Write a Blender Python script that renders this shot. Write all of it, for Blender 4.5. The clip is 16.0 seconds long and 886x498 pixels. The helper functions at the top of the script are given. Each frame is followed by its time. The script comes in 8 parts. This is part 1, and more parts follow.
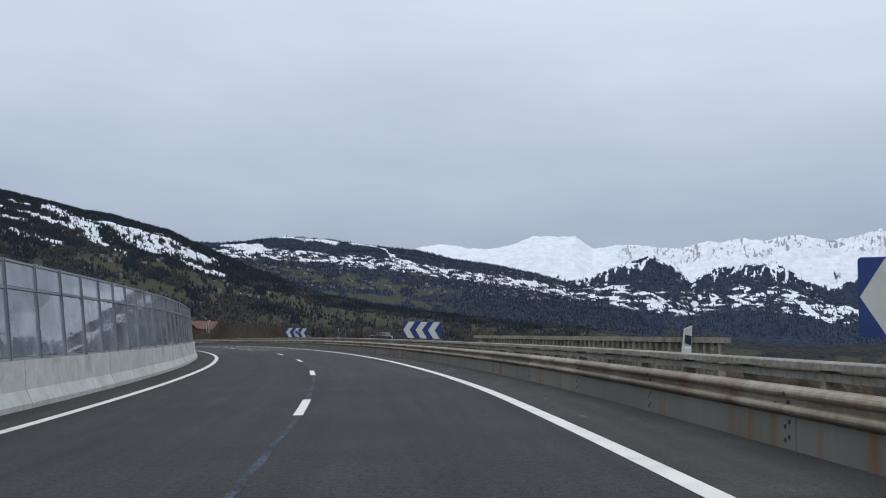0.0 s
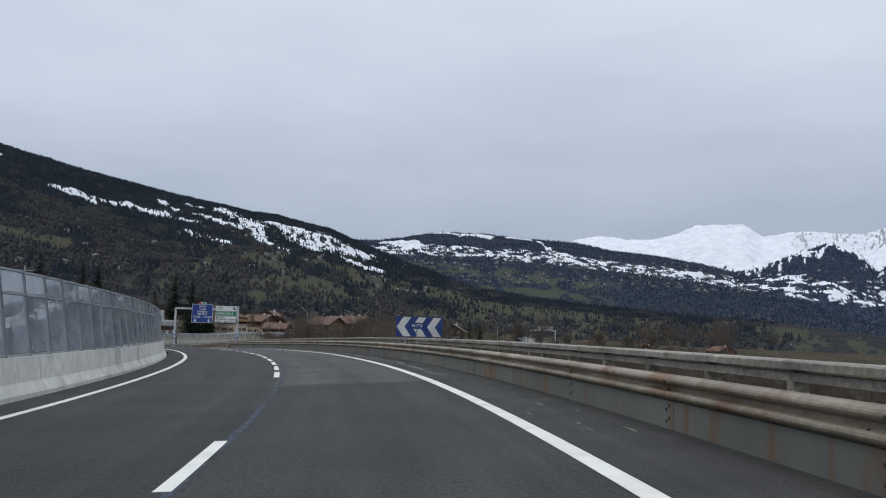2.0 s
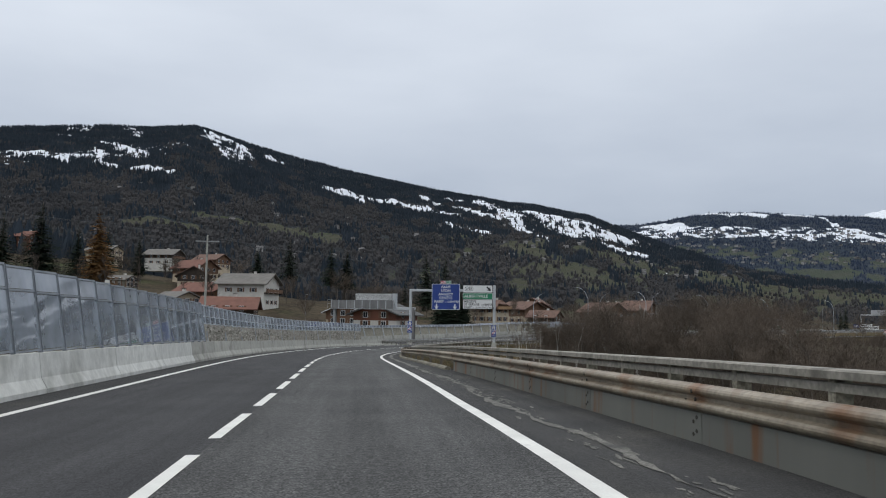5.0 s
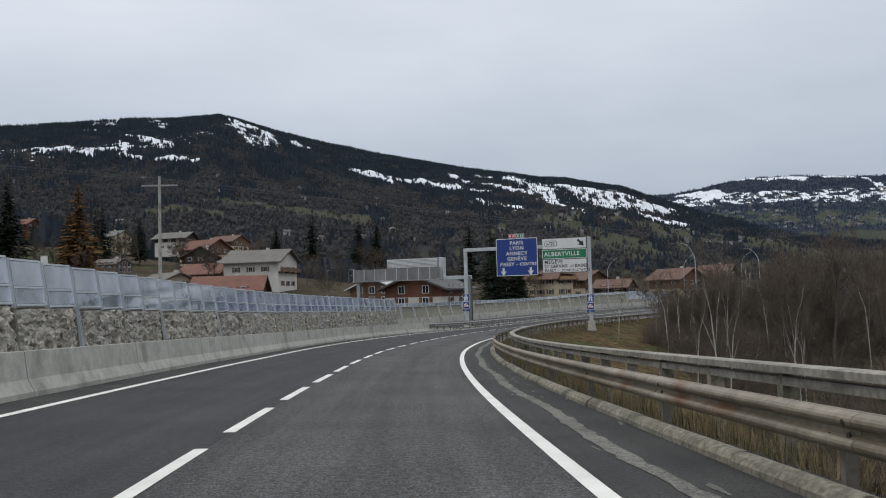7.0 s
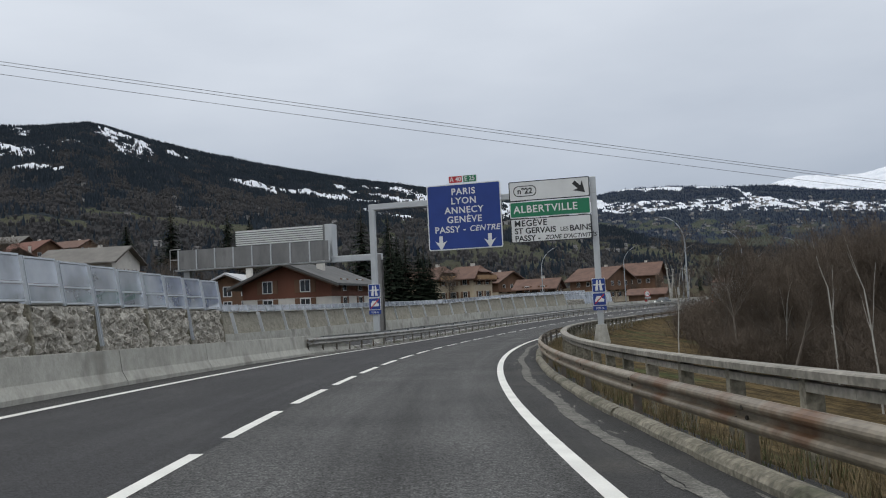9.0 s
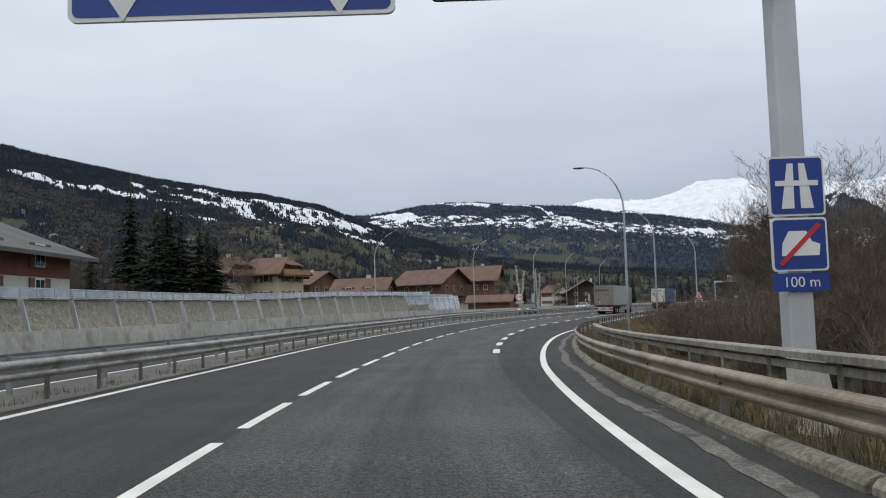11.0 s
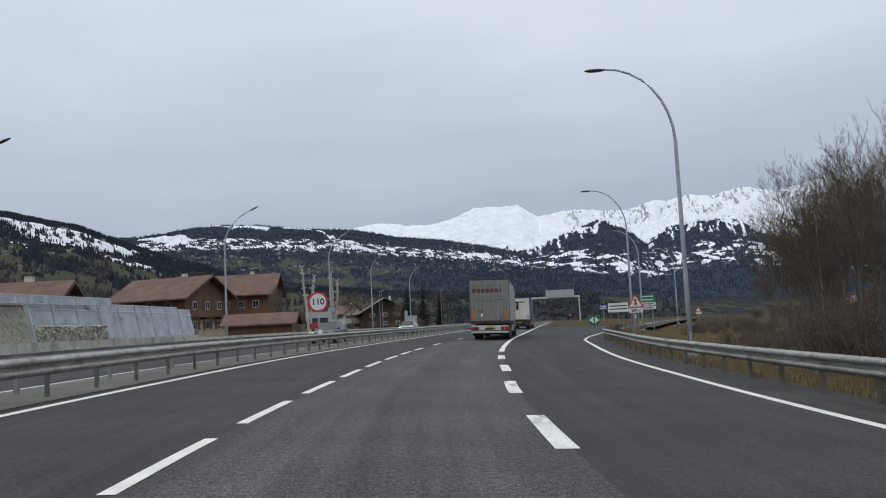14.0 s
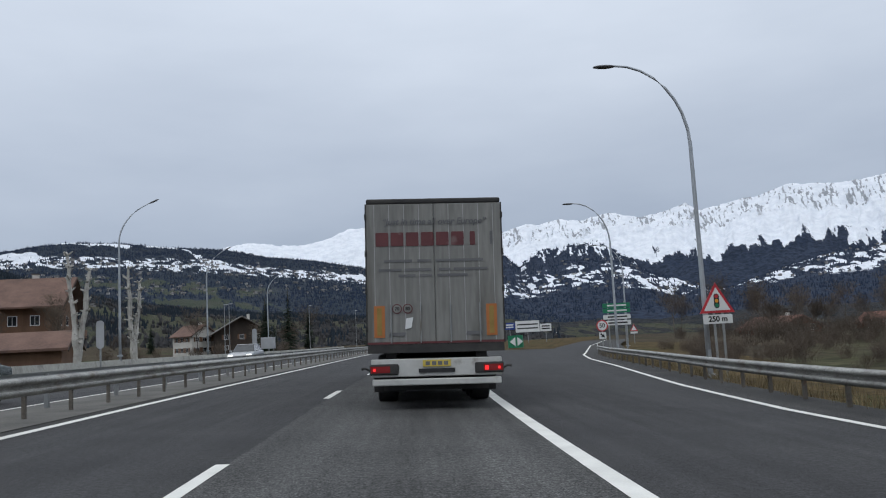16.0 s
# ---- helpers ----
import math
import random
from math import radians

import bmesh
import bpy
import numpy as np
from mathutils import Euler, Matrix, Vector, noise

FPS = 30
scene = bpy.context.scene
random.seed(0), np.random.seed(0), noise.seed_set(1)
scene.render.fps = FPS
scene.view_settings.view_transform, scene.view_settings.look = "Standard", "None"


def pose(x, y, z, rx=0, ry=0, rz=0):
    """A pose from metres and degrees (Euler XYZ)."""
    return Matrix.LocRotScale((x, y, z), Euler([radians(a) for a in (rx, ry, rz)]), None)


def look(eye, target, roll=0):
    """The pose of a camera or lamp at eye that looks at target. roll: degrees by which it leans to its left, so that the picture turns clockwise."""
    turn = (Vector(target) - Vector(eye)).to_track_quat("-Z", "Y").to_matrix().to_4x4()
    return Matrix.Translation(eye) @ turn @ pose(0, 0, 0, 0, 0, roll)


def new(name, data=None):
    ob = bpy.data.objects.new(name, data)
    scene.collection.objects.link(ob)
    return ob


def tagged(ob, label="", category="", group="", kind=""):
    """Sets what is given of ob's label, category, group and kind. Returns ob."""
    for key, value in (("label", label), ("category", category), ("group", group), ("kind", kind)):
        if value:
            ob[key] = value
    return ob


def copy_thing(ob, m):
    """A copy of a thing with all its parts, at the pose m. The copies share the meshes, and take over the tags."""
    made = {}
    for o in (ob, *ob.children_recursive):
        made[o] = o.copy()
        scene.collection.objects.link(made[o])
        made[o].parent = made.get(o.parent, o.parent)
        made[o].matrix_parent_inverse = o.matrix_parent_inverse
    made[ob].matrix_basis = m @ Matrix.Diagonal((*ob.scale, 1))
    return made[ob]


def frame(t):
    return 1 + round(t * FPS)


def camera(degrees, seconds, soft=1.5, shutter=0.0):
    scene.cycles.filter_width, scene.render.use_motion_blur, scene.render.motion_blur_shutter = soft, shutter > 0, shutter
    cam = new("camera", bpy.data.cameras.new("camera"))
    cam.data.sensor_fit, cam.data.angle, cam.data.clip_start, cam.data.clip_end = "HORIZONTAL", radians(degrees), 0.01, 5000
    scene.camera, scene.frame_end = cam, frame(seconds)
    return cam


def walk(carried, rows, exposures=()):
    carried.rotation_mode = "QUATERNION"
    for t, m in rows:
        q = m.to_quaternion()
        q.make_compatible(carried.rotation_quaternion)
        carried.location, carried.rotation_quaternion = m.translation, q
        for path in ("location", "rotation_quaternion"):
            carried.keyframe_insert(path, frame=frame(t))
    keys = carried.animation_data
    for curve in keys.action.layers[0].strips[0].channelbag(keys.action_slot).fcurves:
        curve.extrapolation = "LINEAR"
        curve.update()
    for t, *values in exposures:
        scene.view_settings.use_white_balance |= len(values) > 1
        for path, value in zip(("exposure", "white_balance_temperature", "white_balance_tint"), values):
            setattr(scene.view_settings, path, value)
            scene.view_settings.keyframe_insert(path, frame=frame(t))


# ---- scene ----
# ================= camera and its way =================
WAY = [
 (0.0, 0.00, 0.00, 0.00, -4.87, 6.39, -1.95), (0.5, 0.11, 10.64, 0.09, -3.54, 6.39, -1.89),
 (1.0, -0.11, 21.29, 0.15, -1.16, 6.15, -1.80), (1.5, -0.88, 31.93, 0.19, 2.26, 5.96, -1.71),
 (2.0, -2.33, 42.51, 0.19, 6.03, 5.66, -1.77), (2.5, -4.46, 53.00, 0.18, 9.59, 5.52, -1.90),
 (3.0, -7.20, 63.36, 0.12, 12.69, 5.51, -2.03), (3.5, -10.49, 73.60, 0.03, 15.62, 5.46, -2.01),
 (4.0, -14.30, 83.69, -0.10, 18.45, 5.19, -1.84), (4.5, -18.61, 93.63, -0.27, 21.21, 4.85, -1.43),
 (5.0, -23.43, 103.36, -0.48, 24.07, 4.51, -0.87), (5.5, -28.65, 112.89, -0.73, 25.96, 4.14, -0.29),
 (6.0, -34.10, 122.26, -1.02, 26.90, 3.74, 0.33), (6.5, -39.61, 131.56, -1.35, 27.00, 3.38, 0.94),
 (7.0, -45.06, 140.86, -1.72, 26.38, 3.15, 1.54), (7.5, -50.35, 150.22, -2.13, 25.16, 3.10, 2.11),
 (8.0, -55.36, 159.67, -2.55, 23.34, 3.23, 2.64), (8.5, -60.01, 169.23, -2.92, 21.17, 3.55, 2.81),
 (9.0, -64.22, 178.90, -3.26, 18.55, 3.75, 2.77), (9.5, -67.94, 188.69, -3.57, 15.77, 3.98, 2.94),
 (10.0, -71.13, 198.58, -3.84, 12.55, 4.09, 2.77), (10.5, -73.70, 208.59, -4.07, 8.90, 4.07, 2.27),
 (11.0, -75.60, 218.68, -4.28, 5.17, 4.01, 1.71), (11.5, -76.85, 228.81, -4.44, 1.72, 3.99, 1.38),
 (12.0, -77.54, 238.94, -4.58, -1.09, 4.10, 1.55), (12.5, -77.80, 248.98, -4.68, -3.26, 4.34, 2.23),
 (13.0, -77.68, 258.84, -4.74, -5.41, 4.59, 2.37), (13.5, -77.21, 268.50, -4.77, -7.54, 4.89, 2.44),
 (14.0, -76.36, 277.97, -4.76, -10.03, 5.20, 2.80), (14.5, -75.10, 287.31, -4.74, -12.63, 5.67, 2.99),
 (15.0, -73.41, 296.61, -4.72, -15.14, 6.24, 3.24), (15.5, -71.36, 305.87, -4.71, -17.16, 6.33, 3.29),
 (16.0, -68.99, 315.08, -4.69, -18.84, 6.32, 3.06),
]
cam = camera(56.8, 16.0, soft=1.1)
walk(cam, [(t, pose(x, y, z, 90 + pitch, roll, yaw)) for t, x, y, z, yaw, pitch, roll in WAY],
     [(0, 0.0, 6200, 10), (1.5, 0.0, 6250, 10), (3.5, 0.05, 6350, 10), (5, 0.1, 6500, 10), (9, 0.08, 6600, 10), (12, 0.22, 6550, 10), (13, 0.05, 6450, 10), (14.5, 0.03, 6400, 10), (16, 0.0, 6250, 10)])

# ================= overcast daylight =================
world = bpy.data.worlds.new("overcast_sky")
scene.world = world
world.use_nodes = True
wn, wl = world.node_tree.nodes, world.node_tree.links
wn.clear()
w_out, w_bg = wn.new("ShaderNodeOutputWorld"), wn.new("ShaderNodeBackground")
w_sky = wn.new("ShaderNodeTexSky")
w_sky.sky_type, w_sky.sun_disc, w_sky.sun_elevation, w_sky.sun_rotation = "NISHITA", False, radians(52), radians(-40)
w_geo, w_sep, w_ramp = wn.new("ShaderNodeTexCoord"), wn.new("ShaderNodeSeparateXYZ"), wn.new("ShaderNodeValToRGB")
w_map, w_noise = wn.new("ShaderNodeMapping"), wn.new("ShaderNodeTexNoise")
w_map.inputs["Scale"].default_value = (1.6, 1.6, 5.5)
w_noise.inputs["Scale"].default_value, w_noise.inputs["Detail"].default_value, w_noise.inputs["Roughness"].default_value = 1.7, 5, 0.5
w_add = wn.new("ShaderNodeMath")
w_add.operation = "MULTIPLY_ADD"
w_add.inputs[1].default_value = 0.22
w_sub = wn.new("ShaderNodeMath")
w_sub.operation = "SUBTRACT"
w_sub.inputs[1].default_value = 0.11
wl.new(w_geo.outputs["Generated"], w_sep.inputs[0])
wl.new(w_geo.outputs["Generated"], w_map.inputs["Vector"])
wl.new(w_map.outputs[0], w_noise.inputs["Vector"])
wl.new(w_noise.outputs["Fac"], w_add.inputs[0])
wl.new(w_sep.outputs["Z"], w_add.inputs[2])
wl.new(w_add.outputs[0], w_sub.inputs[0])
wl.new(w_sub.outputs[0], w_ramp.inputs[0])
ramp = w_ramp.color_ramp
for pos, col in ((0.0, (0.27, 0.325, 0.42)), (0.10, (0.27, 0.33, 0.435)), (0.17, (0.47, 0.545, 0.66)),
                 (0.27, (0.84, 0.925, 1.03)), (0.42, (1.17, 1.24, 1.31)), (0.9, (1.2, 1.25, 1.3))):
    e = ramp.elements[0] if pos == 0 else ramp.elements[1] if pos == 0.9 else ramp.elements.new(pos)
    e.position, e.color = pos, (*col, 1)
w_bg2, w_mix = wn.new("ShaderNodeBackground"), wn.new("ShaderNodeAddShader")
wl.new(w_ramp.outputs["Color"], w_bg.inputs["Color"])
w_bg.inputs["Strength"].default_value = 1.0
wl.new(w_sky.outputs["Color"], w_bg2.inputs["Color"])
w_bg2.inputs["Strength"].default_value = 0.004
wl.new(w_bg.outputs[0], w_mix.inputs[0])
wl.new(w_bg2.outputs[0], w_mix.inputs[1])
wl.new(w_mix.outputs[0], w_out.inputs["Surface"])
sun_data = bpy.data.lights.new("sun", "SUN")
sun_data.energy, sun_data.angle, sun_data.color = 0.5, radians(25), (1.0, 0.97, 0.93)
sun = new("sun", sun_data)
sun.matrix_world = look((-60, -60, 120), (0, 0, 0))

# ================= materials =================
def mat(name, c1, c2, scale=3.0, rough=0.8, metal=0.0, bump=0.0, fine=40.0, fine_mix=0.25, detail=4.0, stretch=(1, 1, 1), stain=None, stain_scale=0.6, stain_at=0.6, space="Position", per_object=0.0, spec=0.5, speckle=None, tracks=None, per_island=0.0):
    """Two-scale noise between two colours, an optional stain colour in large patches, and fine relief."""
    m = bpy.data.materials.new(name)
    m.use_nodes = True
    n, l = m.node_tree.nodes, m.node_tree.links
    b = n["Principled BSDF"]
    if space == "Way":
        way = n.new("ShaderNodeAttribute")
        way.attribute_name = "way"
        src = way.outputs["Vector"]
    elif space == "Position":
        src = n.new("ShaderNodeNewGeometry").outputs["Position"]
    else:
        src = n.new("ShaderNodeTexCoord").outputs["Object"]
    mp = n.new("ShaderNodeMapping")
    mp.inputs["Scale"].default_value = stretch
    l.new(src, mp.inputs["Vector"])
    def tex(sc, det):
        t = n.new("ShaderNodeTexNoise")
        t.inputs["Scale"].default_value, t.inputs["Detail"].default_value = sc, det
        l.new(mp.outputs[0], t.inputs["Vector"])
        return t.outputs["Fac"]
    def mixc(f, a, bb):
        x = n.new("ShaderNodeMix")
        x.data_type = "RGBA"
        l.new(f, x.inputs[0])
        for sock, v in ((6, a), (7, bb)):
            if isinstance(v, tuple):
                x.inputs[sock].default_value = (*v, 1)
            else:
                l.new(v, x.inputs[sock])
        return x.outputs[2]
    def sharp(f, lo, hi):
        r = n.new("ShaderNodeMapRange")
        r.inputs["From Min"].default_value, r.inputs["From Max"].default_value = lo, hi
        l.new(f, r.inputs["Value"])
        return r.outputs[0]
    big, small = tex(scale, detail), tex(fine, 3)
    addn = n.new("ShaderNodeMath")
    addn.operation = "MULTIPLY_ADD"
    l.new(small, addn.inputs[0])
    addn.inputs[1].default_value = fine_mix
    l.new(big, addn.inputs[2])
    fac = sharp(addn.outputs[0], 0.3 + fine_mix * 0.4, 0.7 + fine_mix * 0.6)
    col = mixc(fac, c1, c2)
    if stain:
        col = mixc(sharp(tex(stain_scale, 6), stain_at, stain_at + 0.14), col, stain)
    if per_object:
        info = n.new("ShaderNodeObjectInfo")
        hsv = n.new("ShaderNodeHueSaturation")
        l.new(sharp(info.outputs["Random"], -0.0001, 1.0), hsv.inputs["Value"])
        mr = n.new("ShaderNodeMapRange")
        mr.inputs["To Min"].default_value, mr.inputs["To Max"].default_value = 1 - per_object, 1 + per_object
        l.new(info.outputs["Random"], mr.inputs["Value"])
        l.new(mr.outputs[0], hsv.inputs["Value"])
        l.new(col, hsv.inputs["Color"])
        col = hsv.outputs["Color"]
    def scaled(colour, f, lo, hi):
        hv, rg = n.new("ShaderNodeHueSaturation"), n.new("ShaderNodeMapRange")
        rg.inputs["To Min"].default_value, rg.inputs["To Max"].default_value = lo, hi
        l.new(f, rg.inputs["Value"])
        l.new(rg.outputs[0], hv.inputs["Value"])
        l.new(colour, hv.inputs["Color"])
        return hv.outputs["Color"]
    if speckle:
        col = scaled(col, sharp(tex(speckle[0], 2), 0.36, 0.64), 1 - speckle[1], 1 + speckle[1])
        col = scaled(col, sharp(tex(speckle[0] * 0.3, 3), 0.36, 0.64), 1 - speckle[1] * 0.5, 1 + speckle[1] * 0.5)
    if tracks:
        lane = n.new("ShaderNodeAttribute")
        lane.attribute_name = "across"
        wv, sn = n.new("ShaderNodeMath"), n.new("ShaderNodeMath")
        wv.operation, sn.operation = "MULTIPLY", "SINE"
        l.new(lane.outputs["Fac"], wv.inputs[0])
        wv.inputs[1].default_value = 4 * 3.14159
        ph = n.new("ShaderNodeMath")
        ph.operation = "SUBTRACT"
        ph.inputs[1].default_value = 1.5708
        l.new(wv.outputs[0], ph.inputs[0])
        l.new(ph.outputs[0], sn.inputs[0])
        half = n.new("ShaderNodeMath")
        half.operation = "MULTIPLY_ADD"
        half.inputs[1].default_value = half.inputs[2].default_value = 0.5
        l.new(sn.outputs[0], half.inputs[0])
        col = scaled(col, half.outputs[0], 1 - tracks, 1 + tracks)
        long_map, long_tex = n.new("ShaderNodeMapping"), n.new("ShaderNodeTexNoise")
        long_map.inputs["Scale"].default_value = (2.2, 0.06, 1)
        long_tex.inputs["Scale"].default_value, long_tex.inputs["Detail"].default_value = 1.6, 4
        l.new(src, long_map.inputs["Vector"])
        l.new(long_map.outputs[0], long_tex.inputs["Vector"])
        col = scaled(col, sharp(long_tex.outputs["Fac"], 0.3, 0.7), 0.80, 1.2)
    if per_island:
        col = scaled(col, n.new("ShaderNodeNewGeometry").outputs["Random Per Island"], 1 - per_island, 1 + per_island)
    l.new(col, b.inputs["Base Color"])
    b.inputs["Roughness"].default_value, b.inputs["Metallic"].default_value = rough, metal
    b.inputs["Specular IOR Level"].default_value = spec
    if bump:
        bp = n.new("ShaderNodeBump")
        bp.inputs["Strength"].default_value, bp.inputs["Distance"].default_value = bump, 0.02
        l.new(small, bp.inputs["Height"])
        l.new(bp.outputs[0], b.inputs["Normal"])
    return m


def glow(name, c, strength):
    m = bpy.data.materials.new(name)
    m.use_nodes = True
    b = m.node_tree.nodes["Principled BSDF"]
    b.inputs["Base Color"].default_value = b.inputs["Emission Color"].default_value = (*c, 1)
    b.inputs["Emission Strength"].default_value, b.inputs["Roughness"].default_value = strength, 0.3
    return m


def glass(name, dust_and_sky, rough, amount, spread=0.0):
    """A thin clear pane with a mirror-like face; its film is dust plus painted sky reflection."""
    m = bpy.data.materials.new(name)
    m.use_nodes = True
    n, l = m.node_tree.nodes, m.node_tree.links
    o = n["Material Output"]
    n.remove(n["Principled BSDF"])
    tr, df, gl, fr = n.new("ShaderNodeBsdfTransparent"), n.new("ShaderNodeBsdfDiffuse"), n.new("ShaderNodeBsdfGlossy"), n.new("ShaderNodeFresnel")
    m1, m2 = n.new("ShaderNodeMixShader"), n.new("ShaderNodeMixShader")
    tr.inputs["Color"].default_value = (0.80, 0.86, 0.92, 1)
    df.inputs["Color"].default_value = (*dust_and_sky, 1)
    gl.inputs["Roughness"].default_value = rough
    fr.inputs["IOR"].default_value = 1.9
    g, ns, mr = n.new("ShaderNodeNewGeometry"), n.new("ShaderNodeTexNoise"), n.new("ShaderNodeMapRange")
    ns.inputs["Scale"].default_value, ns.inputs["Detail"].default_value = 1.1, 6
    l.new(g.outputs["Position"], ns.inputs["Vector"])
    l.new(ns.outputs["Fac"], mr.inputs["Value"])
    mr.inputs["From Min"].default_value, mr.inputs["From Max"].default_value = 0.3, 0.7
    mr.inputs["To Min"].default_value, mr.inputs["To Max"].default_value = amount - spread, amount + spread
    l.new(mr.outputs[0], m1.inputs[0])
    l.new(tr.outputs[0], m1.inputs[1])
    l.new(df.outputs[0], m1.inputs[2])
    l.new(fr.outputs[0], m2.inputs[0])
    l.new(m1.outputs[0], m2.inputs[1])
    l.new(gl.outputs[0], m2.inputs[2])
    l.new(m2.outputs[0], o.inputs["Surface"])
    return m


ASPHALT_DARK = mat("asphalt_dark", (0.026, 0.026, 0.028), (0.046, 0.046, 0.047), 0.5, 0.85, fine=45, fine_mix=0.9, bump=0.7, stain=(0.038, 0.038, 0.039), stain_scale=0.12, spec=0.3, space="Way", speckle=(52, 0.5), tracks=0.06)
ASPHALT_GREY = mat("asphalt_grey", (0.042, 0.042, 0.042), (0.085, 0.085, 0.083), 0.5, 0.85, fine=38, fine_mix=1.1, bump=0.8, stain=(0.05, 0.05, 0.05), stain_scale=0.2, spec=0.3, space="Way", speckle=(46, 0.72), tracks=0.11)
ASPHALT_EDGE = mat("asphalt_shoulder", (0.024, 0.024, 0.025), (0.050, 0.049, 0.046), 0.7, 0.85, fine=40, fine_mix=0.8, bump=0.7, stain=(0.066, 0.062, 0.054), stain_scale=0.5, spec=0.3, space="Way", speckle=(60, 0.42), tracks=0.02)
MARKING = mat("road_paint", (0.58, 0.575, 0.54), (0.76, 0.755, 0.71), 2.0, 0.6, fine=50, fine_mix=0.5, bump=0.2, stain=(0.45, 0.45, 0.44), stain_scale=2.5, stain_at=0.66)
MARKING_WORN = mat("worn_road_paint", (0.52, 0.52, 0.50), (0.78, 0.78, 0.75), 1.2, 0.65, fine=14, fine_mix=0.6, stain=(0.16, 0.16, 0.155), stain_scale=1.4, stain_at=0.56, space="Way", stretch=(3.2, 0.5, 1), speckle=(30, 0.12))
GHOST = mat("worn_tar_line", (0.034, 0.042, 0.056), (0.070, 0.088, 0.118), 1.6, 0.9, fine=24, fine_mix=0.6, stain=(0.036, 0.037, 0.039), stain_scale=1.1, stain_at=0.50, spec=0.2, speckle=(30, 0.4))
ASPHALT_FRESH = mat("asphalt_fresh", (0.021, 0.021, 0.023), (0.038, 0.038, 0.039), 0.5, 0.85, fine=45, fine_mix=0.9, bump=0.7, stain=(0.031, 0.031, 0.032), stain_scale=0.12, spec=0.3, space="Way", speckle=(52, 0.55), tracks=0.06)
STREAK = mat("pale_grit", (0.075, 0.073, 0.064), (0.17, 0.165, 0.145), 1.6, 0.9, fine=18, fine_mix=0.6, stain=(0.05, 0.05, 0.046), stain_scale=1.8, stain_at=0.56, speckle=(40, 0.4))

CONCRETE = mat("concrete", (0.30, 0.295, 0.262), (0.46, 0.455, 0.41), 0.9, 0.88, fine=24, fine_mix=0.45, bump=0.3, stain=(0.245, 0.24, 0.212), stain_scale=0.9, stain_at=0.52, stretch=(1, 1, 0.75), per_object=0.08, speckle=(5, 0.08))
CONCRETE_NEW = mat("newer_concrete", (0.47, 0.47, 0.44), (0.63, 0.63, 0.595), 0.8, 0.86, fine=22, fine_mix=0.4, bump=0.25, stain=(0.37, 0.37, 0.34), stain_scale=0.8, stain_at=0.54, stretch=(1, 1, 0.75), per_object=0.06, speckle=(5, 0.08))
CONCRETE_OLD = mat("weathered_concrete", (0.125, 0.115, 0.085), (0.25, 0.23, 0.18), 1.2, 0.9, fine=25, fine_mix=0.5, bump=0.5, stain=(0.075, 0.078, 0.05), stain_scale=1.1, stain_at=0.54, per_object=0.1, speckle=(14, 0.3))
STEEL = mat("galvanised_steel", (0.30, 0.31, 0.31), (0.46, 0.47, 0.47), 1.5, 0.45, 0.75, fine=30, stain=(0.25, 0.24, 0.22), stain_scale=1.4, bump=0.05)
STEEL_POST = mat("dull_zinc", (0.24, 0.25, 0.25), (0.36, 0.37, 0.37), 2.0, 0.55, 0.5, fine=30, stain=(0.2, 0.17, 0.13), stain_scale=2)
STEEL_OLD = mat("weathered_zinc_rail", (0.20, 0.195, 0.18), (0.38, 0.375, 0.35), 1.2, 0.5, 0.5, fine=22, fine_mix=0.5, stain=(0.15, 0.125, 0.095), stain_scale=1.5, stain_at=0.56, bump=0.06, stretch=(1, 1, 2.5), speckle=(16, 0.18))
POST_OLD = mat("rust_flecked_post", (0.085, 0.072, 0.058), (0.20, 0.18, 0.155), 2.5, 0.65, 0.3, fine=20, stain=(0.12, 0.062, 0.034), stain_scale=3)
STEEL_LIGHT = mat("light_painted_steel", (0.42, 0.44, 0.45), (0.52, 0.54, 0.55), 1.0, 0.5, 0.3, fine=20)
STEEL_GREY = mat("dull_grey_steel", (0.20, 0.22, 0.24), (0.30, 0.32, 0.345), 1.0, 0.5, 0.3, fine=20)
STEEL_BLUE = mat("grey_blue_steel", (0.40, 0.43, 0.47), (0.52, 0.55, 0.58), 1.0, 0.5, 0.3, fine=20)
RUST = mat("rusty_steel", (0.145, 0.116, 0.080), (0.30, 0.258, 0.195), 0.9, 0.5, 0.3, fine=14, fine_mix=0.5, stain=(0.15, 0.078, 0.036), stain_scale=1.3, stain_at=0.53, bump=0.1, stretch=(1, 1, 1.2), speckle=(10, 0.12), per_object=0.22)
PLATE = mat("dirty_zinc_plate", (0.115, 0.118, 0.104), (0.175, 0.175, 0.152), 0.6, 0.65, 0.2, fine=3, fine_mix=0.2, stain=(0.16, 0.082, 0.038), stain_scale=2.6, stain_at=0.54, bump=0.05, stretch=(1, 1, 0.12), per_object=0.12)
TIMBERY = mat("parapet_top", (0.165, 0.155, 0.128), (0.30, 0.28, 0.24), 1.0, 0.75, 0.1, fine=16, fine_mix=0.5, stain=(0.13, 0.12, 0.10), stain_scale=1.6, stain_at=0.56, stretch=(1, 1, 1), speckle=(12, 0.2))
STONE = mat("rough_stone", (0.20, 0.185, 0.155), (0.52, 0.495, 0.44), 4.5, 0.95, fine=18, fine_mix=0.9, bump=1.0, stain=(0.12, 0.105, 0.08), stain_scale=3.2, stain_at=0.56, per_object=0.05)
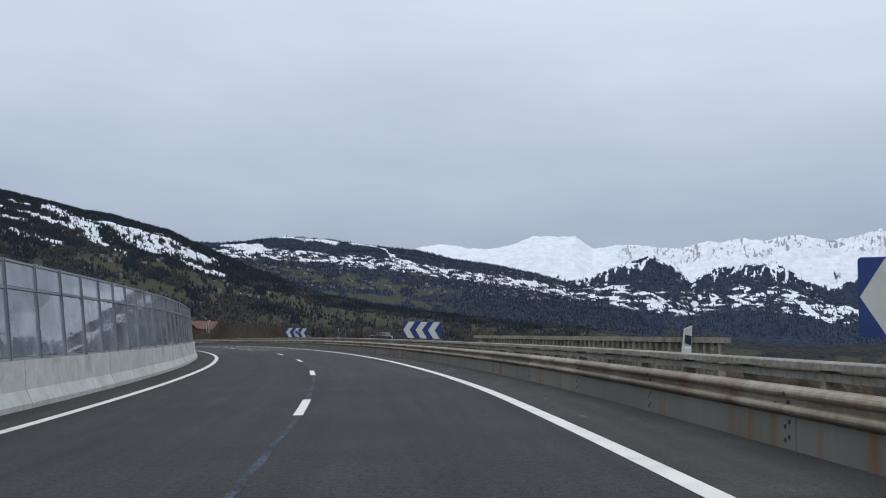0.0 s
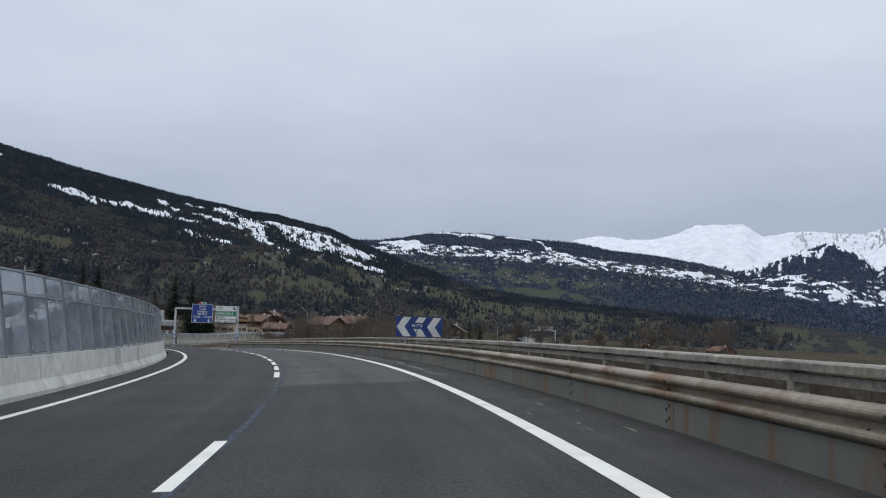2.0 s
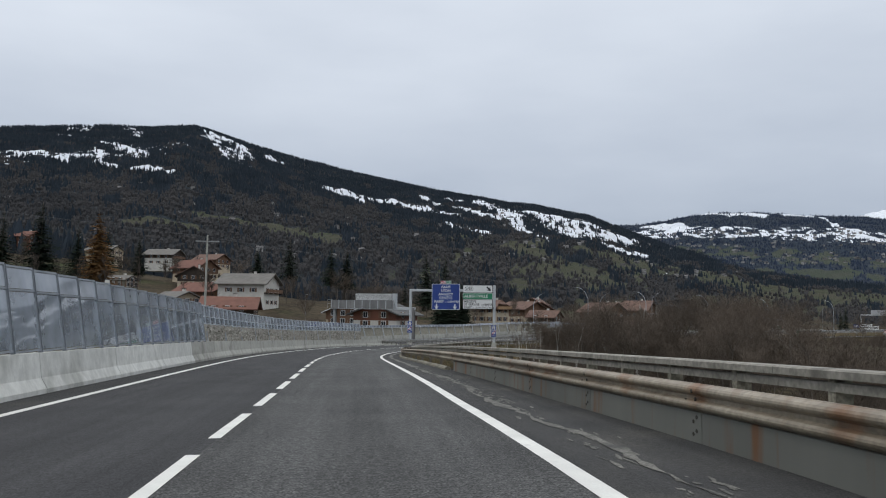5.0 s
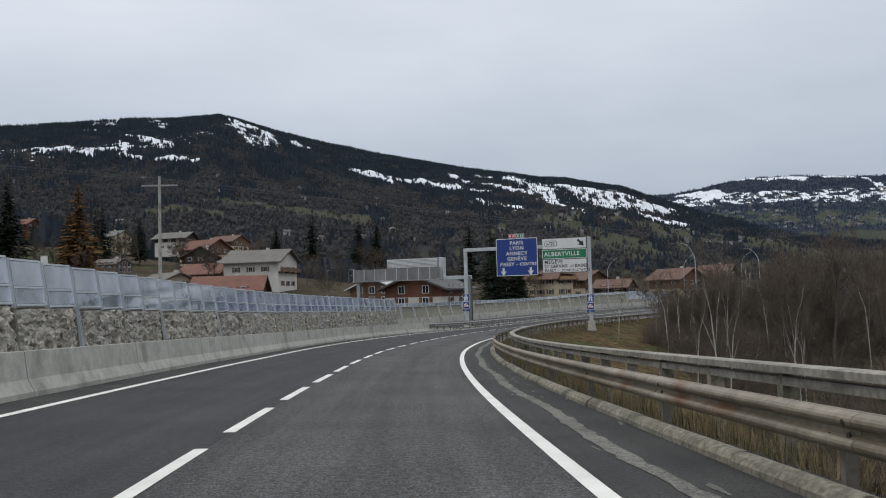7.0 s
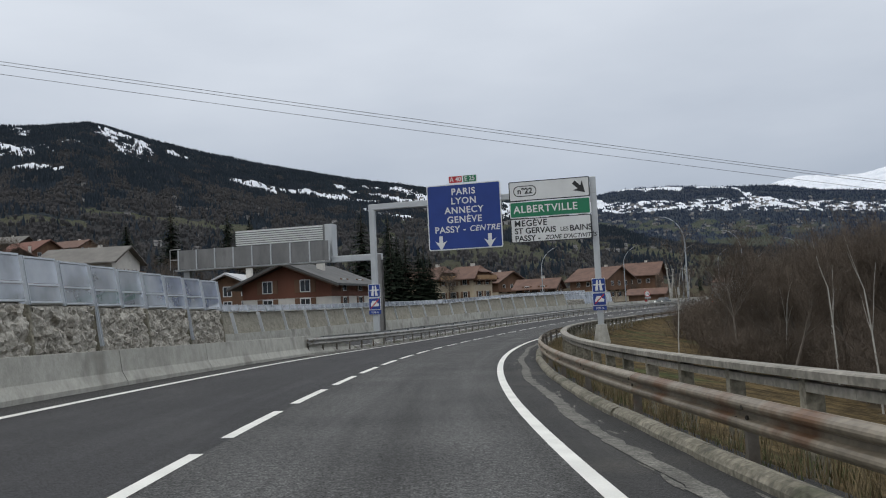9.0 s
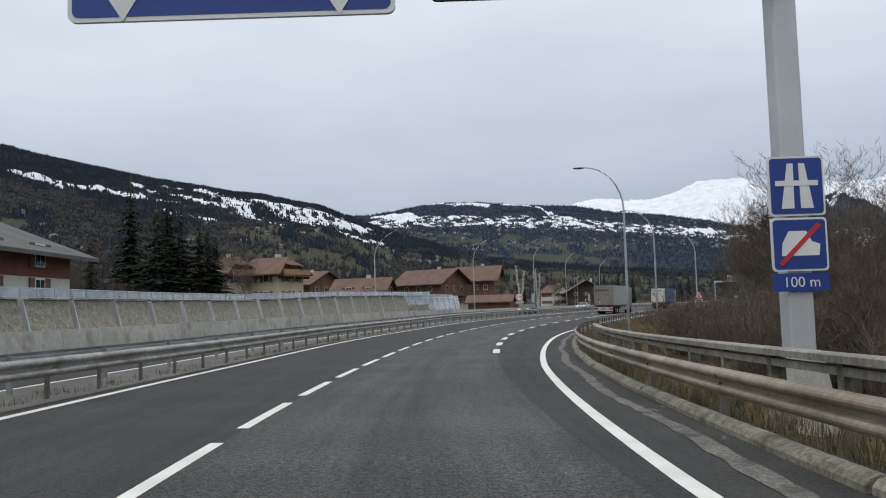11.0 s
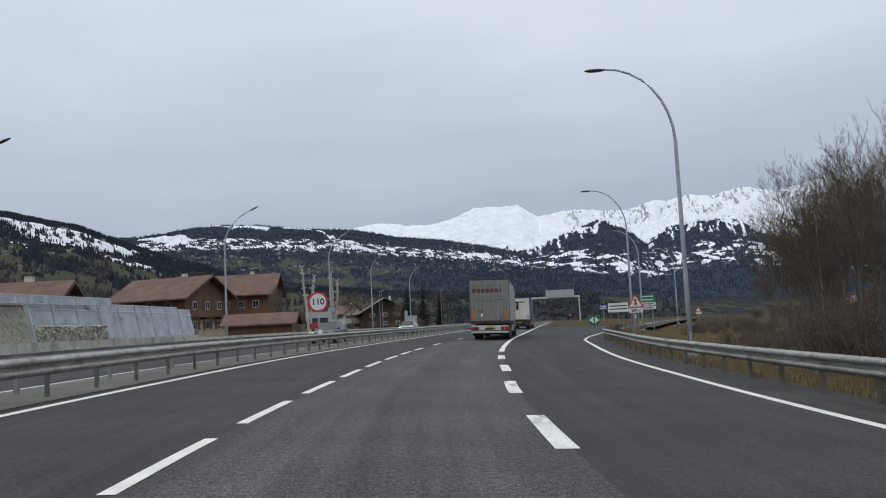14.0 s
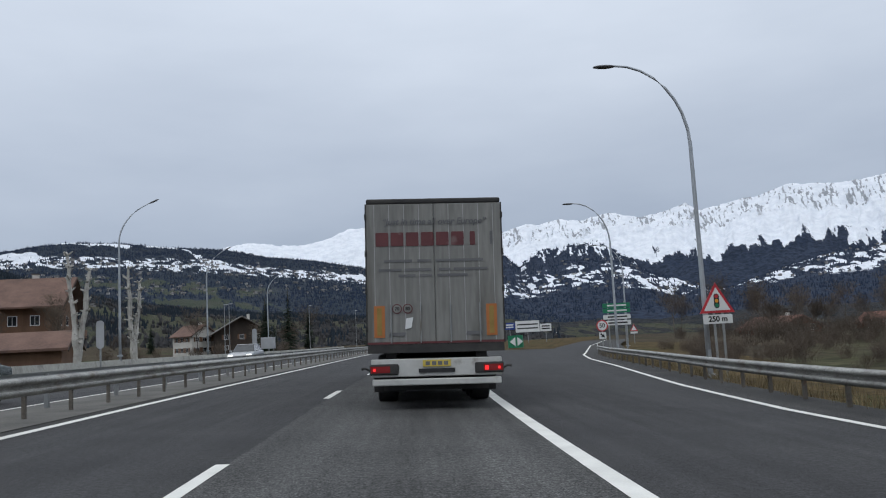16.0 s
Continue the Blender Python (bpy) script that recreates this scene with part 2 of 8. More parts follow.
STONE_PALE = mat("pale_hammered_stone", (0.22, 0.205, 0.165), (0.37, 0.35, 0.29), 3.0, 0.95, fine=12, fine_mix=0.7, bump=0.9, stain=(0.16, 0.14, 0.10), stain_scale=2.4, per_object=0.05)
# Pale film raised until it imitates bright sky mirrored in the panes.
PANE = glass("noise_glass", (0.60, 0.66, 0.73), 0.02, 0.40, 0.16)
PANE_TOP = glass("noise_glass_frost_sky", (0.62, 0.67, 0.74), 0.05, 0.48, 0.14)
GRASS = mat("rough_grass", (0.042, 0.032, 0.017), (0.110, 0.080, 0.040), 0.5, 1.0, fine=9, fine_mix=0.8, stain=(0.048, 0.056, 0.024), stain_scale=0.25, stain_at=0.55, bump=0.9, speckle=(2.2, 0.45), spec=0.05)
FIELD = mat("valley_ground", (0.034, 0.028, 0.020), (0.075, 0.060, 0.040), 0.05, 1.0, fine=1.2, fine_mix=0.6, stain=(0.050, 0.060, 0.028), stain_scale=0.02, stain_at=0.55, speckle=(0.6, 0.35), spec=0.05)
BLUE = mat("blue_sign", (0.008, 0.035, 0.20), (0.012, 0.045, 0.24), 0.8, 0.5, fine=10)
CHEV_BLUE = mat("chevron_blue", (0.01, 0.03, 0.14), (0.015, 0.04, 0.18), 1.5, 0.5, fine=10)
GREEN = mat("green_sign", (0.008, 0.16, 0.075), (0.012, 0.19, 0.09), 0.8, 0.5, fine=10)
WHITE = mat("white_sign", (0.62, 0.63, 0.62), (0.72, 0.73, 0.72), 1.0, 0.5, fine=10)
SIGN_GREY = mat("dirty_reflective_white", (0.50, 0.50, 0.47), (0.62, 0.62, 0.59), 2.0, 0.5, fine=10)
SIGN_BACK = mat("sign_back", (0.34, 0.35, 0.36), (0.42, 0.43, 0.44), 1.0, 0.5, 0.3)
BLACK = mat("black_paint", (0.012, 0.012, 0.013), (0.02, 0.02, 0.02), 2, 0.5)
RED = mat("sign_red", (0.42, 0.02, 0.03), (0.5, 0.03, 0.04), 2, 0.5)
AMBER = mat("amber_paint", (0.7, 0.3, 0.02), (0.8, 0.35, 0.03), 2, 0.5)
RUBBER = mat("tyre_rubber", (0.012, 0.012, 0.013), (0.028, 0.027, 0.026), 6, 0.9)

# ================= builders =================
def thing(name, label, category, group="", kind="", at=None):
    """An Empty at its base that holds the parts of one thing."""
    o = new(name)
    o.empty_display_size = 0.3
    if at is not None:
        o.matrix_basis = at
    return tagged(o, label, category, group, kind)


def mesh_of(name, bm, material, smooth=False):
    me = bpy.data.meshes.new(name)
    bm.to_mesh(me)
    bm.free()
    for m in (material if isinstance(material, (list, tuple)) else [material]):
        me.materials.append(m)
    if smooth:
        for p in me.polygons:
            p.use_smooth = True
    return me


def part(name, bm, material, parent, label="", smooth=False, at=None):
    """Links a bmesh (or a ready mesh) as one object under a thing or a part."""
    me = bm if isinstance(bm, bpy.types.Mesh) else mesh_of(name, bm, material, smooth)
    o = new(name, me)
    o.parent = parent
    if at is not None:
        o.matrix_basis = at
    if label:
        o["label"] = label
    return o


def solo(name, bm, material, label, category, group="", kind="", smooth=False, at=None):
    o = new(name, bm if isinstance(bm, bpy.types.Mesh) else mesh_of(name, bm, material, smooth))
    if at is not None:
        o.matrix_basis = at
    return tagged(o, label, category, group, kind)


def box(bm, x0, x1, y0, y1, z0, z1, m=None, idx=0):
    vs = [bm.verts.new((x, y, z)) for z in (z0, z1) for x, y in ((x0, y0), (x1, y0), (x1, y1), (x0, y1))]
    if m is not None:
        for v in vs:
            v.co = m @ v.co
    for f in ((3, 2, 1, 0), (4, 5, 6, 7), (0, 1, 5, 4), (1, 2, 6, 5), (2, 3, 7, 6), (3, 0, 4, 7)):
        bm.faces.new([vs[i] for i in f]).material_index = idx
    return vs


def boxes(*bs):
    bm = bmesh.new()
    for b in bs:
        box(bm, *b)
    return bm


def bevelled(bm, width=0.02, seg=2):
    bmesh.ops.bevel(bm, geom=list(bm.edges), offset=width, segments=seg, affect="EDGES", profile=0.5)
    return bm


def prism(bm, pts, y0, y1, idx=0):
    """A flat shape in x and z, with thickness from y0 to y1."""
    a = [bm.verts.new((x, y0, z)) for x, z in pts]
    b = [bm.verts.new((x, y1, z)) for x, z in pts]
    n = len(pts)
    bm.faces.new(a).material_index = idx
    bm.faces.new(b[::-1]).material_index = idx
    for i in range(n):
        bm.faces.new((a[i], b[i], b[(i + 1) % n], a[(i + 1) % n])).material_index = idx
    return bm


def rounded(x0, x1, z0, z1, r=0.08, k=4):
    pts = []
    for cx, cz, a0 in ((x1 - r, z0 + r, -90), (x1 - r, z1 - r, 0), (x0 + r, z1 - r, 90), (x0 + r, z0 + r, 180)):
        pts += [(cx + r * math.cos(radians(a0 + 90 * i / k)), cz + r * math.sin(radians(a0 + 90 * i / k))) for i in range(k + 1)]
    return pts


def disc(cx, cz, r, k=28):
    return [(cx + r * math.cos(2 * math.pi * i / k), cz + r * math.sin(2 * math.pi * i / k)) for i in range(k)]


def tube(bm, pts, radii, k=8, cap=True):
    """A tapered tube through points."""
    rings = []
    for i, p in enumerate(pts):
        p = Vector(p)
        d = (Vector(pts[min(i + 1, len(pts) - 1)]) - Vector(pts[max(i - 1, 0)])).normalized()
        u = d.orthogonal().normalized() if abs(d.z) < 0.99 else Vector((1, 0, 0))
        w = d.cross(u)
        rings.append([bm.verts.new(p + (u * math.cos(2 * math.pi * j / k) + w * math.sin(2 * math.pi * j / k)) * radii[i]) for j in range(k)])
    for a, b in zip(rings, rings[1:]):
        for j in range(k):
            bm.faces.new((a[j], a[(j + 1) % k], b[(j + 1) % k], b[j]))
    if cap and k > 2:
        bm.faces.new(rings[0][::-1])
        bm.faces.new(rings[-1])
    return bm


def letters(text, size, parent, at, material, align="CENTER", bold=0.0, italic=0.0, name="lettering", spread=1.0):
    """Words in the built-in font, as a flat mesh standing in x and z."""
    c = bpy.data.curves.new("words", "FONT")
    c.body, c.size, c.align_x, c.align_y, c.offset, c.shear, c.extrude, c.space_character = text, size, align, "CENTER", bold, italic, 0.002, spread
    o = bpy.data.objects.new("words", c)
    scene.collection.objects.link(o)
    bpy.context.view_layer.update()
    me = bpy.data.meshes.new_from_object(o.evaluated_get(bpy.context.evaluated_depsgraph_get()))
    bpy.data.objects.remove(o)
    bpy.data.curves.remove(c)
    me.materials.clear()
    me.materials.append(material)
    return part(name, me, material, parent, at=at @ pose(0, 0, 0, 90, 0, 0))


# ================= road alignment =================
# station, heading, grade, crossfall (degrees; positive falls to the right)
ALIGN = [(0, -1.22, 0.0096, -2.95), (16, 1.17, 0.0058, -2.85), (32, 5.92, 0.0020, -2.71), (48, 11.50, -0.0018, -2.83), (64, 16.32, -0.0066, -3.03),
         (80, 20.63, -0.0120, -2.96), (96, 24.75, -0.0174, -2.45), (112, 28.65, -0.0228, -1.62), (128, 30.49, -0.0284, -0.73), (144, 30.48, -0.0340, 0.18),
         (160, 28.98, -0.0397, 1.04), (176, 26.22, -0.0358, 1.74), (192, 22.51, -0.0311, 1.77), (208, 18.16, -0.0263, 1.93), (224, 12.70, -0.0214, 1.29),
         (240, 6.97, -0.0164, 0.49), (256, 2.34, -0.0113, 0.60), (272, -1.12, -0.0057, 1.35), (288, -4.74, 0.0002, 1.55), (304, -9.10, 0.0021, 2.00),
         (320, -13.01, 0.0016, 2.30), (336, -15.83, 0.0012, 2.06)]
al = np.array(ALIGN)


def smooth_interp(x, xs, ys):
    """Cubic through the knots, level beyond them."""
    xs, ys = np.asarray(xs, float), np.asarray(ys, float)
    x = np.clip(np.asarray(x, float), xs[0], xs[-1])
    m = np.gradient(ys, xs)
    i = np.clip(np.searchsorted(xs, x, side="right") - 1, 0, len(xs) - 2)
    h = xs[i + 1] - xs[i]
    u = (x - xs[i]) / h
    return (2 * u**3 - 3 * u**2 + 1) * ys[i] + (3 * u**2 - 2 * u**3) * ys[i + 1] + h * ((u**3 - 2 * u**2 + u) * m[i] + (u**3 - u**2) * m[i + 1])


ST = np.arange(-80, 901, 1.0)
HEAD = np.radians(smooth_interp(ST, al[:, 0], al[:, 1]) - np.clip((ST - 336) * 0.10, 0, 2.2) - np.clip(ST, -80, 0) * 0.03)
GRADE = np.where(ST > 336, 0.0, smooth_interp(ST, al[:, 0], al[:, 2]))
FALL = np.tan(np.radians(smooth_interp(ST, al[:, 0], al[:, 3]))) * np.clip((520 - ST) / 120, 0.3, 1)
steps = np.stack([-np.sin(HEAD), np.cos(HEAD), GRADE], 1)
AXIS = np.cumsum((steps + np.roll(steps, 1, 0)) / 2, 0)
zero = int(np.where(ST == 0)[0][0])
AXIS = AXIS - AXIS[zero] + np.array([0, 0, -1.25])


def at_station(arr, s):
    return np.interp(s, ST, arr)


def road(s, d, h=0.0):
    """A point h above the road surface, d to the right of the axis at station s."""
    c = [at_station(AXIS[:, k], s) for k in range(3)]
    a = at_station(HEAD, s)
    return Vector((c[0] + math.cos(a) * d, c[1] + math.sin(a) * d, c[2] - min(max(d, -7), 14) * at_station(FALL, s) + h))


def stand(s, d, h=0.0, turn=0.0):
    """A level pose on the road: x to the right, y ahead."""
    return Matrix.Translation(road(s, d, h)) @ pose(0, 0, 0, 0, 0, math.degrees(at_station(HEAD, s)) + turn)


def knots(*ks):
    xs, ys = [k[0] for k in ks], [k[1] for k in ks]
    return lambda s: float(np.interp(s, xs, ys))


CENTRE = knots((-80, -1.1), (12, -1.15), (27, -1.43), (40, -1.6), (88, -1.52), (106, -1.66), (118, -1.9), (172, -2.13), (190, -2.38), (197, -2.3), (212, -2.1), (240, -2.1), (262, -2.25), (274, -2.42), (284, -2.5), (289, -2.4), (303, -2.3), (313, -2.1), (345, -1.88), (420, -1.85))
LEFT = lambda s: CENTRE(s) - float(np.interp(s, [182, 196, 224, 245], [3.78, 4.08, 4.12, 3.82]))
RIGHT = knots((-80, 2.8), (8, 2.48), (17, 2.42), (30, 2.15), (40, 2.06), (82, 2.1), (90, 2.13), (106, 1.86), (115, 1.72), (122, 1.58), (172, 1.5), (190, 1.44), (206, 1.56), (225, 1.8), (240, 2.05), (256, 2.65), (264, 3.05), (272, 3.45), (278, 3.75), (283, 4.05), (289, 4.5), (298, 5.2), (306, 5.5), (314, 5.8), (323, 5.95), (335, 6.3), (346, 6.5), (354, 7.15), (370, 9.0), (382, 10.2), (394, 12.0), (430, 19.5), (470, 30))
LINE_HALF = knots((0, 0.11), (110, 0.10), (150, 0.085), (400, 0.085))
EXIT = knots((236, 1.7), (271, 1.33), (279, 1.25), (284, 1.2), (310, 1.68), (316, 1.88), (340, 1.92), (900, 1.92))
RAIL = lambda s: RIGHT(s) + float(np.interp(s, [0, 85, 115, 195, 284, 400], [1.7, 1.5, 1.85, 1.38, 1.25, 1.1]))
WALL2 = knots((130, -8.0), (150, -8.2), (225, -8.5))
WALL3 = knots((208, -16.5), (225, -18), (260, -19.5), (296, -20.6), (320, -21.2), (345, -22.3), (358, -23.4), (420, -24.5), (620, -26))


def ribbon(s0, s1, left, right, lift, step=2.0, across=1, jitter=0.0, seed=1):
    """A strip of road surface between two offsets."""
    rnd = random.Random(seed)
    bm = bmesh.new()
    rows = []
    way, lane = bm.verts.layers.float_vector.new("way"), bm.verts.layers.float.new("across")
    for s in np.arange(s0, s1 + step * 0.5, step):
        a, b = left(s), right(s)
        j = [rnd.uniform(-jitter, jitter) for _ in range(2)]
        row = []
        for k in range(across + 1):
            d = a + j[0] + (b + j[1] - a - j[0]) * k / across
            v = bm.verts.new(road(s, d, lift))
            v[way], v[lane] = Vector((d, s, 0)), k / across
            row.append(v)
        rows.append(row)
    for p, q in zip(rows, rows[1:]):
        for k in range(across):
            bm.faces.new((p[k], p[k + 1], q[k + 1], q[k]))
    return bm


def sweep(s0, s1, off, profile, step=2.0, base=None, closed=True):
    """A cross-section (offset, height) drawn along the road; base: the point that becomes the origin."""
    bm = bmesh.new()
    n = max(1, round((s1 - s0) / step))
    rings = []
    for i in range(n + 1):
        s = s0 + (s1 - s0) * i / n
        rings.append([bm.verts.new(road(s, off(s) + dx, hz) - (base or Vector())) for dx, hz in profile])
    k = len(profile)
    for a, b in zip(rings, rings[1:]):
        for j in range(k if closed else k - 1):
            bm.faces.new((a[j], a[(j + 1) % k], b[(j + 1) % k], b[j]))
    if closed:
        bm.faces.new(rings[0][::-1])
        bm.faces.new(rings[-1])
    bmesh.ops.recalc_face_normals(bm, faces=list(bm.faces))
    return bm


# ================= terrain =================
def vnoise(x, y, seed=0):
    """Smooth value noise on arrays, 0 to 1."""
    xi, yi = np.floor(x).astype(np.int64), np.floor(y).astype(np.int64)
    u, v = x - xi, y - yi
    u, v = u * u * (3 - 2 * u), v * v * (3 - 2 * v)
    def hsh(a, b):
        n = (a * 374761393 + b * 668265263 + seed * 362437) & 0xFFFFFFFF
        n = ((n ^ (n >> 13)) * 1274126177) & 0xFFFFFFFF
        return ((n ^ (n >> 16)) & 0xFFFF) / 65535.0
    return (hsh(xi, yi) * (1 - u) + hsh(xi + 1, yi) * u) * (1 - v) + (hsh(xi, yi + 1) * (1 - u) + hsh(xi + 1, yi + 1) * u) * v


def fbm(x, y, seed=0, octaves=5, gain=0.5):
    t, a, s = 0.0, 1.0, 0.0
    for o in range(octaves):
        t, s = t + a * vnoise(x * 2**o, y * 2**o, seed + o * 17), s + a
        a *= gain
    return t / s


def grid_mesh(name, X, Y, Z, attrs=(), material=None, smooth=True):
    r, c = X.shape
    me = bpy.data.meshes.new(name)
    idx = np.arange(r * c).reshape(r, c)
    f = np.stack([idx[:-1, :-1], idx[:-1, 1:], idx[1:, 1:], idx[1:, :-1]], -1).reshape(-1, 4)
    me.from_pydata(np.stack([X, Y, Z], -1).reshape(-1, 3).tolist(), [], f.tolist())
    for key, val in attrs:
        at = me.attributes.new(key, "FLOAT", "POINT")
        at.data.foreach_set("value", np.ascontiguousarray(val, dtype=np.float32).ravel())
    if smooth:
        me.polygons.foreach_set("use_smooth", np.ones(len(me.polygons), dtype=bool))
    if material:
        me.materials.append(material)
    me.update()
    return me


near = (ST % 2 == 0)
AX2, ST2, HD2, FL2 = AXIS[near], ST[near], HEAD[near], FALL[near]


def nearest_station(x, y):
    """Station, offset and road height beside points of the plan."""
    x, y = np.asarray(x, float).ravel(), np.asarray(y, float).ravel()
    i = np.argmin((x[:, None] - AX2[None, :, 0]) ** 2 + (y[:, None] - AX2[None, :, 1]) ** 2, 1)
    d = (x - AX2[i, 0]) * np.cos(HD2[i]) + (y - AX2[i, 1]) * np.sin(HD2[i])
    a = (y - AX2[i, 1]) * np.cos(HD2[i]) - (x - AX2[i, 0]) * np.sin(HD2[i])
    return ST2[i] + a, d, AX2[i, 2] - np.clip(d, -7, 14) * FL2[i]


def land_height(x, y):
    """Height of the land; flush under the road, falling to the valley on one side and rising to the slope on the other."""
    shape = np.shape(x)
    s, d, zr = nearest_station(x, y)
    redge = np.interp(s, [-80, 40, 116, 240, 284, 342, 394, 470], [4.6, 3.5, 3.2, 3.2, 5.4, 7.2, 13.5, 30])
    out_r = np.clip(d - redge, 0, None)
    drop = np.interp(s, [-80, 115, 150, 185, 215, 265, 300, 420], [11, 10, 7, 4.5, 2.2, 1.5, 1.0, 0.6])
    run = np.interp(s, [-80, 115, 150, 215, 265, 300, 420], [5, 6, 10, 12, 10, 8, 10])
    right = -0.35 * np.clip(out_r / 1.2, 0, 1) - drop * np.clip((out_r - 1.0) / run, 0, 1) ** 1.2 - 0.01 * np.clip(out_r - 60, 0, 500)
    ledge = np.interp(s, [-80, 150, 215, 250, 358, 430], [7.6, 8.3, 18, 20, 24, 26])
    out_l = np.clip(-d - ledge, 0, None)
    left = np.interp(s, [-80, 100, 200, 260], [-4, -3, 0.4, 0.6]) * np.clip(out_l / 6, 0, 1) + np.interp(s, [150, 250, 330, 400, 560], [0.05, 0.12, 0.125, 0.055, 0.05]) * np.clip(out_l - 40, 0, 900) + 1.5 * (fbm(np.asarray(x).ravel() / 60, np.asarray(y).ravel() / 60, 5) - 0.5) * np.clip(out_l / 40, 0, 1)
    under = -0.12
    h = zr + under + np.where(d > 0, right, left)
    far = np.clip((np.hypot(np.asarray(x).ravel() + 40, np.asarray(y).ravel() - 250) - 500) / 500, 0, 1)
    lim = np.where(d > 0, -13.0, np.minimum(h, 45.0))
    return (h * (1 - far) + lim * far).reshape(shape)


gx = np.concatenate([-5200 * np.linspace(1, 0.12, 14)[:-1] ** 1.5 - 300, np.arange(-520, -150, 10), np.arange(-150, 60, 2.5), np.arange(60, 330, 10), 330 + 4900 * np.linspace(0.01, 1, 14) ** 1.5])
gy = np.concatenate([-4000 * np.linspace(1, 0.05, 8) ** 1.5 - 150, np.arange(-140, 480, 2.5), np.arange(480, 900, 10), 900 + 4200 * np.linspace(0.01, 1, 14) ** 1.5])
GX, GY = np.meshgrid(np.sort(gx), np.sort(gy))
GZ = np.concatenate([land_height(GX[i:i + 20], GY[i:i + 20]) for i in range(0, GX.shape[0], 20)])
ground = new("ground", grid_mesh("ground", GX, GY, GZ, material=FIELD))
tagged(ground, "brown winter valley ground with green meadow patches", "ground", kind="structure")


def land_material(name, forest1, forest2, open_low, open_low2, snow_col, rock_col, scale):
    """Woods, open ground, rock and snow by the mesh's own cover masks, roughened by noise."""
    m = bpy.data.materials.new(name)
    m.use_nodes = True
    n, l = m.node_tree.nodes, m.node_tree.links
    b = n["Principled BSDF"]
    b.inputs["Roughness"].default_value = 1.0
    b.inputs["Specular IOR Level"].default_value = 0.1
    g = n.new("ShaderNodeNewGeometry")
    mp = n.new("ShaderNodeMapping")
    mp.inputs["Scale"].default_value = (1, 1, 2.0)
    l.new(g.outputs["Position"], mp.inputs["Vector"])
    def tex(sc, det=5, rough=0.6):
        t = n.new("ShaderNodeTexNoise")
        t.inputs["Scale"].default_value, t.inputs["Detail"].default_value, t.inputs["Roughness"].default_value = sc, det, rough
        l.new(mp.outputs[0], t.inputs["Vector"])
        return t.outputs["Fac"]
    def mask(key, width, grain):
        a, ma, mr = n.new("ShaderNodeAttribute"), n.new("ShaderNodeMath"), n.new("ShaderNodeMapRange")
        a.attribute_name = key
        ma.operation = "MULTIPLY_ADD"
        l.new(grain, ma.inputs[0])
        ma.inputs[1].default_value = 0.7
        l.new(a.outputs["Fac"], ma.inputs[2])
        l.new(ma.outputs[0], mr.inputs["Value"])
        mr.inputs["From Min"].default_value, mr.inputs["From Max"].default_value = 0.85 - width, 0.85 + width
        return mr.outputs[0]
    def mixc(f, a, bb):
        x = n.new("ShaderNodeMix")
        x.data_type = "RGBA"
        l.new(f, x.inputs[0])
        for sock, v in ((6, a), (7, bb)):
            if isinstance(v, tuple):
                x.inputs[sock].default_value = (*v, 1)
            else:
                l.new(v, x.inputs[sock])
        return x.outputs[2]
    def sharp(f, lo, hi):
        r = n.new("ShaderNodeMapRange")
        r.inputs["From Min"].default_value, r.inputs["From Max"].default_value = lo, hi
        l.new(f, r.inputs["Value"])
        return r.outputs[0]
    fine, mid = tex(0.075 * scale, 8, 0.78), tex(0.007 * scale, 6)
    woods = mixc(sharp(mid, 0.35, 0.65), forest1, forest2)
    woods = mixc(sharp(fine, 0.44, 0.60), woods, tuple(c * 0.5 for c in forest1))
    openg = mixc(sharp(tex(0.02 * scale, 4), 0.35, 0.65), open_low, open_low2)
    col = mixc(mask("opened", 0.10, fine), woods, openg)
    # Grey-blue noise in the snow's colour stands in for shading of its relief.
    snow = mixc(sharp(tex(0.03 * scale, 8, 0.72), 0.42, 0.70), snow_col, (snow_col[0] * 0.78, snow_col[1] * 0.80, snow_col[2] * 0.83))
    col = mixc(mask("snow", 0.07, fine), col, snow)
    col = mixc(mask("rock", 0.10, fine), col, rock_col)
    l.new(col, b.inputs["Base Color"])
    bp = n.new("ShaderNodeBump")
    bp.inputs["Strength"].default_value, bp.inputs["Distance"].default_value = 0.7, 12.0
    l.new(fine, bp.inputs["Height"])
    l.new(bp.outputs[0], b.inputs["Normal"])
    return m


# Forest tones made lighter and bluer: distance haze put into the base colour.
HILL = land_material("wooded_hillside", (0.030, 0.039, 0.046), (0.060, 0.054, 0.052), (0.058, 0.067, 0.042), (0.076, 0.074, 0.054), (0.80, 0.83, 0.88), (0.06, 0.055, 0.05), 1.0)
FARHILL = land_material("haze_blue_wooded_hill", (0.036, 0.050, 0.070), (0.052, 0.062, 0.080), (0.054, 0.068, 0.050), (0.070, 0.076, 0.062), (0.80, 0.83, 0.88), (0.07, 0.075, 0.085), 0.8)
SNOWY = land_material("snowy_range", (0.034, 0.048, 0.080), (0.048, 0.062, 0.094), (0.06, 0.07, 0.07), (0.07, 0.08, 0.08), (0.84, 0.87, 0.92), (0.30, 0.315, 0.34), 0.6)


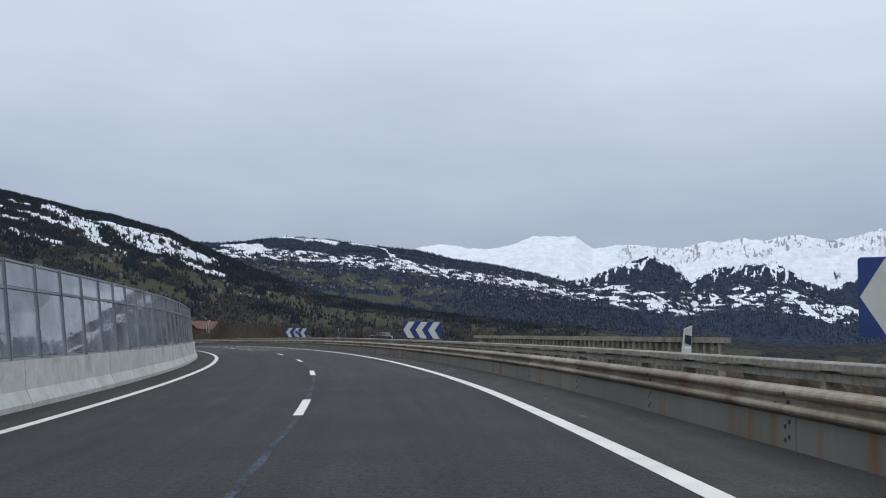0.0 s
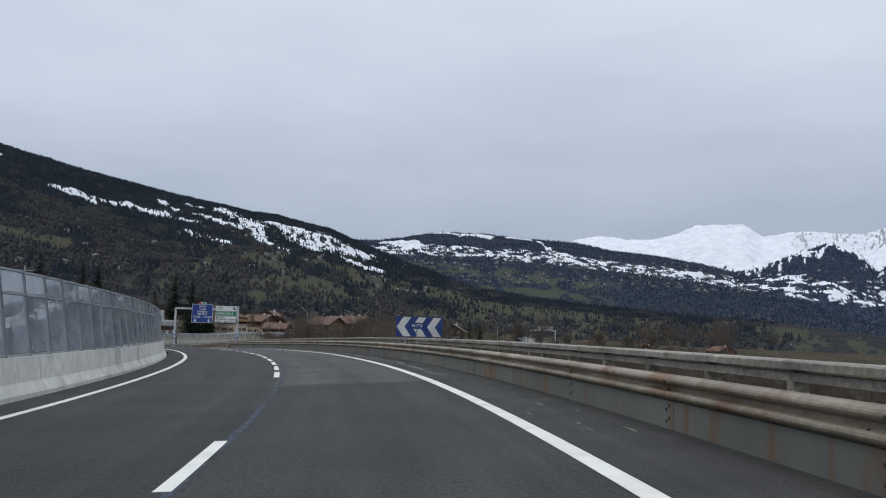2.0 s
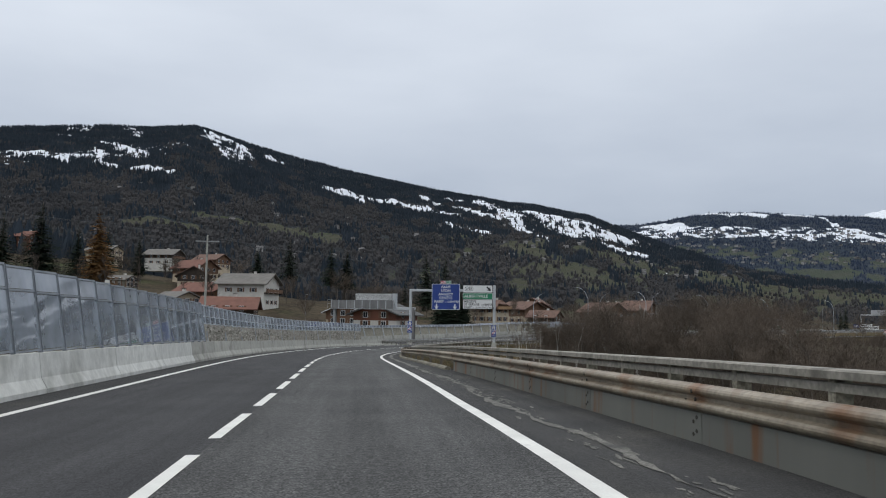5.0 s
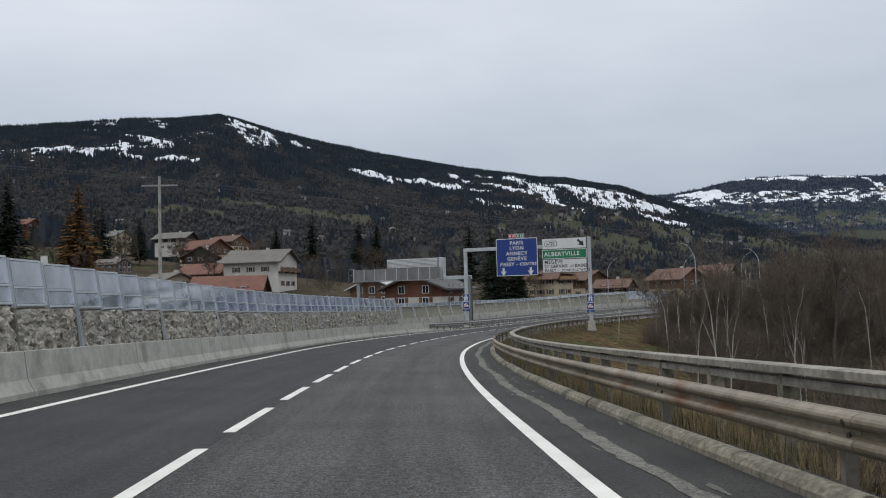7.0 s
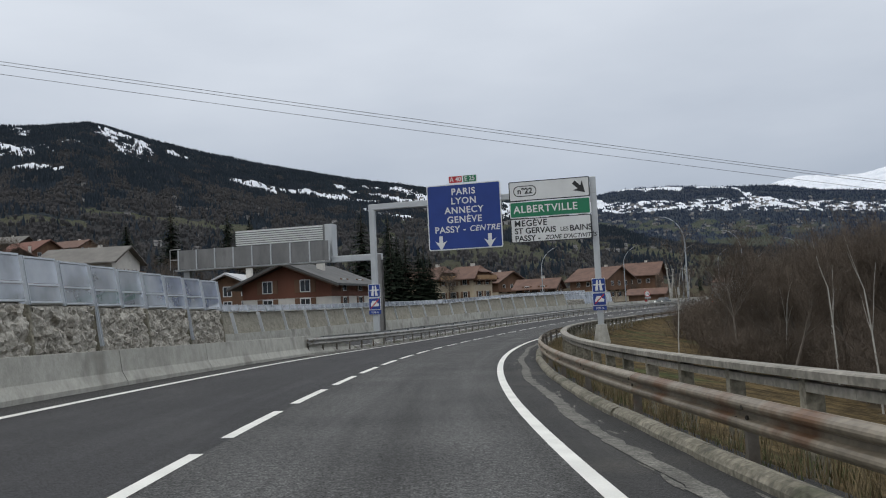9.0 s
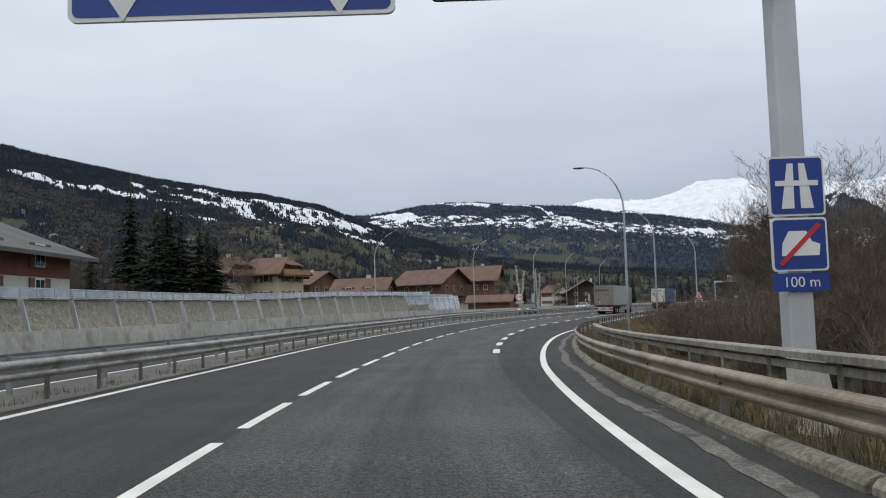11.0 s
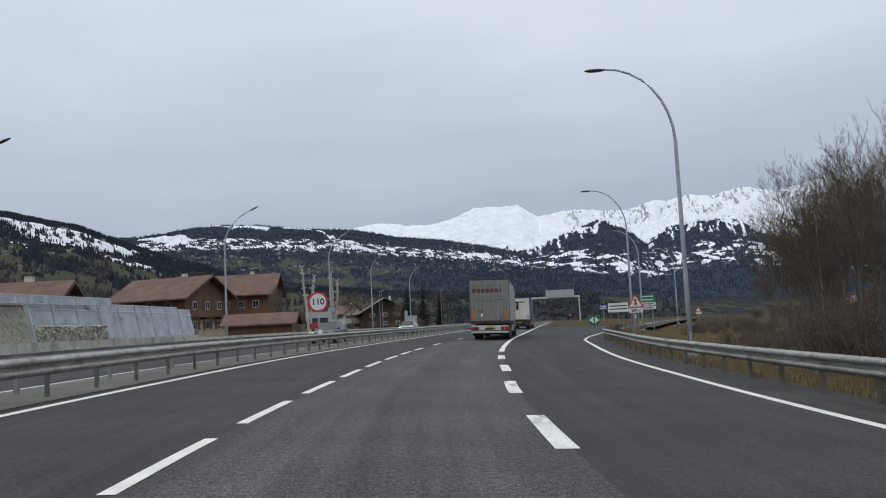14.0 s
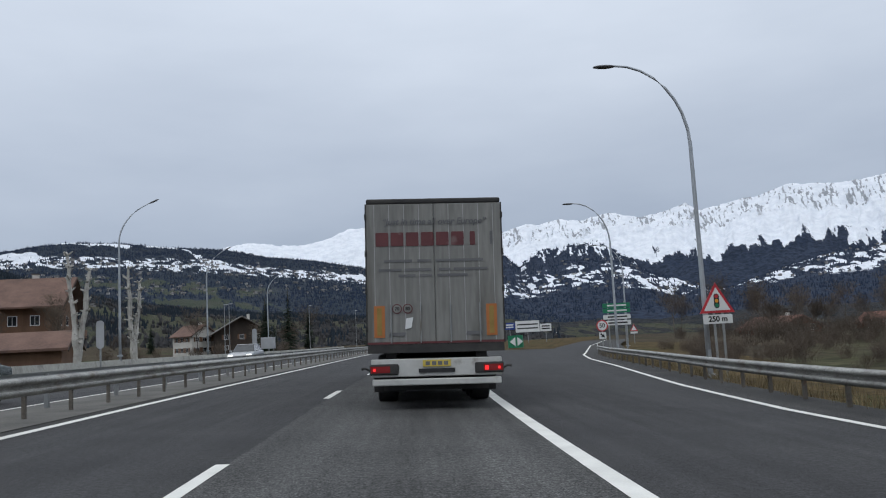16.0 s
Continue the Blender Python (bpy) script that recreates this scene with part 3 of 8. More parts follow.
def ridge(profile, r0, r1, r_back, az_step, rows, base, power, rough, seed, sink=0.0):
    """A mountainside in polar form round the road's start: crest heights by bearing, then a slope up from r0 to r1."""
    az = np.array([p[0] for p in profile])[::-1]
    el = np.array([p[1] for p in profile])[::-1]
    A = np.arange(az[0], az[-1] + 1e-6, az_step)
    crest = r1 * np.tan(np.radians(np.interp(A, az, el) - sink))
    U = np.concatenate([np.linspace(0, 1, rows), 1 + np.linspace(0.02, 1, 8)])
    R = np.where(U <= 1, r0 + (r1 - r0) * U, r1 + (r_back - r1) * (U - 1))
    AA, UU = np.meshgrid(np.radians(A), U)
    RR = np.broadcast_to(R[:, None], AA.shape)
    X, Y = -np.sin(AA) * RR, np.cos(AA) * RR
    up = np.where(UU <= 1, UU ** power, 1 - 0.6 * np.clip(UU - 1, 0, None) ** 1.2)
    big = fbm(X / 420, Y / 420, seed) - 0.5
    mid = fbm(X / 110, Y / 110, seed + 3, 5, 0.6) - 0.5
    small = fbm(X / 22, Y / 22, seed + 7, 3) - 0.5
    taper = np.clip(UU, 0, 1) * np.clip((1.02 - UU) * 6, 0, 1)
    Z = base + (crest[None, :] - base) * up + big * rough * 1.6 * taper + mid * rough * 0.55 * (taper + 0.12 * (UU > 0.9)) + small * rough * 0.12 * np.clip(UU * 3, 0, 1)
    return X, Y, Z, np.degrees(AA), UU


# the long hill on the near side of the valley
X, Y, Z, AZ, U = ridge([(62, 10.2), (51.9, 11.0), (48.3, 11.45), (45.8, 11.75), (43.8, 11.8), (40.5, 12.1), (38.5, 11.55), (34.8, 10.6), (29.4, 9.5), (24.8, 8.6), (19.4, 7.7), (17.5, 7.55), (14.1, 6.8), (13.3, 6.45), (11.8, 5.75), (8.5, 4.6), (4, 3.6), (-2, 2.7), (-10, 1.9), (-22, 1.2), (-34, 0.9), (-50, 0.8)],
                       560, 3500, 3950, 0.10, 250, -22, 1.12, 60, 3, 0.24)
# snowy clearings: bearing and height on the slope at both ends, and half-width
SNOW_HIGH = [(39.9, .93, 39.6, .874, .013), (39.6, .85, 39.1, .853, .012), (39.1, .901, 38.3, .902, .02), (38.8, .798, 38.3, .691, .04), (38.0, .791, 37.4, .714, .045), (37.4, .844, 36.7, .783, .06), (35.6, .889, 34.9, .881, .014), (44.4, .947, 43.9, .868, .045), (47.8, .957, 47.0, .957, .033)]
SNOW_VILLAGE = [(50.4, .625, 49.0, .611, .012), (48.5, .565, 47.5, .533, .013), (47.6, .572, 46.4, .554, .009), (46.1, .611, 45.5, .561, .028), (45.6, .737, 44.4, .633, .034), (44.3, .651, 43.1, .585, .046), (45.6, .515, 44.8, .499, .009), (43.3, .488, 42.6, .483, .008), (42.0, .48, 41.3, .463, .008), (48.2, .877, 46.8, .806, .010), (52.5, .60, 50.8, .60, .012)]
SNOW_SHOULDER = [(31.4, .62, 30.5, .609, .012), (30.5, .613, 29.1, .599, .018), (28.9, .634, 28.0, .633, .009), (27.3, .655, 25.4, .642, .012), (25.4, .648, 22.8, .631, .015), (25.0, .785, 24.3, .713, .03), (23.4, .828, 22.6, .806, .010), (23.7, .696, 21.7, .678, .010), (21.6, .678, 20.1, .642, .013)]
SNOW_FARMS = [(21.4, .828, 18.6, .677, .065), (23.1, .471, 20.7, .433, .017), (18.2, .526, 16.7, .413, .03), (18.0, .747, 16.3, .67, .045), (16.1, .724, 13.5, .709, .075), (15.3, .604, 13.5, .603, .018), (12.9, .633, 10.9, .656, .02), (19.1, .588, 18.6, .55, .02), (16.6, .60, 14.6, .56, .012), (12.4, .56, 10.4, .57, .016)]
MEADOWS = [(38.3, .262, 34.3, .273, .012), (42.0, .201, 39.1, .203, .008), (33.5, .262, 30.5, .255, .016), (18.4, .327, 15.8, .268, .028), (15.8, .268, 13.3, .221, .022), (17.0, .223, 14.2, .20, .020), (12.2, .42, 9.0, .41, .06), (6.5, .40, 2.0, .33, .06), (0.0, .35, -4.5, .33, .06)]


def patchwork(patches, ragged, reach=0.35):
    """Ragged strips of open ground by bearing and height on the slope."""
    m = np.zeros_like(U)
    for a0, u0, a1, u1, w in patches:
        t = np.clip((AZ - a0) / (a1 - a0), 0, 1)
        m = np.maximum(m, 1.5 - np.hypot((AZ - a0 - (a1 - a0) * t) / reach, (U - u0 - (u1 - u0) * t) / w + ragged))
    return m


wob_a = (fbm(AZ * 3.2, U * 60, 33, 4, 0.62) - 0.5) * 3.0
wob_b = (fbm(AZ * 1.4 + 9, U * 45, 35, 4, 0.6) - 0.5) * 2.2
streak = fbm(AZ * 1.6 + U * 9, U * 95 + AZ * 0.5, 34, 4, 0.6)
groves = fbm(AZ * 4.0, U * 70, 39, 4, 0.65)
snow = np.maximum.reduce([patchwork(p, wob_a) for p in (SNOW_HIGH, SNOW_VILLAGE, SNOW_SHOULDER, SNOW_FARMS)])
snow = np.clip(snow * 2.0 - np.clip((groves - 0.53) * 12, 0, 1.6), 0, 1)
belt = np.clip(1 - np.abs(U - np.interp(AZ, [10, 20, 30, 40, 52], [0.60, 0.60, 0.60, 0.66, 0.56])) / 0.13, 0, 1) * np.clip((AZ - 9) / 3, 0, 1) * np.interp(AZ, [20, 26, 36, 42], [1, 0.25, 0.25, 1])
snow = np.maximum(snow, np.clip((belt * 0.34 + streak - 0.82) * 12, 0, 1))
clear = fbm(AZ * 0.9 + Z * 0.014, Z / 20, 21, 5, 0.62)
opened = np.clip(np.clip(patchwork(MEADOWS, wob_b, 0.7) * 1.6, 0, 1) + np.clip((clear - np.interp(AZ, [12, 24], [0.485, 0.56])) * 9, 0, 1) * np.clip((0.46 - U) * 8, 0, 1) * np.clip((32 - AZ) / 14, 0.25, 1), 0, 1)
opened = np.clip(opened * 1.15 - np.clip((groves - 0.56) * 8, 0, 0.9), 0, 1)
stand_fir = np.clip((fbm(AZ * 0.8, U * 14, 71, 5, 0.62) + (U - 0.52) * 0.55 - 0.47) * 9 + 0.5, 0.04, 1)
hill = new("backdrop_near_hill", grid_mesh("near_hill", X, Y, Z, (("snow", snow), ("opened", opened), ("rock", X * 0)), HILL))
tagged(hill, "dark wooded hillside with snowy clearings and green meadows", "hill", kind="structure")
HILL_DATA = (X, Y, Z, AZ, U, snow, opened)
HILL_FIR = stand_fir

# the lower hill at the head of the valley, with snowy villages
X, Y, Z, AZ, U = ridge([(20, 5.2), (16, 5.8), (12.6, 6.1), (10.5, 6.17), (8.8, 6.45), (6.3, 6.85), (3.7, 6.85), (1, 6.6), (-1.5, 6.45), (-2.9, 6.36), (-5.3, 5.85), (-8.5, 5.5), (-11.25, 4.95), (-13.2, 4.45), (-17, 3.6), (-21, 2.7), (-26, 1.7), (-32, 1.2), (-50, 1.0)],
                       1800, 4000, 4250, 0.11, 130, -24, 1.05, 55, 9, 0.12)
band = np.interp(AZ, [-30, -20, -10, 0, 8, 20], [120, 140, 225, 275, 305, 315])
patch = fbm(AZ * 2.6, Z / 9, 51, 5, 0.66)
belt = np.clip(1.2 - np.abs(Z - band - 26) / 46, 0, 1)
SNOW_TOP = [(10.3, .93, 7.9, .80, .03), (6.4, .985, 5.0, .95, .02), (5.0, .94, 3.0, .93, .04), (1.6, .97, 0.2, .97, .02), (-0.6, .93, -1.0, .80, .02), (-1.5, .72, -2.6, .70, .02)]
top = np.clip(patchwork(SNOW_TOP, (fbm(AZ * 3.0, U * 40, 77, 4, 0.6) - 0.5) * 2.4, 0.3) * 2.2, 0, 1)
snow = np.maximum(belt * (0.1 + 1.2 * np.clip((patch - 0.455) * 9, 0, 1)), top)
opened = np.clip((fbm(AZ * 1.3, Z / 18, 61, 5, 0.6) - 0.46) * 9, 0, 1) * np.clip((band - 40 - Z) / 30, 0, 1) * np.clip((AZ + 9) / 8, 0.25, 1)
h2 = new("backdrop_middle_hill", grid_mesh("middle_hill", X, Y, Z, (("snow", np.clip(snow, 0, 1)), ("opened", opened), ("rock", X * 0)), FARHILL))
tagged(h2, "dark forested hill with a belt of snowy fields and villages", "hill", kind="structure")
MID_DATA = (X, Y, Z, AZ, U, snow, opened)

# forested spurs below the snowy range
X, Y, Z, AZ, U = ridge([(-6, 2.5), (-9, 3.6), (-11.25, 4.9), (-13.2, 4.3), (-15.1, 4.75), (-17.8, 5.75), (-18.9, 6.2), (-20.8, 5.3), (-21.6, 4.5), (-22.6, 5.3), (-24.7, 5.6), (-26.8, 5.77), (-28.5, 5.2), (-29.9, 4.3), (-31.5, 3.5), (-33.5, 2.95), (-35.6, 3.5), (-38.3, 4.3), (-40.8, 4.8), (-44, 4.8), (-56, 4.4)],
                       2300, 4200, 4420, 0.10, 120, -24, 1.0, 60, 14)
patch = fbm(AZ * 2.0, Z / 12, 81, 5, 0.64)
low = np.clip(1.2 - np.abs(Z - np.interp(AZ, [-50, -38, -30, -26, -20, -16], [210, 200, 150, 215, 165, 215])) / 72, 0, 1)
rake = fbm(AZ * 4.0 + U * 6, U * 8 - AZ, 88, 5, 0.62)
high = np.clip((rake + (U - 0.8) * 0.5 - 0.56) * 9, 0, 1) * np.clip((U - 0.6) * 5, 0, 1) * 0.95
snow = low * (0.05 + 1.2 * np.clip((patch - 0.475) * 8, 0, 1)) + high
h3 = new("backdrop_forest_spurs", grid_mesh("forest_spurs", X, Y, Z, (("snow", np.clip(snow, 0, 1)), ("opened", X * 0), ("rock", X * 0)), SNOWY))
SPUR_DATA = (X, Y, Z, AZ, U, np.clip(snow, 0, 1), X * 0)
tagged(h3, "dark forested mountain spurs, haze-blue in colour, with snowy alpine fields", "mountain", kind="structure")

# the snow-covered range
X, Y, Z, AZ, U = ridge([(2, 5.6), (-1, 6.0), (-3.1, 6.45), (-4.5, 6.73), (-6.5, 6.56), (-8.1, 6.53), (-9.6, 6.88), (-11, 7.46), (-13.85, 7.51), (-15.1, 6.67), (-16.6, 6.92), (-17.8, 7.01), (-19.3, 6.82), (-20.8, 6.71), (-22.6, 7.2), (-23.5, 7.1), (-24.9, 7.4), (-26.2, 7.2), (-28.2, 7.6), (-30, 7.2), (-31.5, 7.4), (-33, 7.85), (-33.7, 7.35), (-35.6, 7.6), (-37, 7.76), (-39.3, 8.38), (-42.5, 8.1), (-47, 8.6), (-56, 8.2)],
                       3500, 4650, 4760, 0.055, 150, 120, 1.0, 90, 19)
gully = 1 - np.abs(2 * fbm(AZ * 0.9 + U * 2.0, U * 2.2 - AZ * 0.3, 90, 4, 0.5) - 1)
rough_r = np.clip((-13 - AZ) / 5, 0.25, 1)
Z = Z + (gully - 0.8) * 70 * np.clip(U * 1.6, 0, 1) * np.clip((1.0 - U) * 5, 0, 1) * rough_r + (fbm(AZ * 1.3 + U * 4, U * 9 - AZ * 0.5, 97, 4, 0.48) - 0.5) * 40 * np.clip(U, 0, 1) * np.clip((1.02 - U) * 5, 0.15, 1) * rough_r
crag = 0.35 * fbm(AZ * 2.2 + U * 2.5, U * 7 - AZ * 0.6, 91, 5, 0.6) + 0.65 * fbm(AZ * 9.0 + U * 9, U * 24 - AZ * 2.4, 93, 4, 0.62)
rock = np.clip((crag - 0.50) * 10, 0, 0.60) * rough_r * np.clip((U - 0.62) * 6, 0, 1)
wood = np.clip((0.47 - U + (fbm(AZ * 2.2, U * 6, 95, 5, 0.6) - 0.5) * 0.42) * 7, 0, 1)
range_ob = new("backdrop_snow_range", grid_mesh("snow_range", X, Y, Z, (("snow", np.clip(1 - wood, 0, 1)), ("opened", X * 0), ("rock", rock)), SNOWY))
tagged(range_ob, "jagged snow-covered alpine range with bare rock", "mountain", kind="structure")


# Tree colours shifted to blue, most on the remote firs, to imitate haze.
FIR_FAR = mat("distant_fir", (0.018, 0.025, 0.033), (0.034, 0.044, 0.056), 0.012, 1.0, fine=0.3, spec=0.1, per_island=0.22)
FIR_HAZE = mat("haze_blue_fir", (0.026, 0.038, 0.066), (0.040, 0.055, 0.088), 0.02, 1.0, fine=0.3, spec=0.1, per_island=0.18)
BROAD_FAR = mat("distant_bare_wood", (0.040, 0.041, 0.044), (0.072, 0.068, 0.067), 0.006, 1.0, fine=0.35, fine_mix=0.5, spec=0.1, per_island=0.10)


def crowns(xyz, h, w, pointed, seed):
    """Many small tree crowns as one mesh: pointed for firs, domed for bare broadleaved trees."""
    rnd = np.random.RandomState(seed)
    n, k = len(h), 5
    ang = rnd.rand(n)[:, None] * 6.2832 + np.arange(k)[None, :] * 6.2832 / k
    rings = ((0.0, 1.0),) if pointed else ((0.0, 0.55), (0.58, 1.0))
    vs = []
    for z, r in rings:
        rr = w[:, None] * r * rnd.uniform(0.75, 1.25, (n, k))
        vs.append(np.stack([xyz[:, None, 0] + rr * np.cos(ang), xyz[:, None, 1] + rr * np.sin(ang), xyz[:, None, 2] - (1.0 if z == 0 else 0) + h[:, None] * z * rnd.uniform(0.85, 1.15, (n, k))], -1))
    vs.append((xyz + np.stack([rnd.normal(0, 0.15, n) * w, rnd.normal(0, 0.15, n) * w, h], -1))[:, None, :])
    V = np.concatenate(vs, 1)
    m = V.shape[1]
    faces = []
    for j in range(k):
        q = (j + 1) % k
        if not pointed:
            faces += [(j, q, k + q), (j, k + q, k + j)]
        faces.append((m - 1 - k + j, m - 1 - k + q, m - 1))
    F = (np.array(faces)[None] + (np.arange(n) * m)[:, None, None]).reshape(-1, 3)
    me = bpy.data.meshes.new("crowns")
    me.from_pydata(V.reshape(-1, 3).tolist(), [], F.tolist())
    return me


def slope_points(data, n, seed, keep, umin=0.02, az=(-8, 60)):
    """Random places on a mountainside, kept with the given chance and thinned on open ground."""
    X, Y, Z, AZ, U, sn, op = data
    rnd = np.random.RandomState(seed)
    top = int(np.argmax(U[:, 0] >= 0.999))
    cols = np.where((AZ[0] > az[0]) & (AZ[0] < az[1]))[0][:-1]
    R = np.hypot(X[:, 0], Y[:, 0])
    wt = R[:top + 1] * (U[:top + 1, 0] >= umin)
    i = rnd.choice(top + 1, n, p=wt / wt.sum())
    j = cols[rnd.randint(len(cols), size=n)]
    ok = rnd.rand(n) < keep[i, j] * np.where(np.maximum(sn[i, j], op[i, j]) > 0.35, 0.05, 1.0)
    i, j = i[ok], j[ok]
    f = rnd.rand(len(i))[:, None]
    g = rnd.rand(len(i))[:, None]
    P = np.stack([X, Y, Z], -1)
    k = np.minimum(i + 1, top)
    return (P[i, j] * (1 - f) + P[i, j + 1] * f) * (1 - g) + (P[k, j] * (1 - f) + P[k, j + 1] * f) * g


def wood(name, label, pts, hmin, hmax, pointed, seed, leaf=None):
    rnd = np.random.RandomState(seed)
    h = rnd.uniform(hmin, hmax, len(pts))
    me = crowns(pts, h, h * (rnd.uniform(0.20, 0.30, len(h)) if pointed else rnd.uniform(0.2, 0.34, len(h))), pointed, seed + 1)
    me.materials.append(leaf or (FIR_FAR if pointed else BROAD_FAR))
    tagged(new(name, me), label, "forest", kind="stuff")


HILL_FADE = np.clip((HILL_DATA[3] + 17) / 11, 0, 1)
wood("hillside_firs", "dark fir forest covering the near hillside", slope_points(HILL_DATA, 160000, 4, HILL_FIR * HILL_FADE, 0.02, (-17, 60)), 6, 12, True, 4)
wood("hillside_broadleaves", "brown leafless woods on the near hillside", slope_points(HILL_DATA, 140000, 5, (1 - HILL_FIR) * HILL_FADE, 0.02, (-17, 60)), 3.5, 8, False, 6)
wood("spur_firs", "dark fir forest on the far mountain spurs", slope_points(SPUR_DATA, 14000, 7, np.ones_like(SPUR_DATA[0]), 0.15, (-52, -8)), 6, 12, True, 12, FIR_HAZE)
wood("far_hill_firs", "dark fir woods along the far hill", slope_points(MID_DATA, 36000, 6, np.ones_like(MID_DATA[0]), 0.06, (-34, 18)), 5, 10, True, 8, FIR_HAZE)


# ================= road surfaces and markings =================
road_ob = thing("road", "grey two-lane dual carriageway with white markings", "road", kind="structure")
part("left_lane", ribbon(-80, 56, lambda s: LEFT(s) - 0.1, lambda s: CENTRE(s) + 0.04, 0.0, 2.0, 8), ASPHALT_FRESH, road_ob, "dark smooth asphalt lane")
part("left_lane", ribbon(56, 640, lambda s: LEFT(s) - 0.1, lambda s: CENTRE(s) + 0.04, 0.0, 2.0, 8), ASPHALT_DARK, road_ob, "dark smooth asphalt lane")
part("right_lane", ribbon(22, 62, lambda s: CENTRE(s) + 0.04, lambda s: RIGHT(s) + 0.05, 0.0, 2.0, 8), ASPHALT_DARK, road_ob, "worn asphalt lane")
part("right_lane", ribbon(-80, 22, lambda s: CENTRE(s) + 0.04, lambda s: RIGHT(s) + 0.05, 0.0, 2.0, 8), ASPHALT_FRESH, road_ob, "dark asphalt lane")
part("right_lane", ribbon(62, 240, lambda s: CENTRE(s) + 0.04, lambda s: RIGHT(s) + 0.05, 0.0, 2.0, 8), ASPHALT_GREY, road_ob, "worn lighter asphalt lane")
part("right_lane", ribbon(240, 640, lambda s: CENTRE(s) + 0.04, lambda s: EXIT(s) + 0.05 if s < 420 else 3.4, 0.0, 2.0, 8), ASPHALT_GREY, road_ob, "worn lighter asphalt lane")
part("exit_lane", ribbon(240, 470, lambda s: EXIT(s) + 0.05 if s < 420 else 1.85 + (s - 420) * 0.42, lambda s: RIGHT(s) + 0.05, 0.0, 2.0, 8), ASPHALT_DARK, road_ob, "dark asphalt exit lane")
part("right_shoulder", ribbon(-80, 470, lambda s: RIGHT(s) + 0.05, lambda s: RAIL(s) + (0.35 if s < 402 else 2.5), -0.004), ASPHALT_EDGE, road_ob, "gritty asphalt shoulder")
part("left_shoulder", ribbon(-80, 640, lambda s: LEFT(s) - (1.15 if s < 228 else 2.3), lambda s: LEFT(s) - 0.1, -0.004), ASPHALT_EDGE, road_ob, "gritty asphalt shoulder")
part("opposite_lanes", ribbon(196, 640, lambda s: WALL3(s) + 0.4, lambda s: min(LEFT(s) - 2.3, -8.6), -0.02), ASPHALT_DARK, road_ob, "dark asphalt of the opposite carriageway")
part("edge_line", ribbon(-80, 640, lambda s: LEFT(s) - 0.09, lambda s: LEFT(s) + 0.09, 0.005, 1.5), MARKING, road_ob, "solid white edge line")
part("edge_line", ribbon(-80, 470, lambda s: RIGHT(s) - LINE_HALF(s), lambda s: RIGHT(s) + LINE_HALF(s), 0.005, 1.5), MARKING, road_ob, "solid white edge line")
part("edge_line", ribbon(328.4, 640, lambda s: EXIT(s) - 0.11, lambda s: EXIT(s) + 0.11, 0.006, 1.5), MARKING, road_ob, "solid white line beside the exit")
part("edge_line", ribbon(236, 640, lambda s: min(LEFT(s) - 3.0, -9.0), lambda s: min(LEFT(s) - 2.85, -8.85), -0.014, 2), MARKING, road_ob, "solid white edge line of the opposite side")
GHOST_AT = lambda s: CENTRE(s) + float(np.interp(s, [30, 60, 88, 112], [0.0, 0.1, 0.42, 0.75]))
part("tar_line", ribbon(-60, 102, lambda s: GHOST_AT(s) - 0.045, lambda s: GHOST_AT(s) + 0.045, 0.003, 0.5, 1, 0.02, 8), GHOST, road_ob, "faded blue-grey ghost line")


def dash_run(s0, s1, length, gap, off, width, paint=MARKING):
    s = s0
    while s < s1:
        part("dash", ribbon(s, s + length, lambda q: off(q) - width / 2, lambda q: off(q) + width / 2, 0.006, 1.0, 3), paint, road_ob)
        s += length + gap


dash_run(-36.0, 55, 3.0, 9.2, CENTRE, 0.15)
for k in range(63):
    s_ = float(np.interp(k, [0, 9, 24, 34, 46, 57, 63], [65.5, 104.4, 169.4, 211.5, 261.4, 309.3, 335.0]))
    dash_run(s_, s_ + 1, 2.9, 1.3, CENTRE, 0.15)
dash_run(338, 560, 3.0, 10.0, CENTRE, 0.15)
dash_run(263.4, 327, 3.0, 3.5, EXIT, 0.25, MARKING_WORN)
dash_run(300, 560, 3.0, 10.0, lambda s: WALL3(s) + 7.6, 0.15)
def grit(s0, s1, n, mid, spread, size, seed, label):
    """Ragged flat patches of grit and old sealant lying along the shoulder."""
    rnd = random.Random(seed)
    bm = bmesh.new()
    for _ in range(n):
        s, d = rnd.uniform(s0, s1), rnd.gauss(0, spread)
        ln, wd = size * rnd.uniform(0.5, 2.6), size * rnd.uniform(0.10, 0.34)
        k = rnd.randint(9, 13)
        lean = rnd.gauss(0, 0.12)
        ring = []
        for i in range(k):
            a, r = 6.2832 * i / k, rnd.uniform(0.55, 1.15)
            u, v = math.cos(a) * r * ln, math.sin(a) * r * wd
            ring.append(bm.verts.new(road(s + u, mid(s) + d + v + u * lean, 0.0015 + 0.001 * rnd.random())))
        bm.faces.new(ring)
    bmesh.ops.recalc_face_normals(bm, faces=list(bm.faces))
    part("grit_streak", bm, STREAK, road_ob, label)


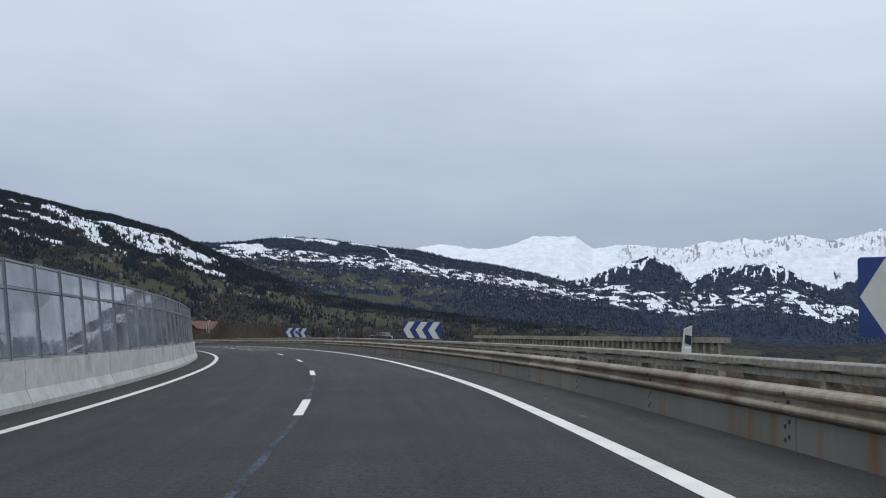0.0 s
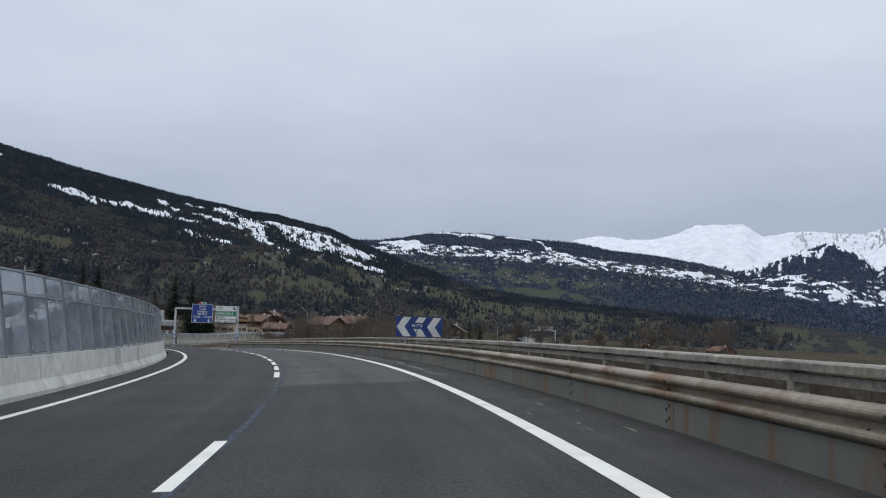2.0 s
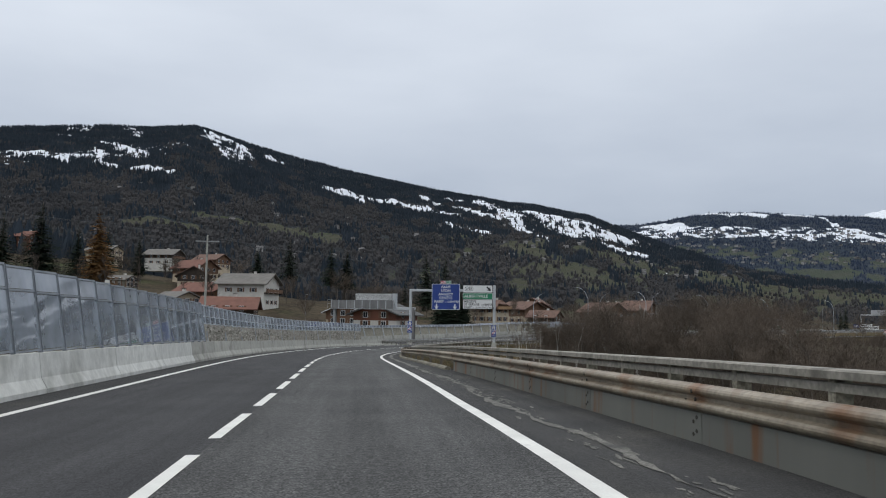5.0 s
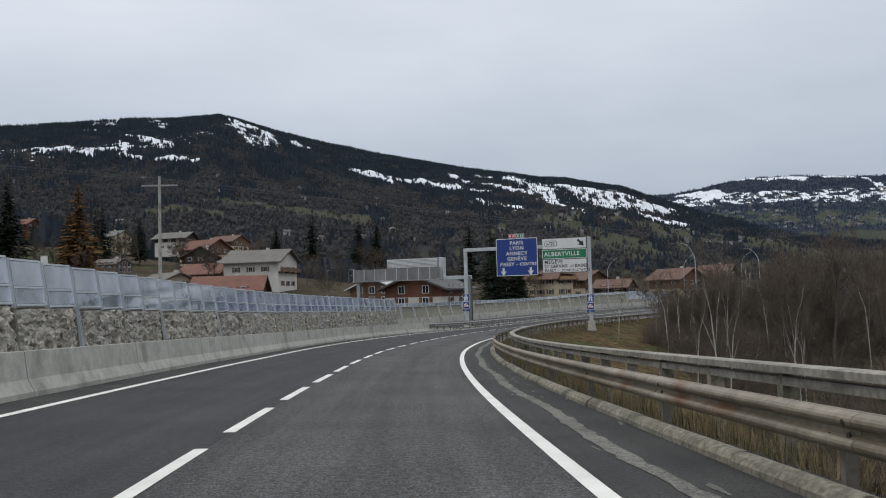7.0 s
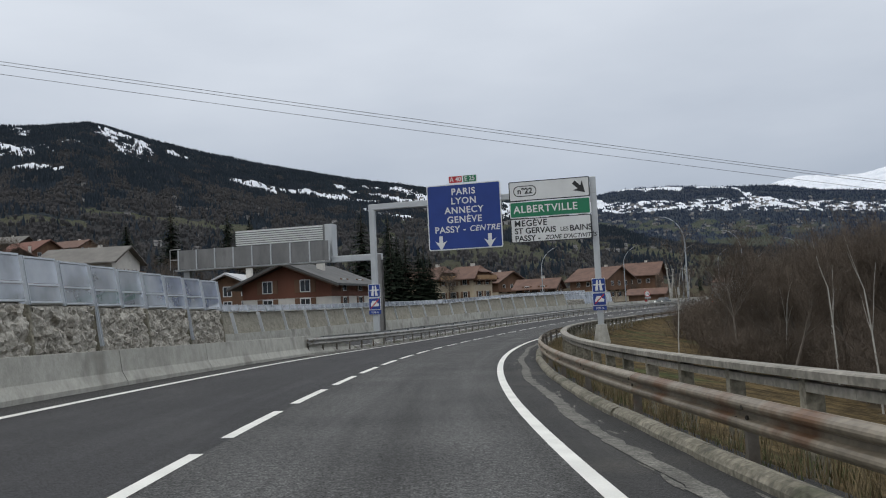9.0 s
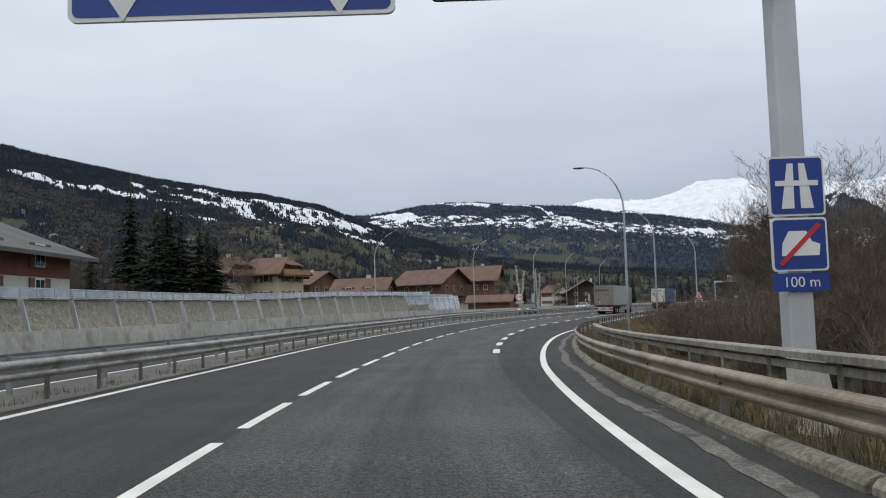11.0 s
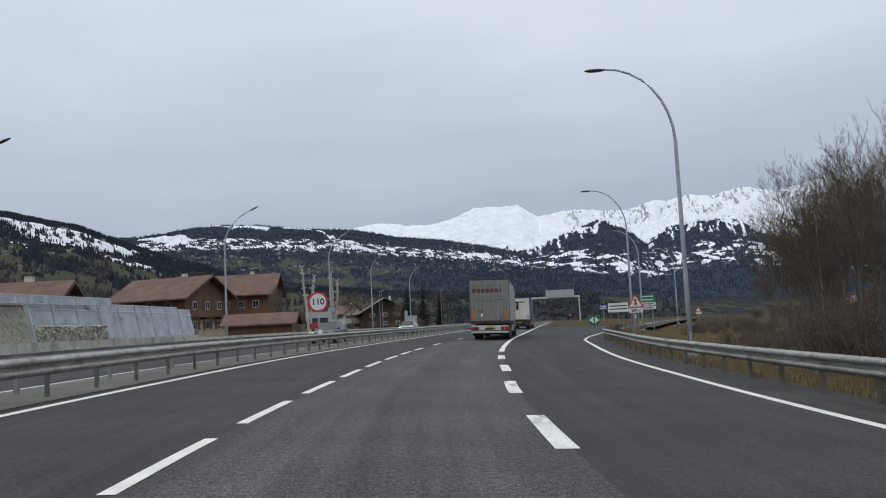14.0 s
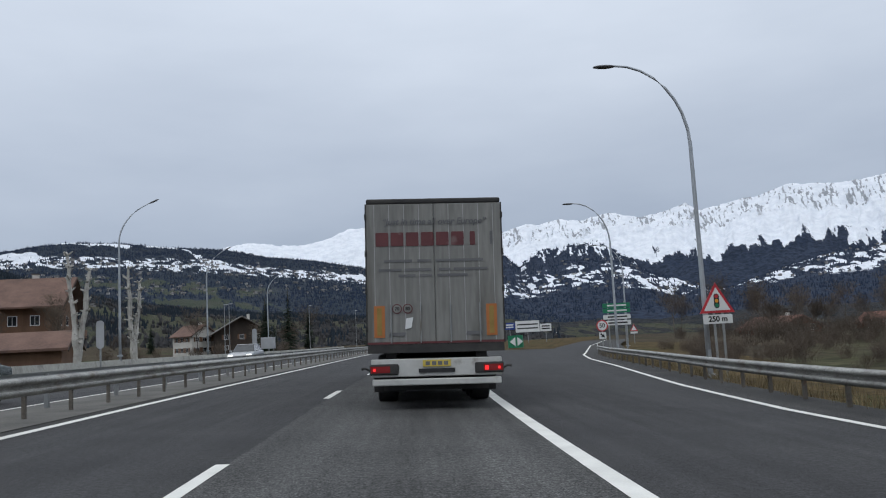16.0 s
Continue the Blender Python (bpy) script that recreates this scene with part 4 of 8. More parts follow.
grit(66, 150, 700, lambda s: RIGHT(s) + 0.74, 0.13, 0.10, 3, "pale grit washed along the shoulder")
part("grit_streak", ribbon(64, 142, lambda s: RIGHT(s) + 0.66 + 0.10 * math.sin(s * 0.45) + 0.05 * math.sin(s * 1.9), lambda s: RIGHT(s) + 0.76 + 0.10 * math.sin(s * 0.45) + 0.07 * math.sin(s * 1.3 + 1), 0.0025, 0.25, 1, 0.05, 14), STREAK, road_ob, "dried silt along the shoulder")
grit(26, 40, 160, lambda s: RIGHT(s) + 0.70, 0.22, 0.11, 4, "spilled pale grit")
grit(-10, 300, 260, lambda s: RIGHT(s) + 0.9, 0.28, 0.12, 5, "scattered grit on the shoulder")
part("grit_streak", ribbon(140, 292, lambda s: RIGHT(s) + 0.58 + 0.05 * math.sin(s * 0.7), lambda s: RIGHT(s) + 0.78 + 0.05 * math.sin(s * 0.7 + 0.5), 0.002, 0.25, 1, 0.028, 4), STREAK, road_ob, "pale sealed joint along the shoulder")
grit(150, 290, 120, lambda s: RIGHT(s) + 0.68, 0.14, 0.14, 6, "old sealant spilled along the joint")
# deck of the viaduct under the first stretch
solo("viaduct_deck", sweep(-80, 135, lambda s: 0.0, [(-7.0, -0.10), (4.9, -0.10), (4.9, -0.55), (3.2, -1.5), (-5.6, -1.5), (-7.0, -0.55)], 4.0), CONCRETE_OLD, "weathered concrete viaduct deck edge", "viaduct", kind="structure")
# grass strips beside the road
verge = ribbon(118, 470, lambda s: RAIL(s) + 0.3, lambda s: RAIL(s) + 13, -0.03, 2.0, 8, 0.1, 5)
verge.verts.ensure_lookup_table()
verge.verts.index_update()
vx = np.array([v.co[:] for v in verge.verts])
vz = land_height(vx[:, 0], vx[:, 1]) + 0.06
for v, z_ in zip(verge.verts, vz):
    k_ = v.index % 9 if v.index >= 0 else 0
    v.co.z = v.co.z if k_ == 0 else min(v.co.z - 0.02, float(z_))
solo("grass_verge", verge, GRASS, "dry yellow-brown grass on the verge", "grass", kind="stuff")
solo("median_strip", ribbon(228, 640, lambda s: min(LEFT(s) - 2.7, -8.7), lambda s: LEFT(s) - 0.42, 0.004, 2.0, 2), mat("median_gravel", (0.075, 0.074, 0.068), (0.145, 0.14, 0.127), 0.8, 0.95, fine=22, fine_mix=0.7, stain=(0.11, 0.12, 0.06), stain_scale=0.5), "grey gravel median between the carriageways", "median", kind="structure")
gore = ribbon(424, 560, lambda s: 3.6 if s > 430 else 2.4, lambda s: max(3.7, RIGHT(min(s, 470)) - 4.0 + max(0, s - 470) * 0.3), 0.02, 4, 3)
solo("grass_island", gore, GRASS, "grassy island between the carriageway and its exit", "grass", kind="structure")

# ================= barriers and walls =================
def along(s0, s1, off, h=0.0):
    """A level pose at station s0 whose y axis points to the same offset at s1, and the distance between."""
    a, b = road(s0, off(s0), h), road(s1, off(s1), h)
    yaw = math.degrees(math.atan2(-(b.x - a.x), b.y - a.y))
    return Matrix.Translation(a) @ pose(0, 0, 0, 0, 0, yaw), (b - a).length


BARRIER = lambda s: LEFT(s) - 1.0
JERSEY = [(0, -0.06), (0, 0.09), (-0.13, 0.32), (-0.2, 0.84), (-0.44, 0.84), (-0.51, 0.32), (-0.64, 0.09), (-0.64, -0.06)]
barrier = thing("concrete_barrier", "pale grey cast concrete safety barrier with open joints", "barrier")
for i in range(50):
    s0 = -60 + i * 5.8
    s1 = min(s0 + 5.77, 230)
    if s0 < 230:
        part("section", sweep(s0, s1, BARRIER, JERSEY, 2.9), CONCRETE_NEW if s0 < 142 else CONCRETE, barrier)
tail = thing("concrete_barrier", "low end ramp of the concrete barrier beside the steel rail", "barrier")
bm = bmesh.new()
rings = []
for s, k in ((230.0, 1.0), (233.0, 0.75), (236.5, 0.2)):
    rings.append([bm.verts.new(road(s, BARRIER(s) + dx, max(-0.06, hz * k))) for dx, hz in JERSEY])
for a, b in zip(rings, rings[1:]):
    for j in range(8):
        bm.faces.new((a[j], a[(j + 1) % 8], b[(j + 1) % 8], b[j]))
bm.faces.new(rings[-1])
bmesh.ops.recalc_face_normals(bm, faces=list(bm.faces))
part("section", bm, CONCRETE, tail)
part("drain_cap", bevelled(boxes((-0.07, 0.05, -0.07, 0.07, 0, 0.16)), 0.02), BLACK, barrier, at=stand(95.4, BARRIER(95.4) + 0.05, 0.02))

# transparent noise barrier on the concrete
def ibeam(w, depth, h0, h1, t=0.012):
    return boxes((-w / 2, w / 2, -depth / 2, -depth / 2 + t, h0, h1), (-w / 2, w / 2, depth / 2 - t, depth / 2, h0, h1), (-t / 2, t / 2, -depth / 2 + t, depth / 2 - t, h0, h1))


def glazed_wall(name, label, s0, s1, bay, off, levels, lift=None, lean=-9.0, foot=0.0, steel=None):
    """Steel posts with panes between them; levels are the heights of the rails."""
    th = thing(name, label, "noise barrier")
    post_me = mesh_of("post", ibeam(0.075, 0.10, levels[0] - 0.05, levels[-1] + 0.03), steel or STEEL_BLUE)
    long_me = mesh_of("post", ibeam(0.075, 0.10, levels[0] - 0.05 - foot, levels[-1] + 0.03), steel or STEEL_BLUE)
    pane_me = []
    n = round((s1 - s0) / bay)
    for i, (a, b) in enumerate(zip(levels, levels[1:])):
        me = mesh_of("pane", boxes((-0.012, 0.012, 0.06, bay - 0.06, a + 0.035, b - 0.035)), PANE_TOP if i == len(levels) - 2 else PANE)
        pane_me.append(me)
    rail_me = mesh_of("rail", boxes((-0.028, 0.028, 0.05, bay - 0.05, -0.022, 0.022)), steel or STEEL_BLUE)
    for i in range(n + 1):
        a, b = s0 + (s1 - s0) * i / n, s0 + (s1 - s0) * (i + 1) / n
        m, _ = along(a, b, off, lift(a) if lift else 0.0)
        m = m @ pose(0, 0, levels[0]) @ pose(0, 0, 0, 0, lean, 0) @ pose(0, 0, -levels[0])
        part("post", post_me if i % 4 or not foot else long_me, None, th, at=m)
        if i == n:
            break
        for me in pane_me:
            p = part("pane", me, None, th, at=m)
            p.visible_shadow = False
        for z in levels:
            part("rail", rail_me, None, th, at=m @ pose(0, 0, z))
    return th


LIFT2 = lambda s: float(np.interp(s, [147, 178, 222], [-0.05, 0.0, 0.24]))
LIFT3 = lambda s: float(np.interp(s, [214, 293, 313, 342], [-0.2, -0.18, 0.14, 0.34]))
glazed_wall("noise_barrier", "clear glass noise barrier in grey steel posts on concrete", -30, 147, 1.5, lambda s: BARRIER(s) - 0.32, (0.87, 2.14, 2.63), steel=STEEL_GREY)
glazed_wall("noise_barrier", "low glass screen in steel posts on the stone wall", 147, 222.7, 1.5, WALL2, (1.78, 2.17, 2.78), LIFT2, -9.0, 1.0)
glazed_wall("noise_barrier", "narrow glass strip in steel posts above the stone wall", 214, 342, 1.35, WALL3, (2.70, 3.12), LIFT3, -7.0)


def stone_panel(length, h0, h1, seed, depth=0.20):
    """A wall panel faced with rough broken rock, hacked uneven and sharp-edged."""
    rnd = random.Random(seed)
    bm = bmesh.new()
    ny, nz = max(2, round(length / 0.07)), max(2, round((h1 - h0) / 0.075))
    rows = []
    off_y, off_z = rnd.uniform(0, 90), rnd.uniform(0, 90)
    yy, zz = np.meshgrid(np.arange(ny + 1) * 0.07, np.arange(nz + 1) * 0.075)
    lump = fbm(yy * 4.2 + off_y + zz * 1.5, zz * 3.0 + off_z, seed, 3, 0.6)
    lump = np.clip((np.abs(lump - 0.5) * 4.5), 0, 1)
    for k in range(nz + 1):
        row = []
        for i in range(ny + 1):
            edge = i in (0, ny) or k in (0, nz)
            y, z = length * i / ny, h0 + (h1 - h0) * k / nz
            if not edge:
                y, z = y + rnd.uniform(-0.03, 0.03), z + rnd.uniform(-0.032, 0.032)
            p = 0.0 if edge else depth * (0.1 + 0.75 * float(lump[k, i]) + 0.35 * rnd.random() ** 2)
            row.append(bm.verts.new((p, y, z)))
        rows.append(row)
    for a, b in zip(rows, rows[1:]):
        for i in range(ny):
            if rnd.random() < 0.5:
                bm.faces.new((a[i], a[i + 1], b[i + 1]))
                bm.faces.new((a[i], b[i + 1], b[i]))
            else:
                bm.faces.new((a[i], a[i + 1], b[i]))
                bm.faces.new((a[i + 1], b[i + 1], b[i]))
    box(bm, -0.12, -0.004, 0.0, length, h0, h1)
    bmesh.ops.recalc_face_normals(bm, faces=list(bm.faces))
    return bm


def stone_wall(label, s0, s1, bay, off, h0, h1, lift, face, depth, post_mat, seeds=5, lean=-6, proud=0.10):
    th = thing("stone_wall", label, "wall")
    panels = [mesh_of("stone_panel", stone_panel(bay - 0.12, h0, h1, 40 + k + int(s0), depth), face) for k in range(seeds)]
    post_me = mesh_of("post", bevelled(boxes((-0.16, proud, -0.055, 0.055, h0, h1 + 0.02)), 0.015, 1), post_mat)
    cap_me = mesh_of("coping", bevelled(boxes((-0.16, 0.08, 0.057, bay - 0.057, h1, h1 + 0.045)), 0.01, 1), CONCRETE)
    n = round((s1 - s0) / bay)
    rnd = random.Random(5)
    for i in range(n + 1):
        a, b = s0 + (s1 - s0) * i / n, s0 + (s1 - s0) * (i + 1) / n
        m, _ = along(a, b, off, lift(a))
        tilt = pose(0, 0, 0.9) @ pose(0, 0, 0, 0, lean, 0) @ pose(0, 0, -0.9)
        part("post", post_me, None, th, at=m @ tilt)
        if i < n:
            part("stone_panel", rnd.choice(panels), None, th, at=m @ pose(0, 0.06, 0) @ tilt)
            part("coping", cap_me, None, th, at=m @ tilt)
    return th


stone_wall("rough stone-faced noise wall panels between concrete posts", 147, 222.7, 3.0, WALL2, -0.3, 1.72, LIFT2, STONE, 0.20, CONCRETE_OLD)
stone_wall("rough stone-faced panels between concrete posts beyond the road", 214, 334, 4.0, WALL3, 0.5, 2.64, LIFT3, STONE_PALE, 0.07, STEEL_LIGHT, 5, -14, 0.07)
plinth = thing("concrete_plinth", "smooth pale concrete plinth along the opposite carriageway", "wall")
for i in range(62):
    s0 = 206 + i * 6
    top = 0.98 if s0 < 352 else 0.80
    part("section", sweep(s0, s0 + 5.97, lambda s: WALL3(s) + 0.42, [(0, -0.1), (-0.05, 0.35), (-0.16, top), (-0.46, top), (-0.46, -0.1)], 3), CONCRETE, plinth)
# tall glazed end of the stone wall
endw = thing("noise_barrier", "tall sloping glass end of the noise wall in steel frames", "noise barrier")
for i in range(9):
    a, b = 334 + i * 2.5, 334 + (i + 1) * 2.5
    m, ln = along(a, b, WALL3)
    m = m @ pose(0, 0, 0, 0, -12, 0)
    lowz = 0.98 if i >= 3 else 1.9
    h_ = 3.2 if i < 8 else 3.05
    part("post", ibeam(0.10, 0.10, lowz, h_), STEEL_BLUE, endw, at=m)
    p = part("pane", boxes((-0.01, 0.01, 0.06, ln - 0.06, lowz + 0.05, h_ - 0.45)), PANE_TOP, endw, at=m)
    p.visible_shadow = False
    p = part("pane", boxes((-0.01, 0.01, 0.06, ln - 0.06, h_ - 0.40, h_ - 0.04)), PANE_TOP, endw, at=m)
    p.visible_shadow = False
    for z in (lowz, h_ - 0.42, h_):
        part("rail", boxes((-0.03, 0.03, 0.05, ln - 0.05, z - 0.03, z + 0.03)), STEEL_BLUE, endw, at=m)
    if i < 3:
        part("stone_panel", stone_panel(ln - 0.1, 0.7, 1.86, 90 + i), STONE, endw, at=along(a, b, WALL3)[0])


# steel guard rails
def wbeam(top, bottom, depth, side, t=0.012):
    """The closed W-shaped section of a rail; side -1 faces left, 1 faces right."""
    h = top - bottom
    f = [(0.0, bottom)]
    for base in (0.03, 0.57):
        f += [(0.12 + 0.88 * math.sin(math.pi * k / 6) ** 0.6, bottom + (base + 0.40 * k / 6) * h) for k in range(7)]
    f.append((0.0, top))
    front = [(side * depth * a, z) for a, z in f]
    back = [(side * (depth * a - t), z) for a, z in f]
    return front + back[::-1]


def guard_rail(label, s0, s1, off, side, top, bottom, material, post_step, post_mat, post_w=0.10, beam=4.0):
    th = thing("guard_rail", label, "guard rail")
    sec = wbeam(top, bottom, 0.085, side)
    post_me = mesh_of("post", boxes((-post_w / 2, post_w / 2, -0.03, 0.03, -0.5, top - 0.04)), post_mat)
    s = s0
    while s < s1 - 0.5:
        e = min(s + beam, s1)
        part("beam", sweep(s, e + 0.12, lambda q: off(q) + (0.004 * side if round(s / beam) % 2 else 0.0), sec, 2.0), material, th)
        s = e
    s = s0 + 0.3
    while s < s1:
        part("post", post_me, None, th, at=stand(s, off(s) - side * (post_w / 2 + 0.012)))
        s += post_step
    return th


MEDIAN = lambda s: LEFT(s) - float(np.interp(s, [229, 258, 290, 318, 340], [1.05, 0.62, 0.66, 0.95, 1.15]))
guard_rail("old rust-stained steel guard rail on the viaduct edge", -60, 136, RAIL, -1, 0.64, 0.33, RUST, 4.0, POST_OLD)
guard_rail("weathered steel guard rail with rusty laps above a concrete kerb", 136, 300, RAIL, -1, 0.64, 0.34, RUST, 4.0, POST_OLD)
guard_rail("grey galvanised guard rail along the exit lane", 300, 408, RAIL, -1, 0.68, 0.37, STEEL_OLD, 2.0, POST_OLD, 0.08)
guard_rail("galvanised steel median guard rail on close-set posts", 229, 470, MEDIAN, 1, 0.74, 0.40, STEEL_OLD, 2.0, POST_OLD, 0.07)
guard_rail("galvanised guard rail facing the opposite carriageway", 234, 470, lambda s: min(LEFT(s) - 2.1, -7.9), -1, 0.78, 0.46, STEEL, 4.0, STEEL_POST)
guard_rail("distant galvanised guard rail along the curve ahead", 470, 620, lambda s: LEFT(s) - 1.15, 1, 0.78, 0.46, STEEL, 4.0, STEEL_POST)

BOLT = mat("dark_bolt_heads", (0.03, 0.027, 0.023), (0.06, 0.05, 0.04), 6, 0.7, 0.3)
bolt_me = mesh_of("bolt", prism(bmesh.new(), disc(0, 0, 0.022, 8), -0.008, 0.008), BOLT)
for o_ in [o for o in scene.objects if o.name.startswith("guard_rail") and "rust" in o["label"]]:
    s_ = -60 if "viaduct" in o_["label"] else 136
    while s_ < (136 if "viaduct" in o_["label"] else 300):
        for ds, hz in ((0.1, 0.47), (0.1, 0.56), (0.35, 0.44)):
            part("bolt", bolt_me, None, o_, at=stand(s_ + ds, RAIL(s_ + ds) - (0.045 if hz < 0.5 else 0.085), hz) @ pose(0, 0, 0, 0, 0, -90))
        s_ += 4
skirt = thing("steel_skirt", "dirty zinc plates under the guard rail with rust stains", "guard rail")
for i in range(49):
    s0 = -60 + i * 4
    part("plate", sweep(s0, s0 + 3.985, RAIL, [(-0.02, -0.03), (-0.02, 0.325), (0.0, 0.335), (0.0, -0.03)], 2.0), PLATE, skirt)
    for ds, hz in ((0.12, 0.27), (0.2, 0.22), (0.12, 0.12), (0.2, 0.08)):
        part("bolt", bolt_me, None, skirt, at=stand(s0 + ds, RAIL(s0 + ds) - 0.02, hz) @ pose(0, 0, 0, 0, 0, -90))

parapet = thing("parapet", "pale weathered parapet beam on stout concrete posts", "parapet")
PAR = lambda s: RAIL(s) + 0.92
for i in range(89):
    s0 = -60 + i * 4
    if s0 < 275:
        s1 = min(s0 + 3.99, 275.6)
        part("top_beam", sweep(s0, s1, PAR, [(-0.13, 0.74), (-0.13, 0.815), (-0.10, 0.83), (0.10, 0.83), (0.13, 0.815), (0.13, 0.74)], 2), TIMBERY, parapet)
        part("lower_beam", sweep(s0, s1, PAR, [(-0.07, 0.61), (-0.07, 0.70), (0.05, 0.70), (0.05, 0.61)], 2), TIMBERY, parapet)
bm = bmesh.new()
prism(bm, [(-0.09, -0.6), (0.11, -0.6), (0.09, 0.738), (-0.09, 0.738)], -0.065, 0.065)
post_me = mesh_of("parapet_post", bm, CONCRETE_OLD)
for i in range(176):
    s0 = -59 + i * 2.0
    if s0 < 275:
        part("post", post_me, None, parapet, at=stand(s0, PAR(s0) + 0.02))
kerb = thing("kerb", "mossy rounded concrete kerb stones under the guard rail", "kerb")
i = 0
s = 137.0
while s < 277.5:
    ln = (2.0, 3.1, 2.6, 1.7)[i % 4]
    if s > 0:
        part("kerb_stone", sweep(s, s + ln - 0.04, lambda q: RAIL(q) - 0.09 + 0.015 * math.sin(i * 2.1), [(-0.11, -0.05), (-0.11, 0.05), (-0.07, 0.10), (0.0, 0.125), (0.08, 0.11), (0.12, 0.04), (0.12, -0.05)], 1.5), CONCRETE_OLD, kerb)
    s += ln
    i += 1
# the second viaduct's railing beyond the first
rail2 = thing("viaduct_railing", "distant concrete railing with upright bars of the other viaduct", "railing")
a, b = Vector((7.4, 16.7, -0.70)), Vector((4.2, 33.7, -0.67))
ln = (b - a).length
m = Matrix.Translation(a) @ pose(0, 0, 0, 0, 0, math.degrees(math.atan2(-(b.x - a.x), b.y - a.y)))
part("top_rail", boxes((-0.08, 0.08, 0, ln, 0.85, 0.97)), TIMBERY, rail2, at=m)
part("base", boxes((-0.15, 0.15, 0, ln, -1.6, 0.0)), CONCRETE_OLD, rail2, at=m)
bar_me = mesh_of("bar", boxes((-0.05, 0.05, -0.06, 0.06, 0.0, 0.85)), CONCRETE_OLD)
for i in range(60):
    part("bar", bar_me, None, rail2, at=m @ pose(0, 0.2 + i * (ln - 0.4) / 59, 0))

# ================= signs =================
def flat(name, pts, material, parent, at, y=0.0, t=0.006, label=""):
    bm = prism(bmesh.new(), pts, y - t, y)
    bmesh.ops.recalc_face_normals(bm, faces=list(bm.faces))
    return part(name, bm, material, parent, label, at=at)


def chevron_sign(p_left, p_right, h0, h1, label, groupname):
    a, b = p_left, p_right
    w = (b - a).xy.length
    yaw = math.degrees(math.atan2(b.y - a.y, b.x - a.x))
    th = thing("chevron_sign", label, "road sign", groupname, at=Matrix.Translation(a) @ pose(0, 0, 0, 0, 0, yaw))
    hh = h1 - h0
    m = pose(0, 0, h0)
    part("board", prism(bmesh.new(), rounded(0, w, 0, hh, 0.05), 0, 0.03), CHEV_BLUE, th, at=m)
    for i in range(3):
        x0 = 0.01 * w + i * w / 3.05
        u = w / 3.05
        flat("chevron", [(x0, hh / 2), (x0 + u * 0.42, 0.02), (x0 + u * 0.93, 0.02), (x0 + u * 0.51, hh / 2), (x0 + u * 0.93, hh - 0.02), (x0 + u * 0.42, hh - 0.02)], SIGN_GREY, th, m, -0.001)
    for x in (0.2 * w, 0.8 * w):
        part("post", boxes((x - 0.04, x + 0.04, 0.035, 0.1, -1.6, h1 - 0.1)), STEEL_POST, th)
    return th


chevron_sign(road(10.6, 6.45), road(9.2, 8.2), 1.08, 2.16, "blue curve sign with white chevrons at the parapet", "curve chevrons")
chevron_sign(road(44.4, 4.35), road(42.7, 6.05), 0.92, 1.84, "blue curve sign with three white chevrons", "curve chevrons")
chevron_sign(road(78.15, 3.72), road(78.35, 5.85), 0.92, 1.80, "blue curve sign with three white chevrons beside a road plate", "curve chevrons")
delin = thing("delineator_post", "white and black delineator post behind the guard rail", "delineator", at=stand(13.7, 5.3, 0, 20))
part("post", bevelled(boxes((-0.08, 0.08, -0.05, 0.05, -0.4, 0.92)), 0.03), WHITE, delin)
part("board", prism(bmesh.new(), [(-0.1, 0.86), (0.08, 0.86), (0.10, 1.28), (-0.06, 1.22)], -0.03, 0.0), SIGN_GREY, delin)
flat("band", [(-0.07, 0.98), (0.07, 0.94), (0.08, 1.10), (-0.06, 1.12)], BLACK, delin, pose(0, -0.032, 0))
plate = thing("road_number_plate", "small blue road number plate on a thin post", "road sign", at=stand(75.6, 4.1))
part("post", tube(bmesh.new(), [(0, 0.03, -0.8), (0, 0.03, 1.3)], [0.025, 0.025]), STEEL_POST, plate)
part("board", prism(bmesh.new(), rounded(-0.21, 0.21, 1.22, 1.47, 0.03), -0.02, 0), CHEV_BLUE, plate)
letters("N 19.5", 0.15, plate, pose(0, -0.026, 1.345), WHITE, bold=0.004)


def down_arrow(parent, at, material, size, y=-0.003, turn=0):
    pts = [(-0.13, 0.5), (0.13, 0.5), (0.13, 0.02), (0.42, 0.16), (0.30, -0.02), (0.0, -0.5), (-0.30, -0.02), (-0.42, 0.16), (-0.13, 0.02)]
    pts = [(x * size, z * size) for x, z in pts]
    flat("arrow", pts, material, parent, at @ pose(0, 0, 0, 0, turn, 0), y)


gantry = thing("sign_gantry", "pale steel portal gantry carrying large direction signs", "sign gantry", at=stand(247.2, -0.25, 0.38))
G_L, G_R = -9.0, 5.95
for x, z1 in ((G_L, 9.0), (G_R, 9.7)):
    part("post", bevelled(boxes((x - 0.19, x + 0.19, -0.19, 0.19, -1.2, z1)), 0.03), STEEL_LIGHT, gantry)
    bm = bmesh.new()
    bmesh.ops.create_cone(bm, cap_ends=True, segments=12, radius1=0.55, radius2=0.32, depth=1.2, matrix=pose(x, 0, -0.35))
    part("footing", bm, CONCRETE, gantry, "tapered concrete footing")
part("beam", bevelled(boxes((G_L - 0.19, G_R + 0.19, -0.2, 0.2, 8.62, 9.02)), 0.03), STEEL_LIGHT, gantry)
blue = part("blue_board", prism(bmesh.new(), rounded(-5.0, 0.0, 5.55, 9.92, 0.12), -0.33, -0.26), WHITE, gantry)
flat("face", rounded(-4.93, -0.07, 5.62, 9.85, 0.1), BLUE, blue, Matrix(), -0.332, label="blue reflective face")
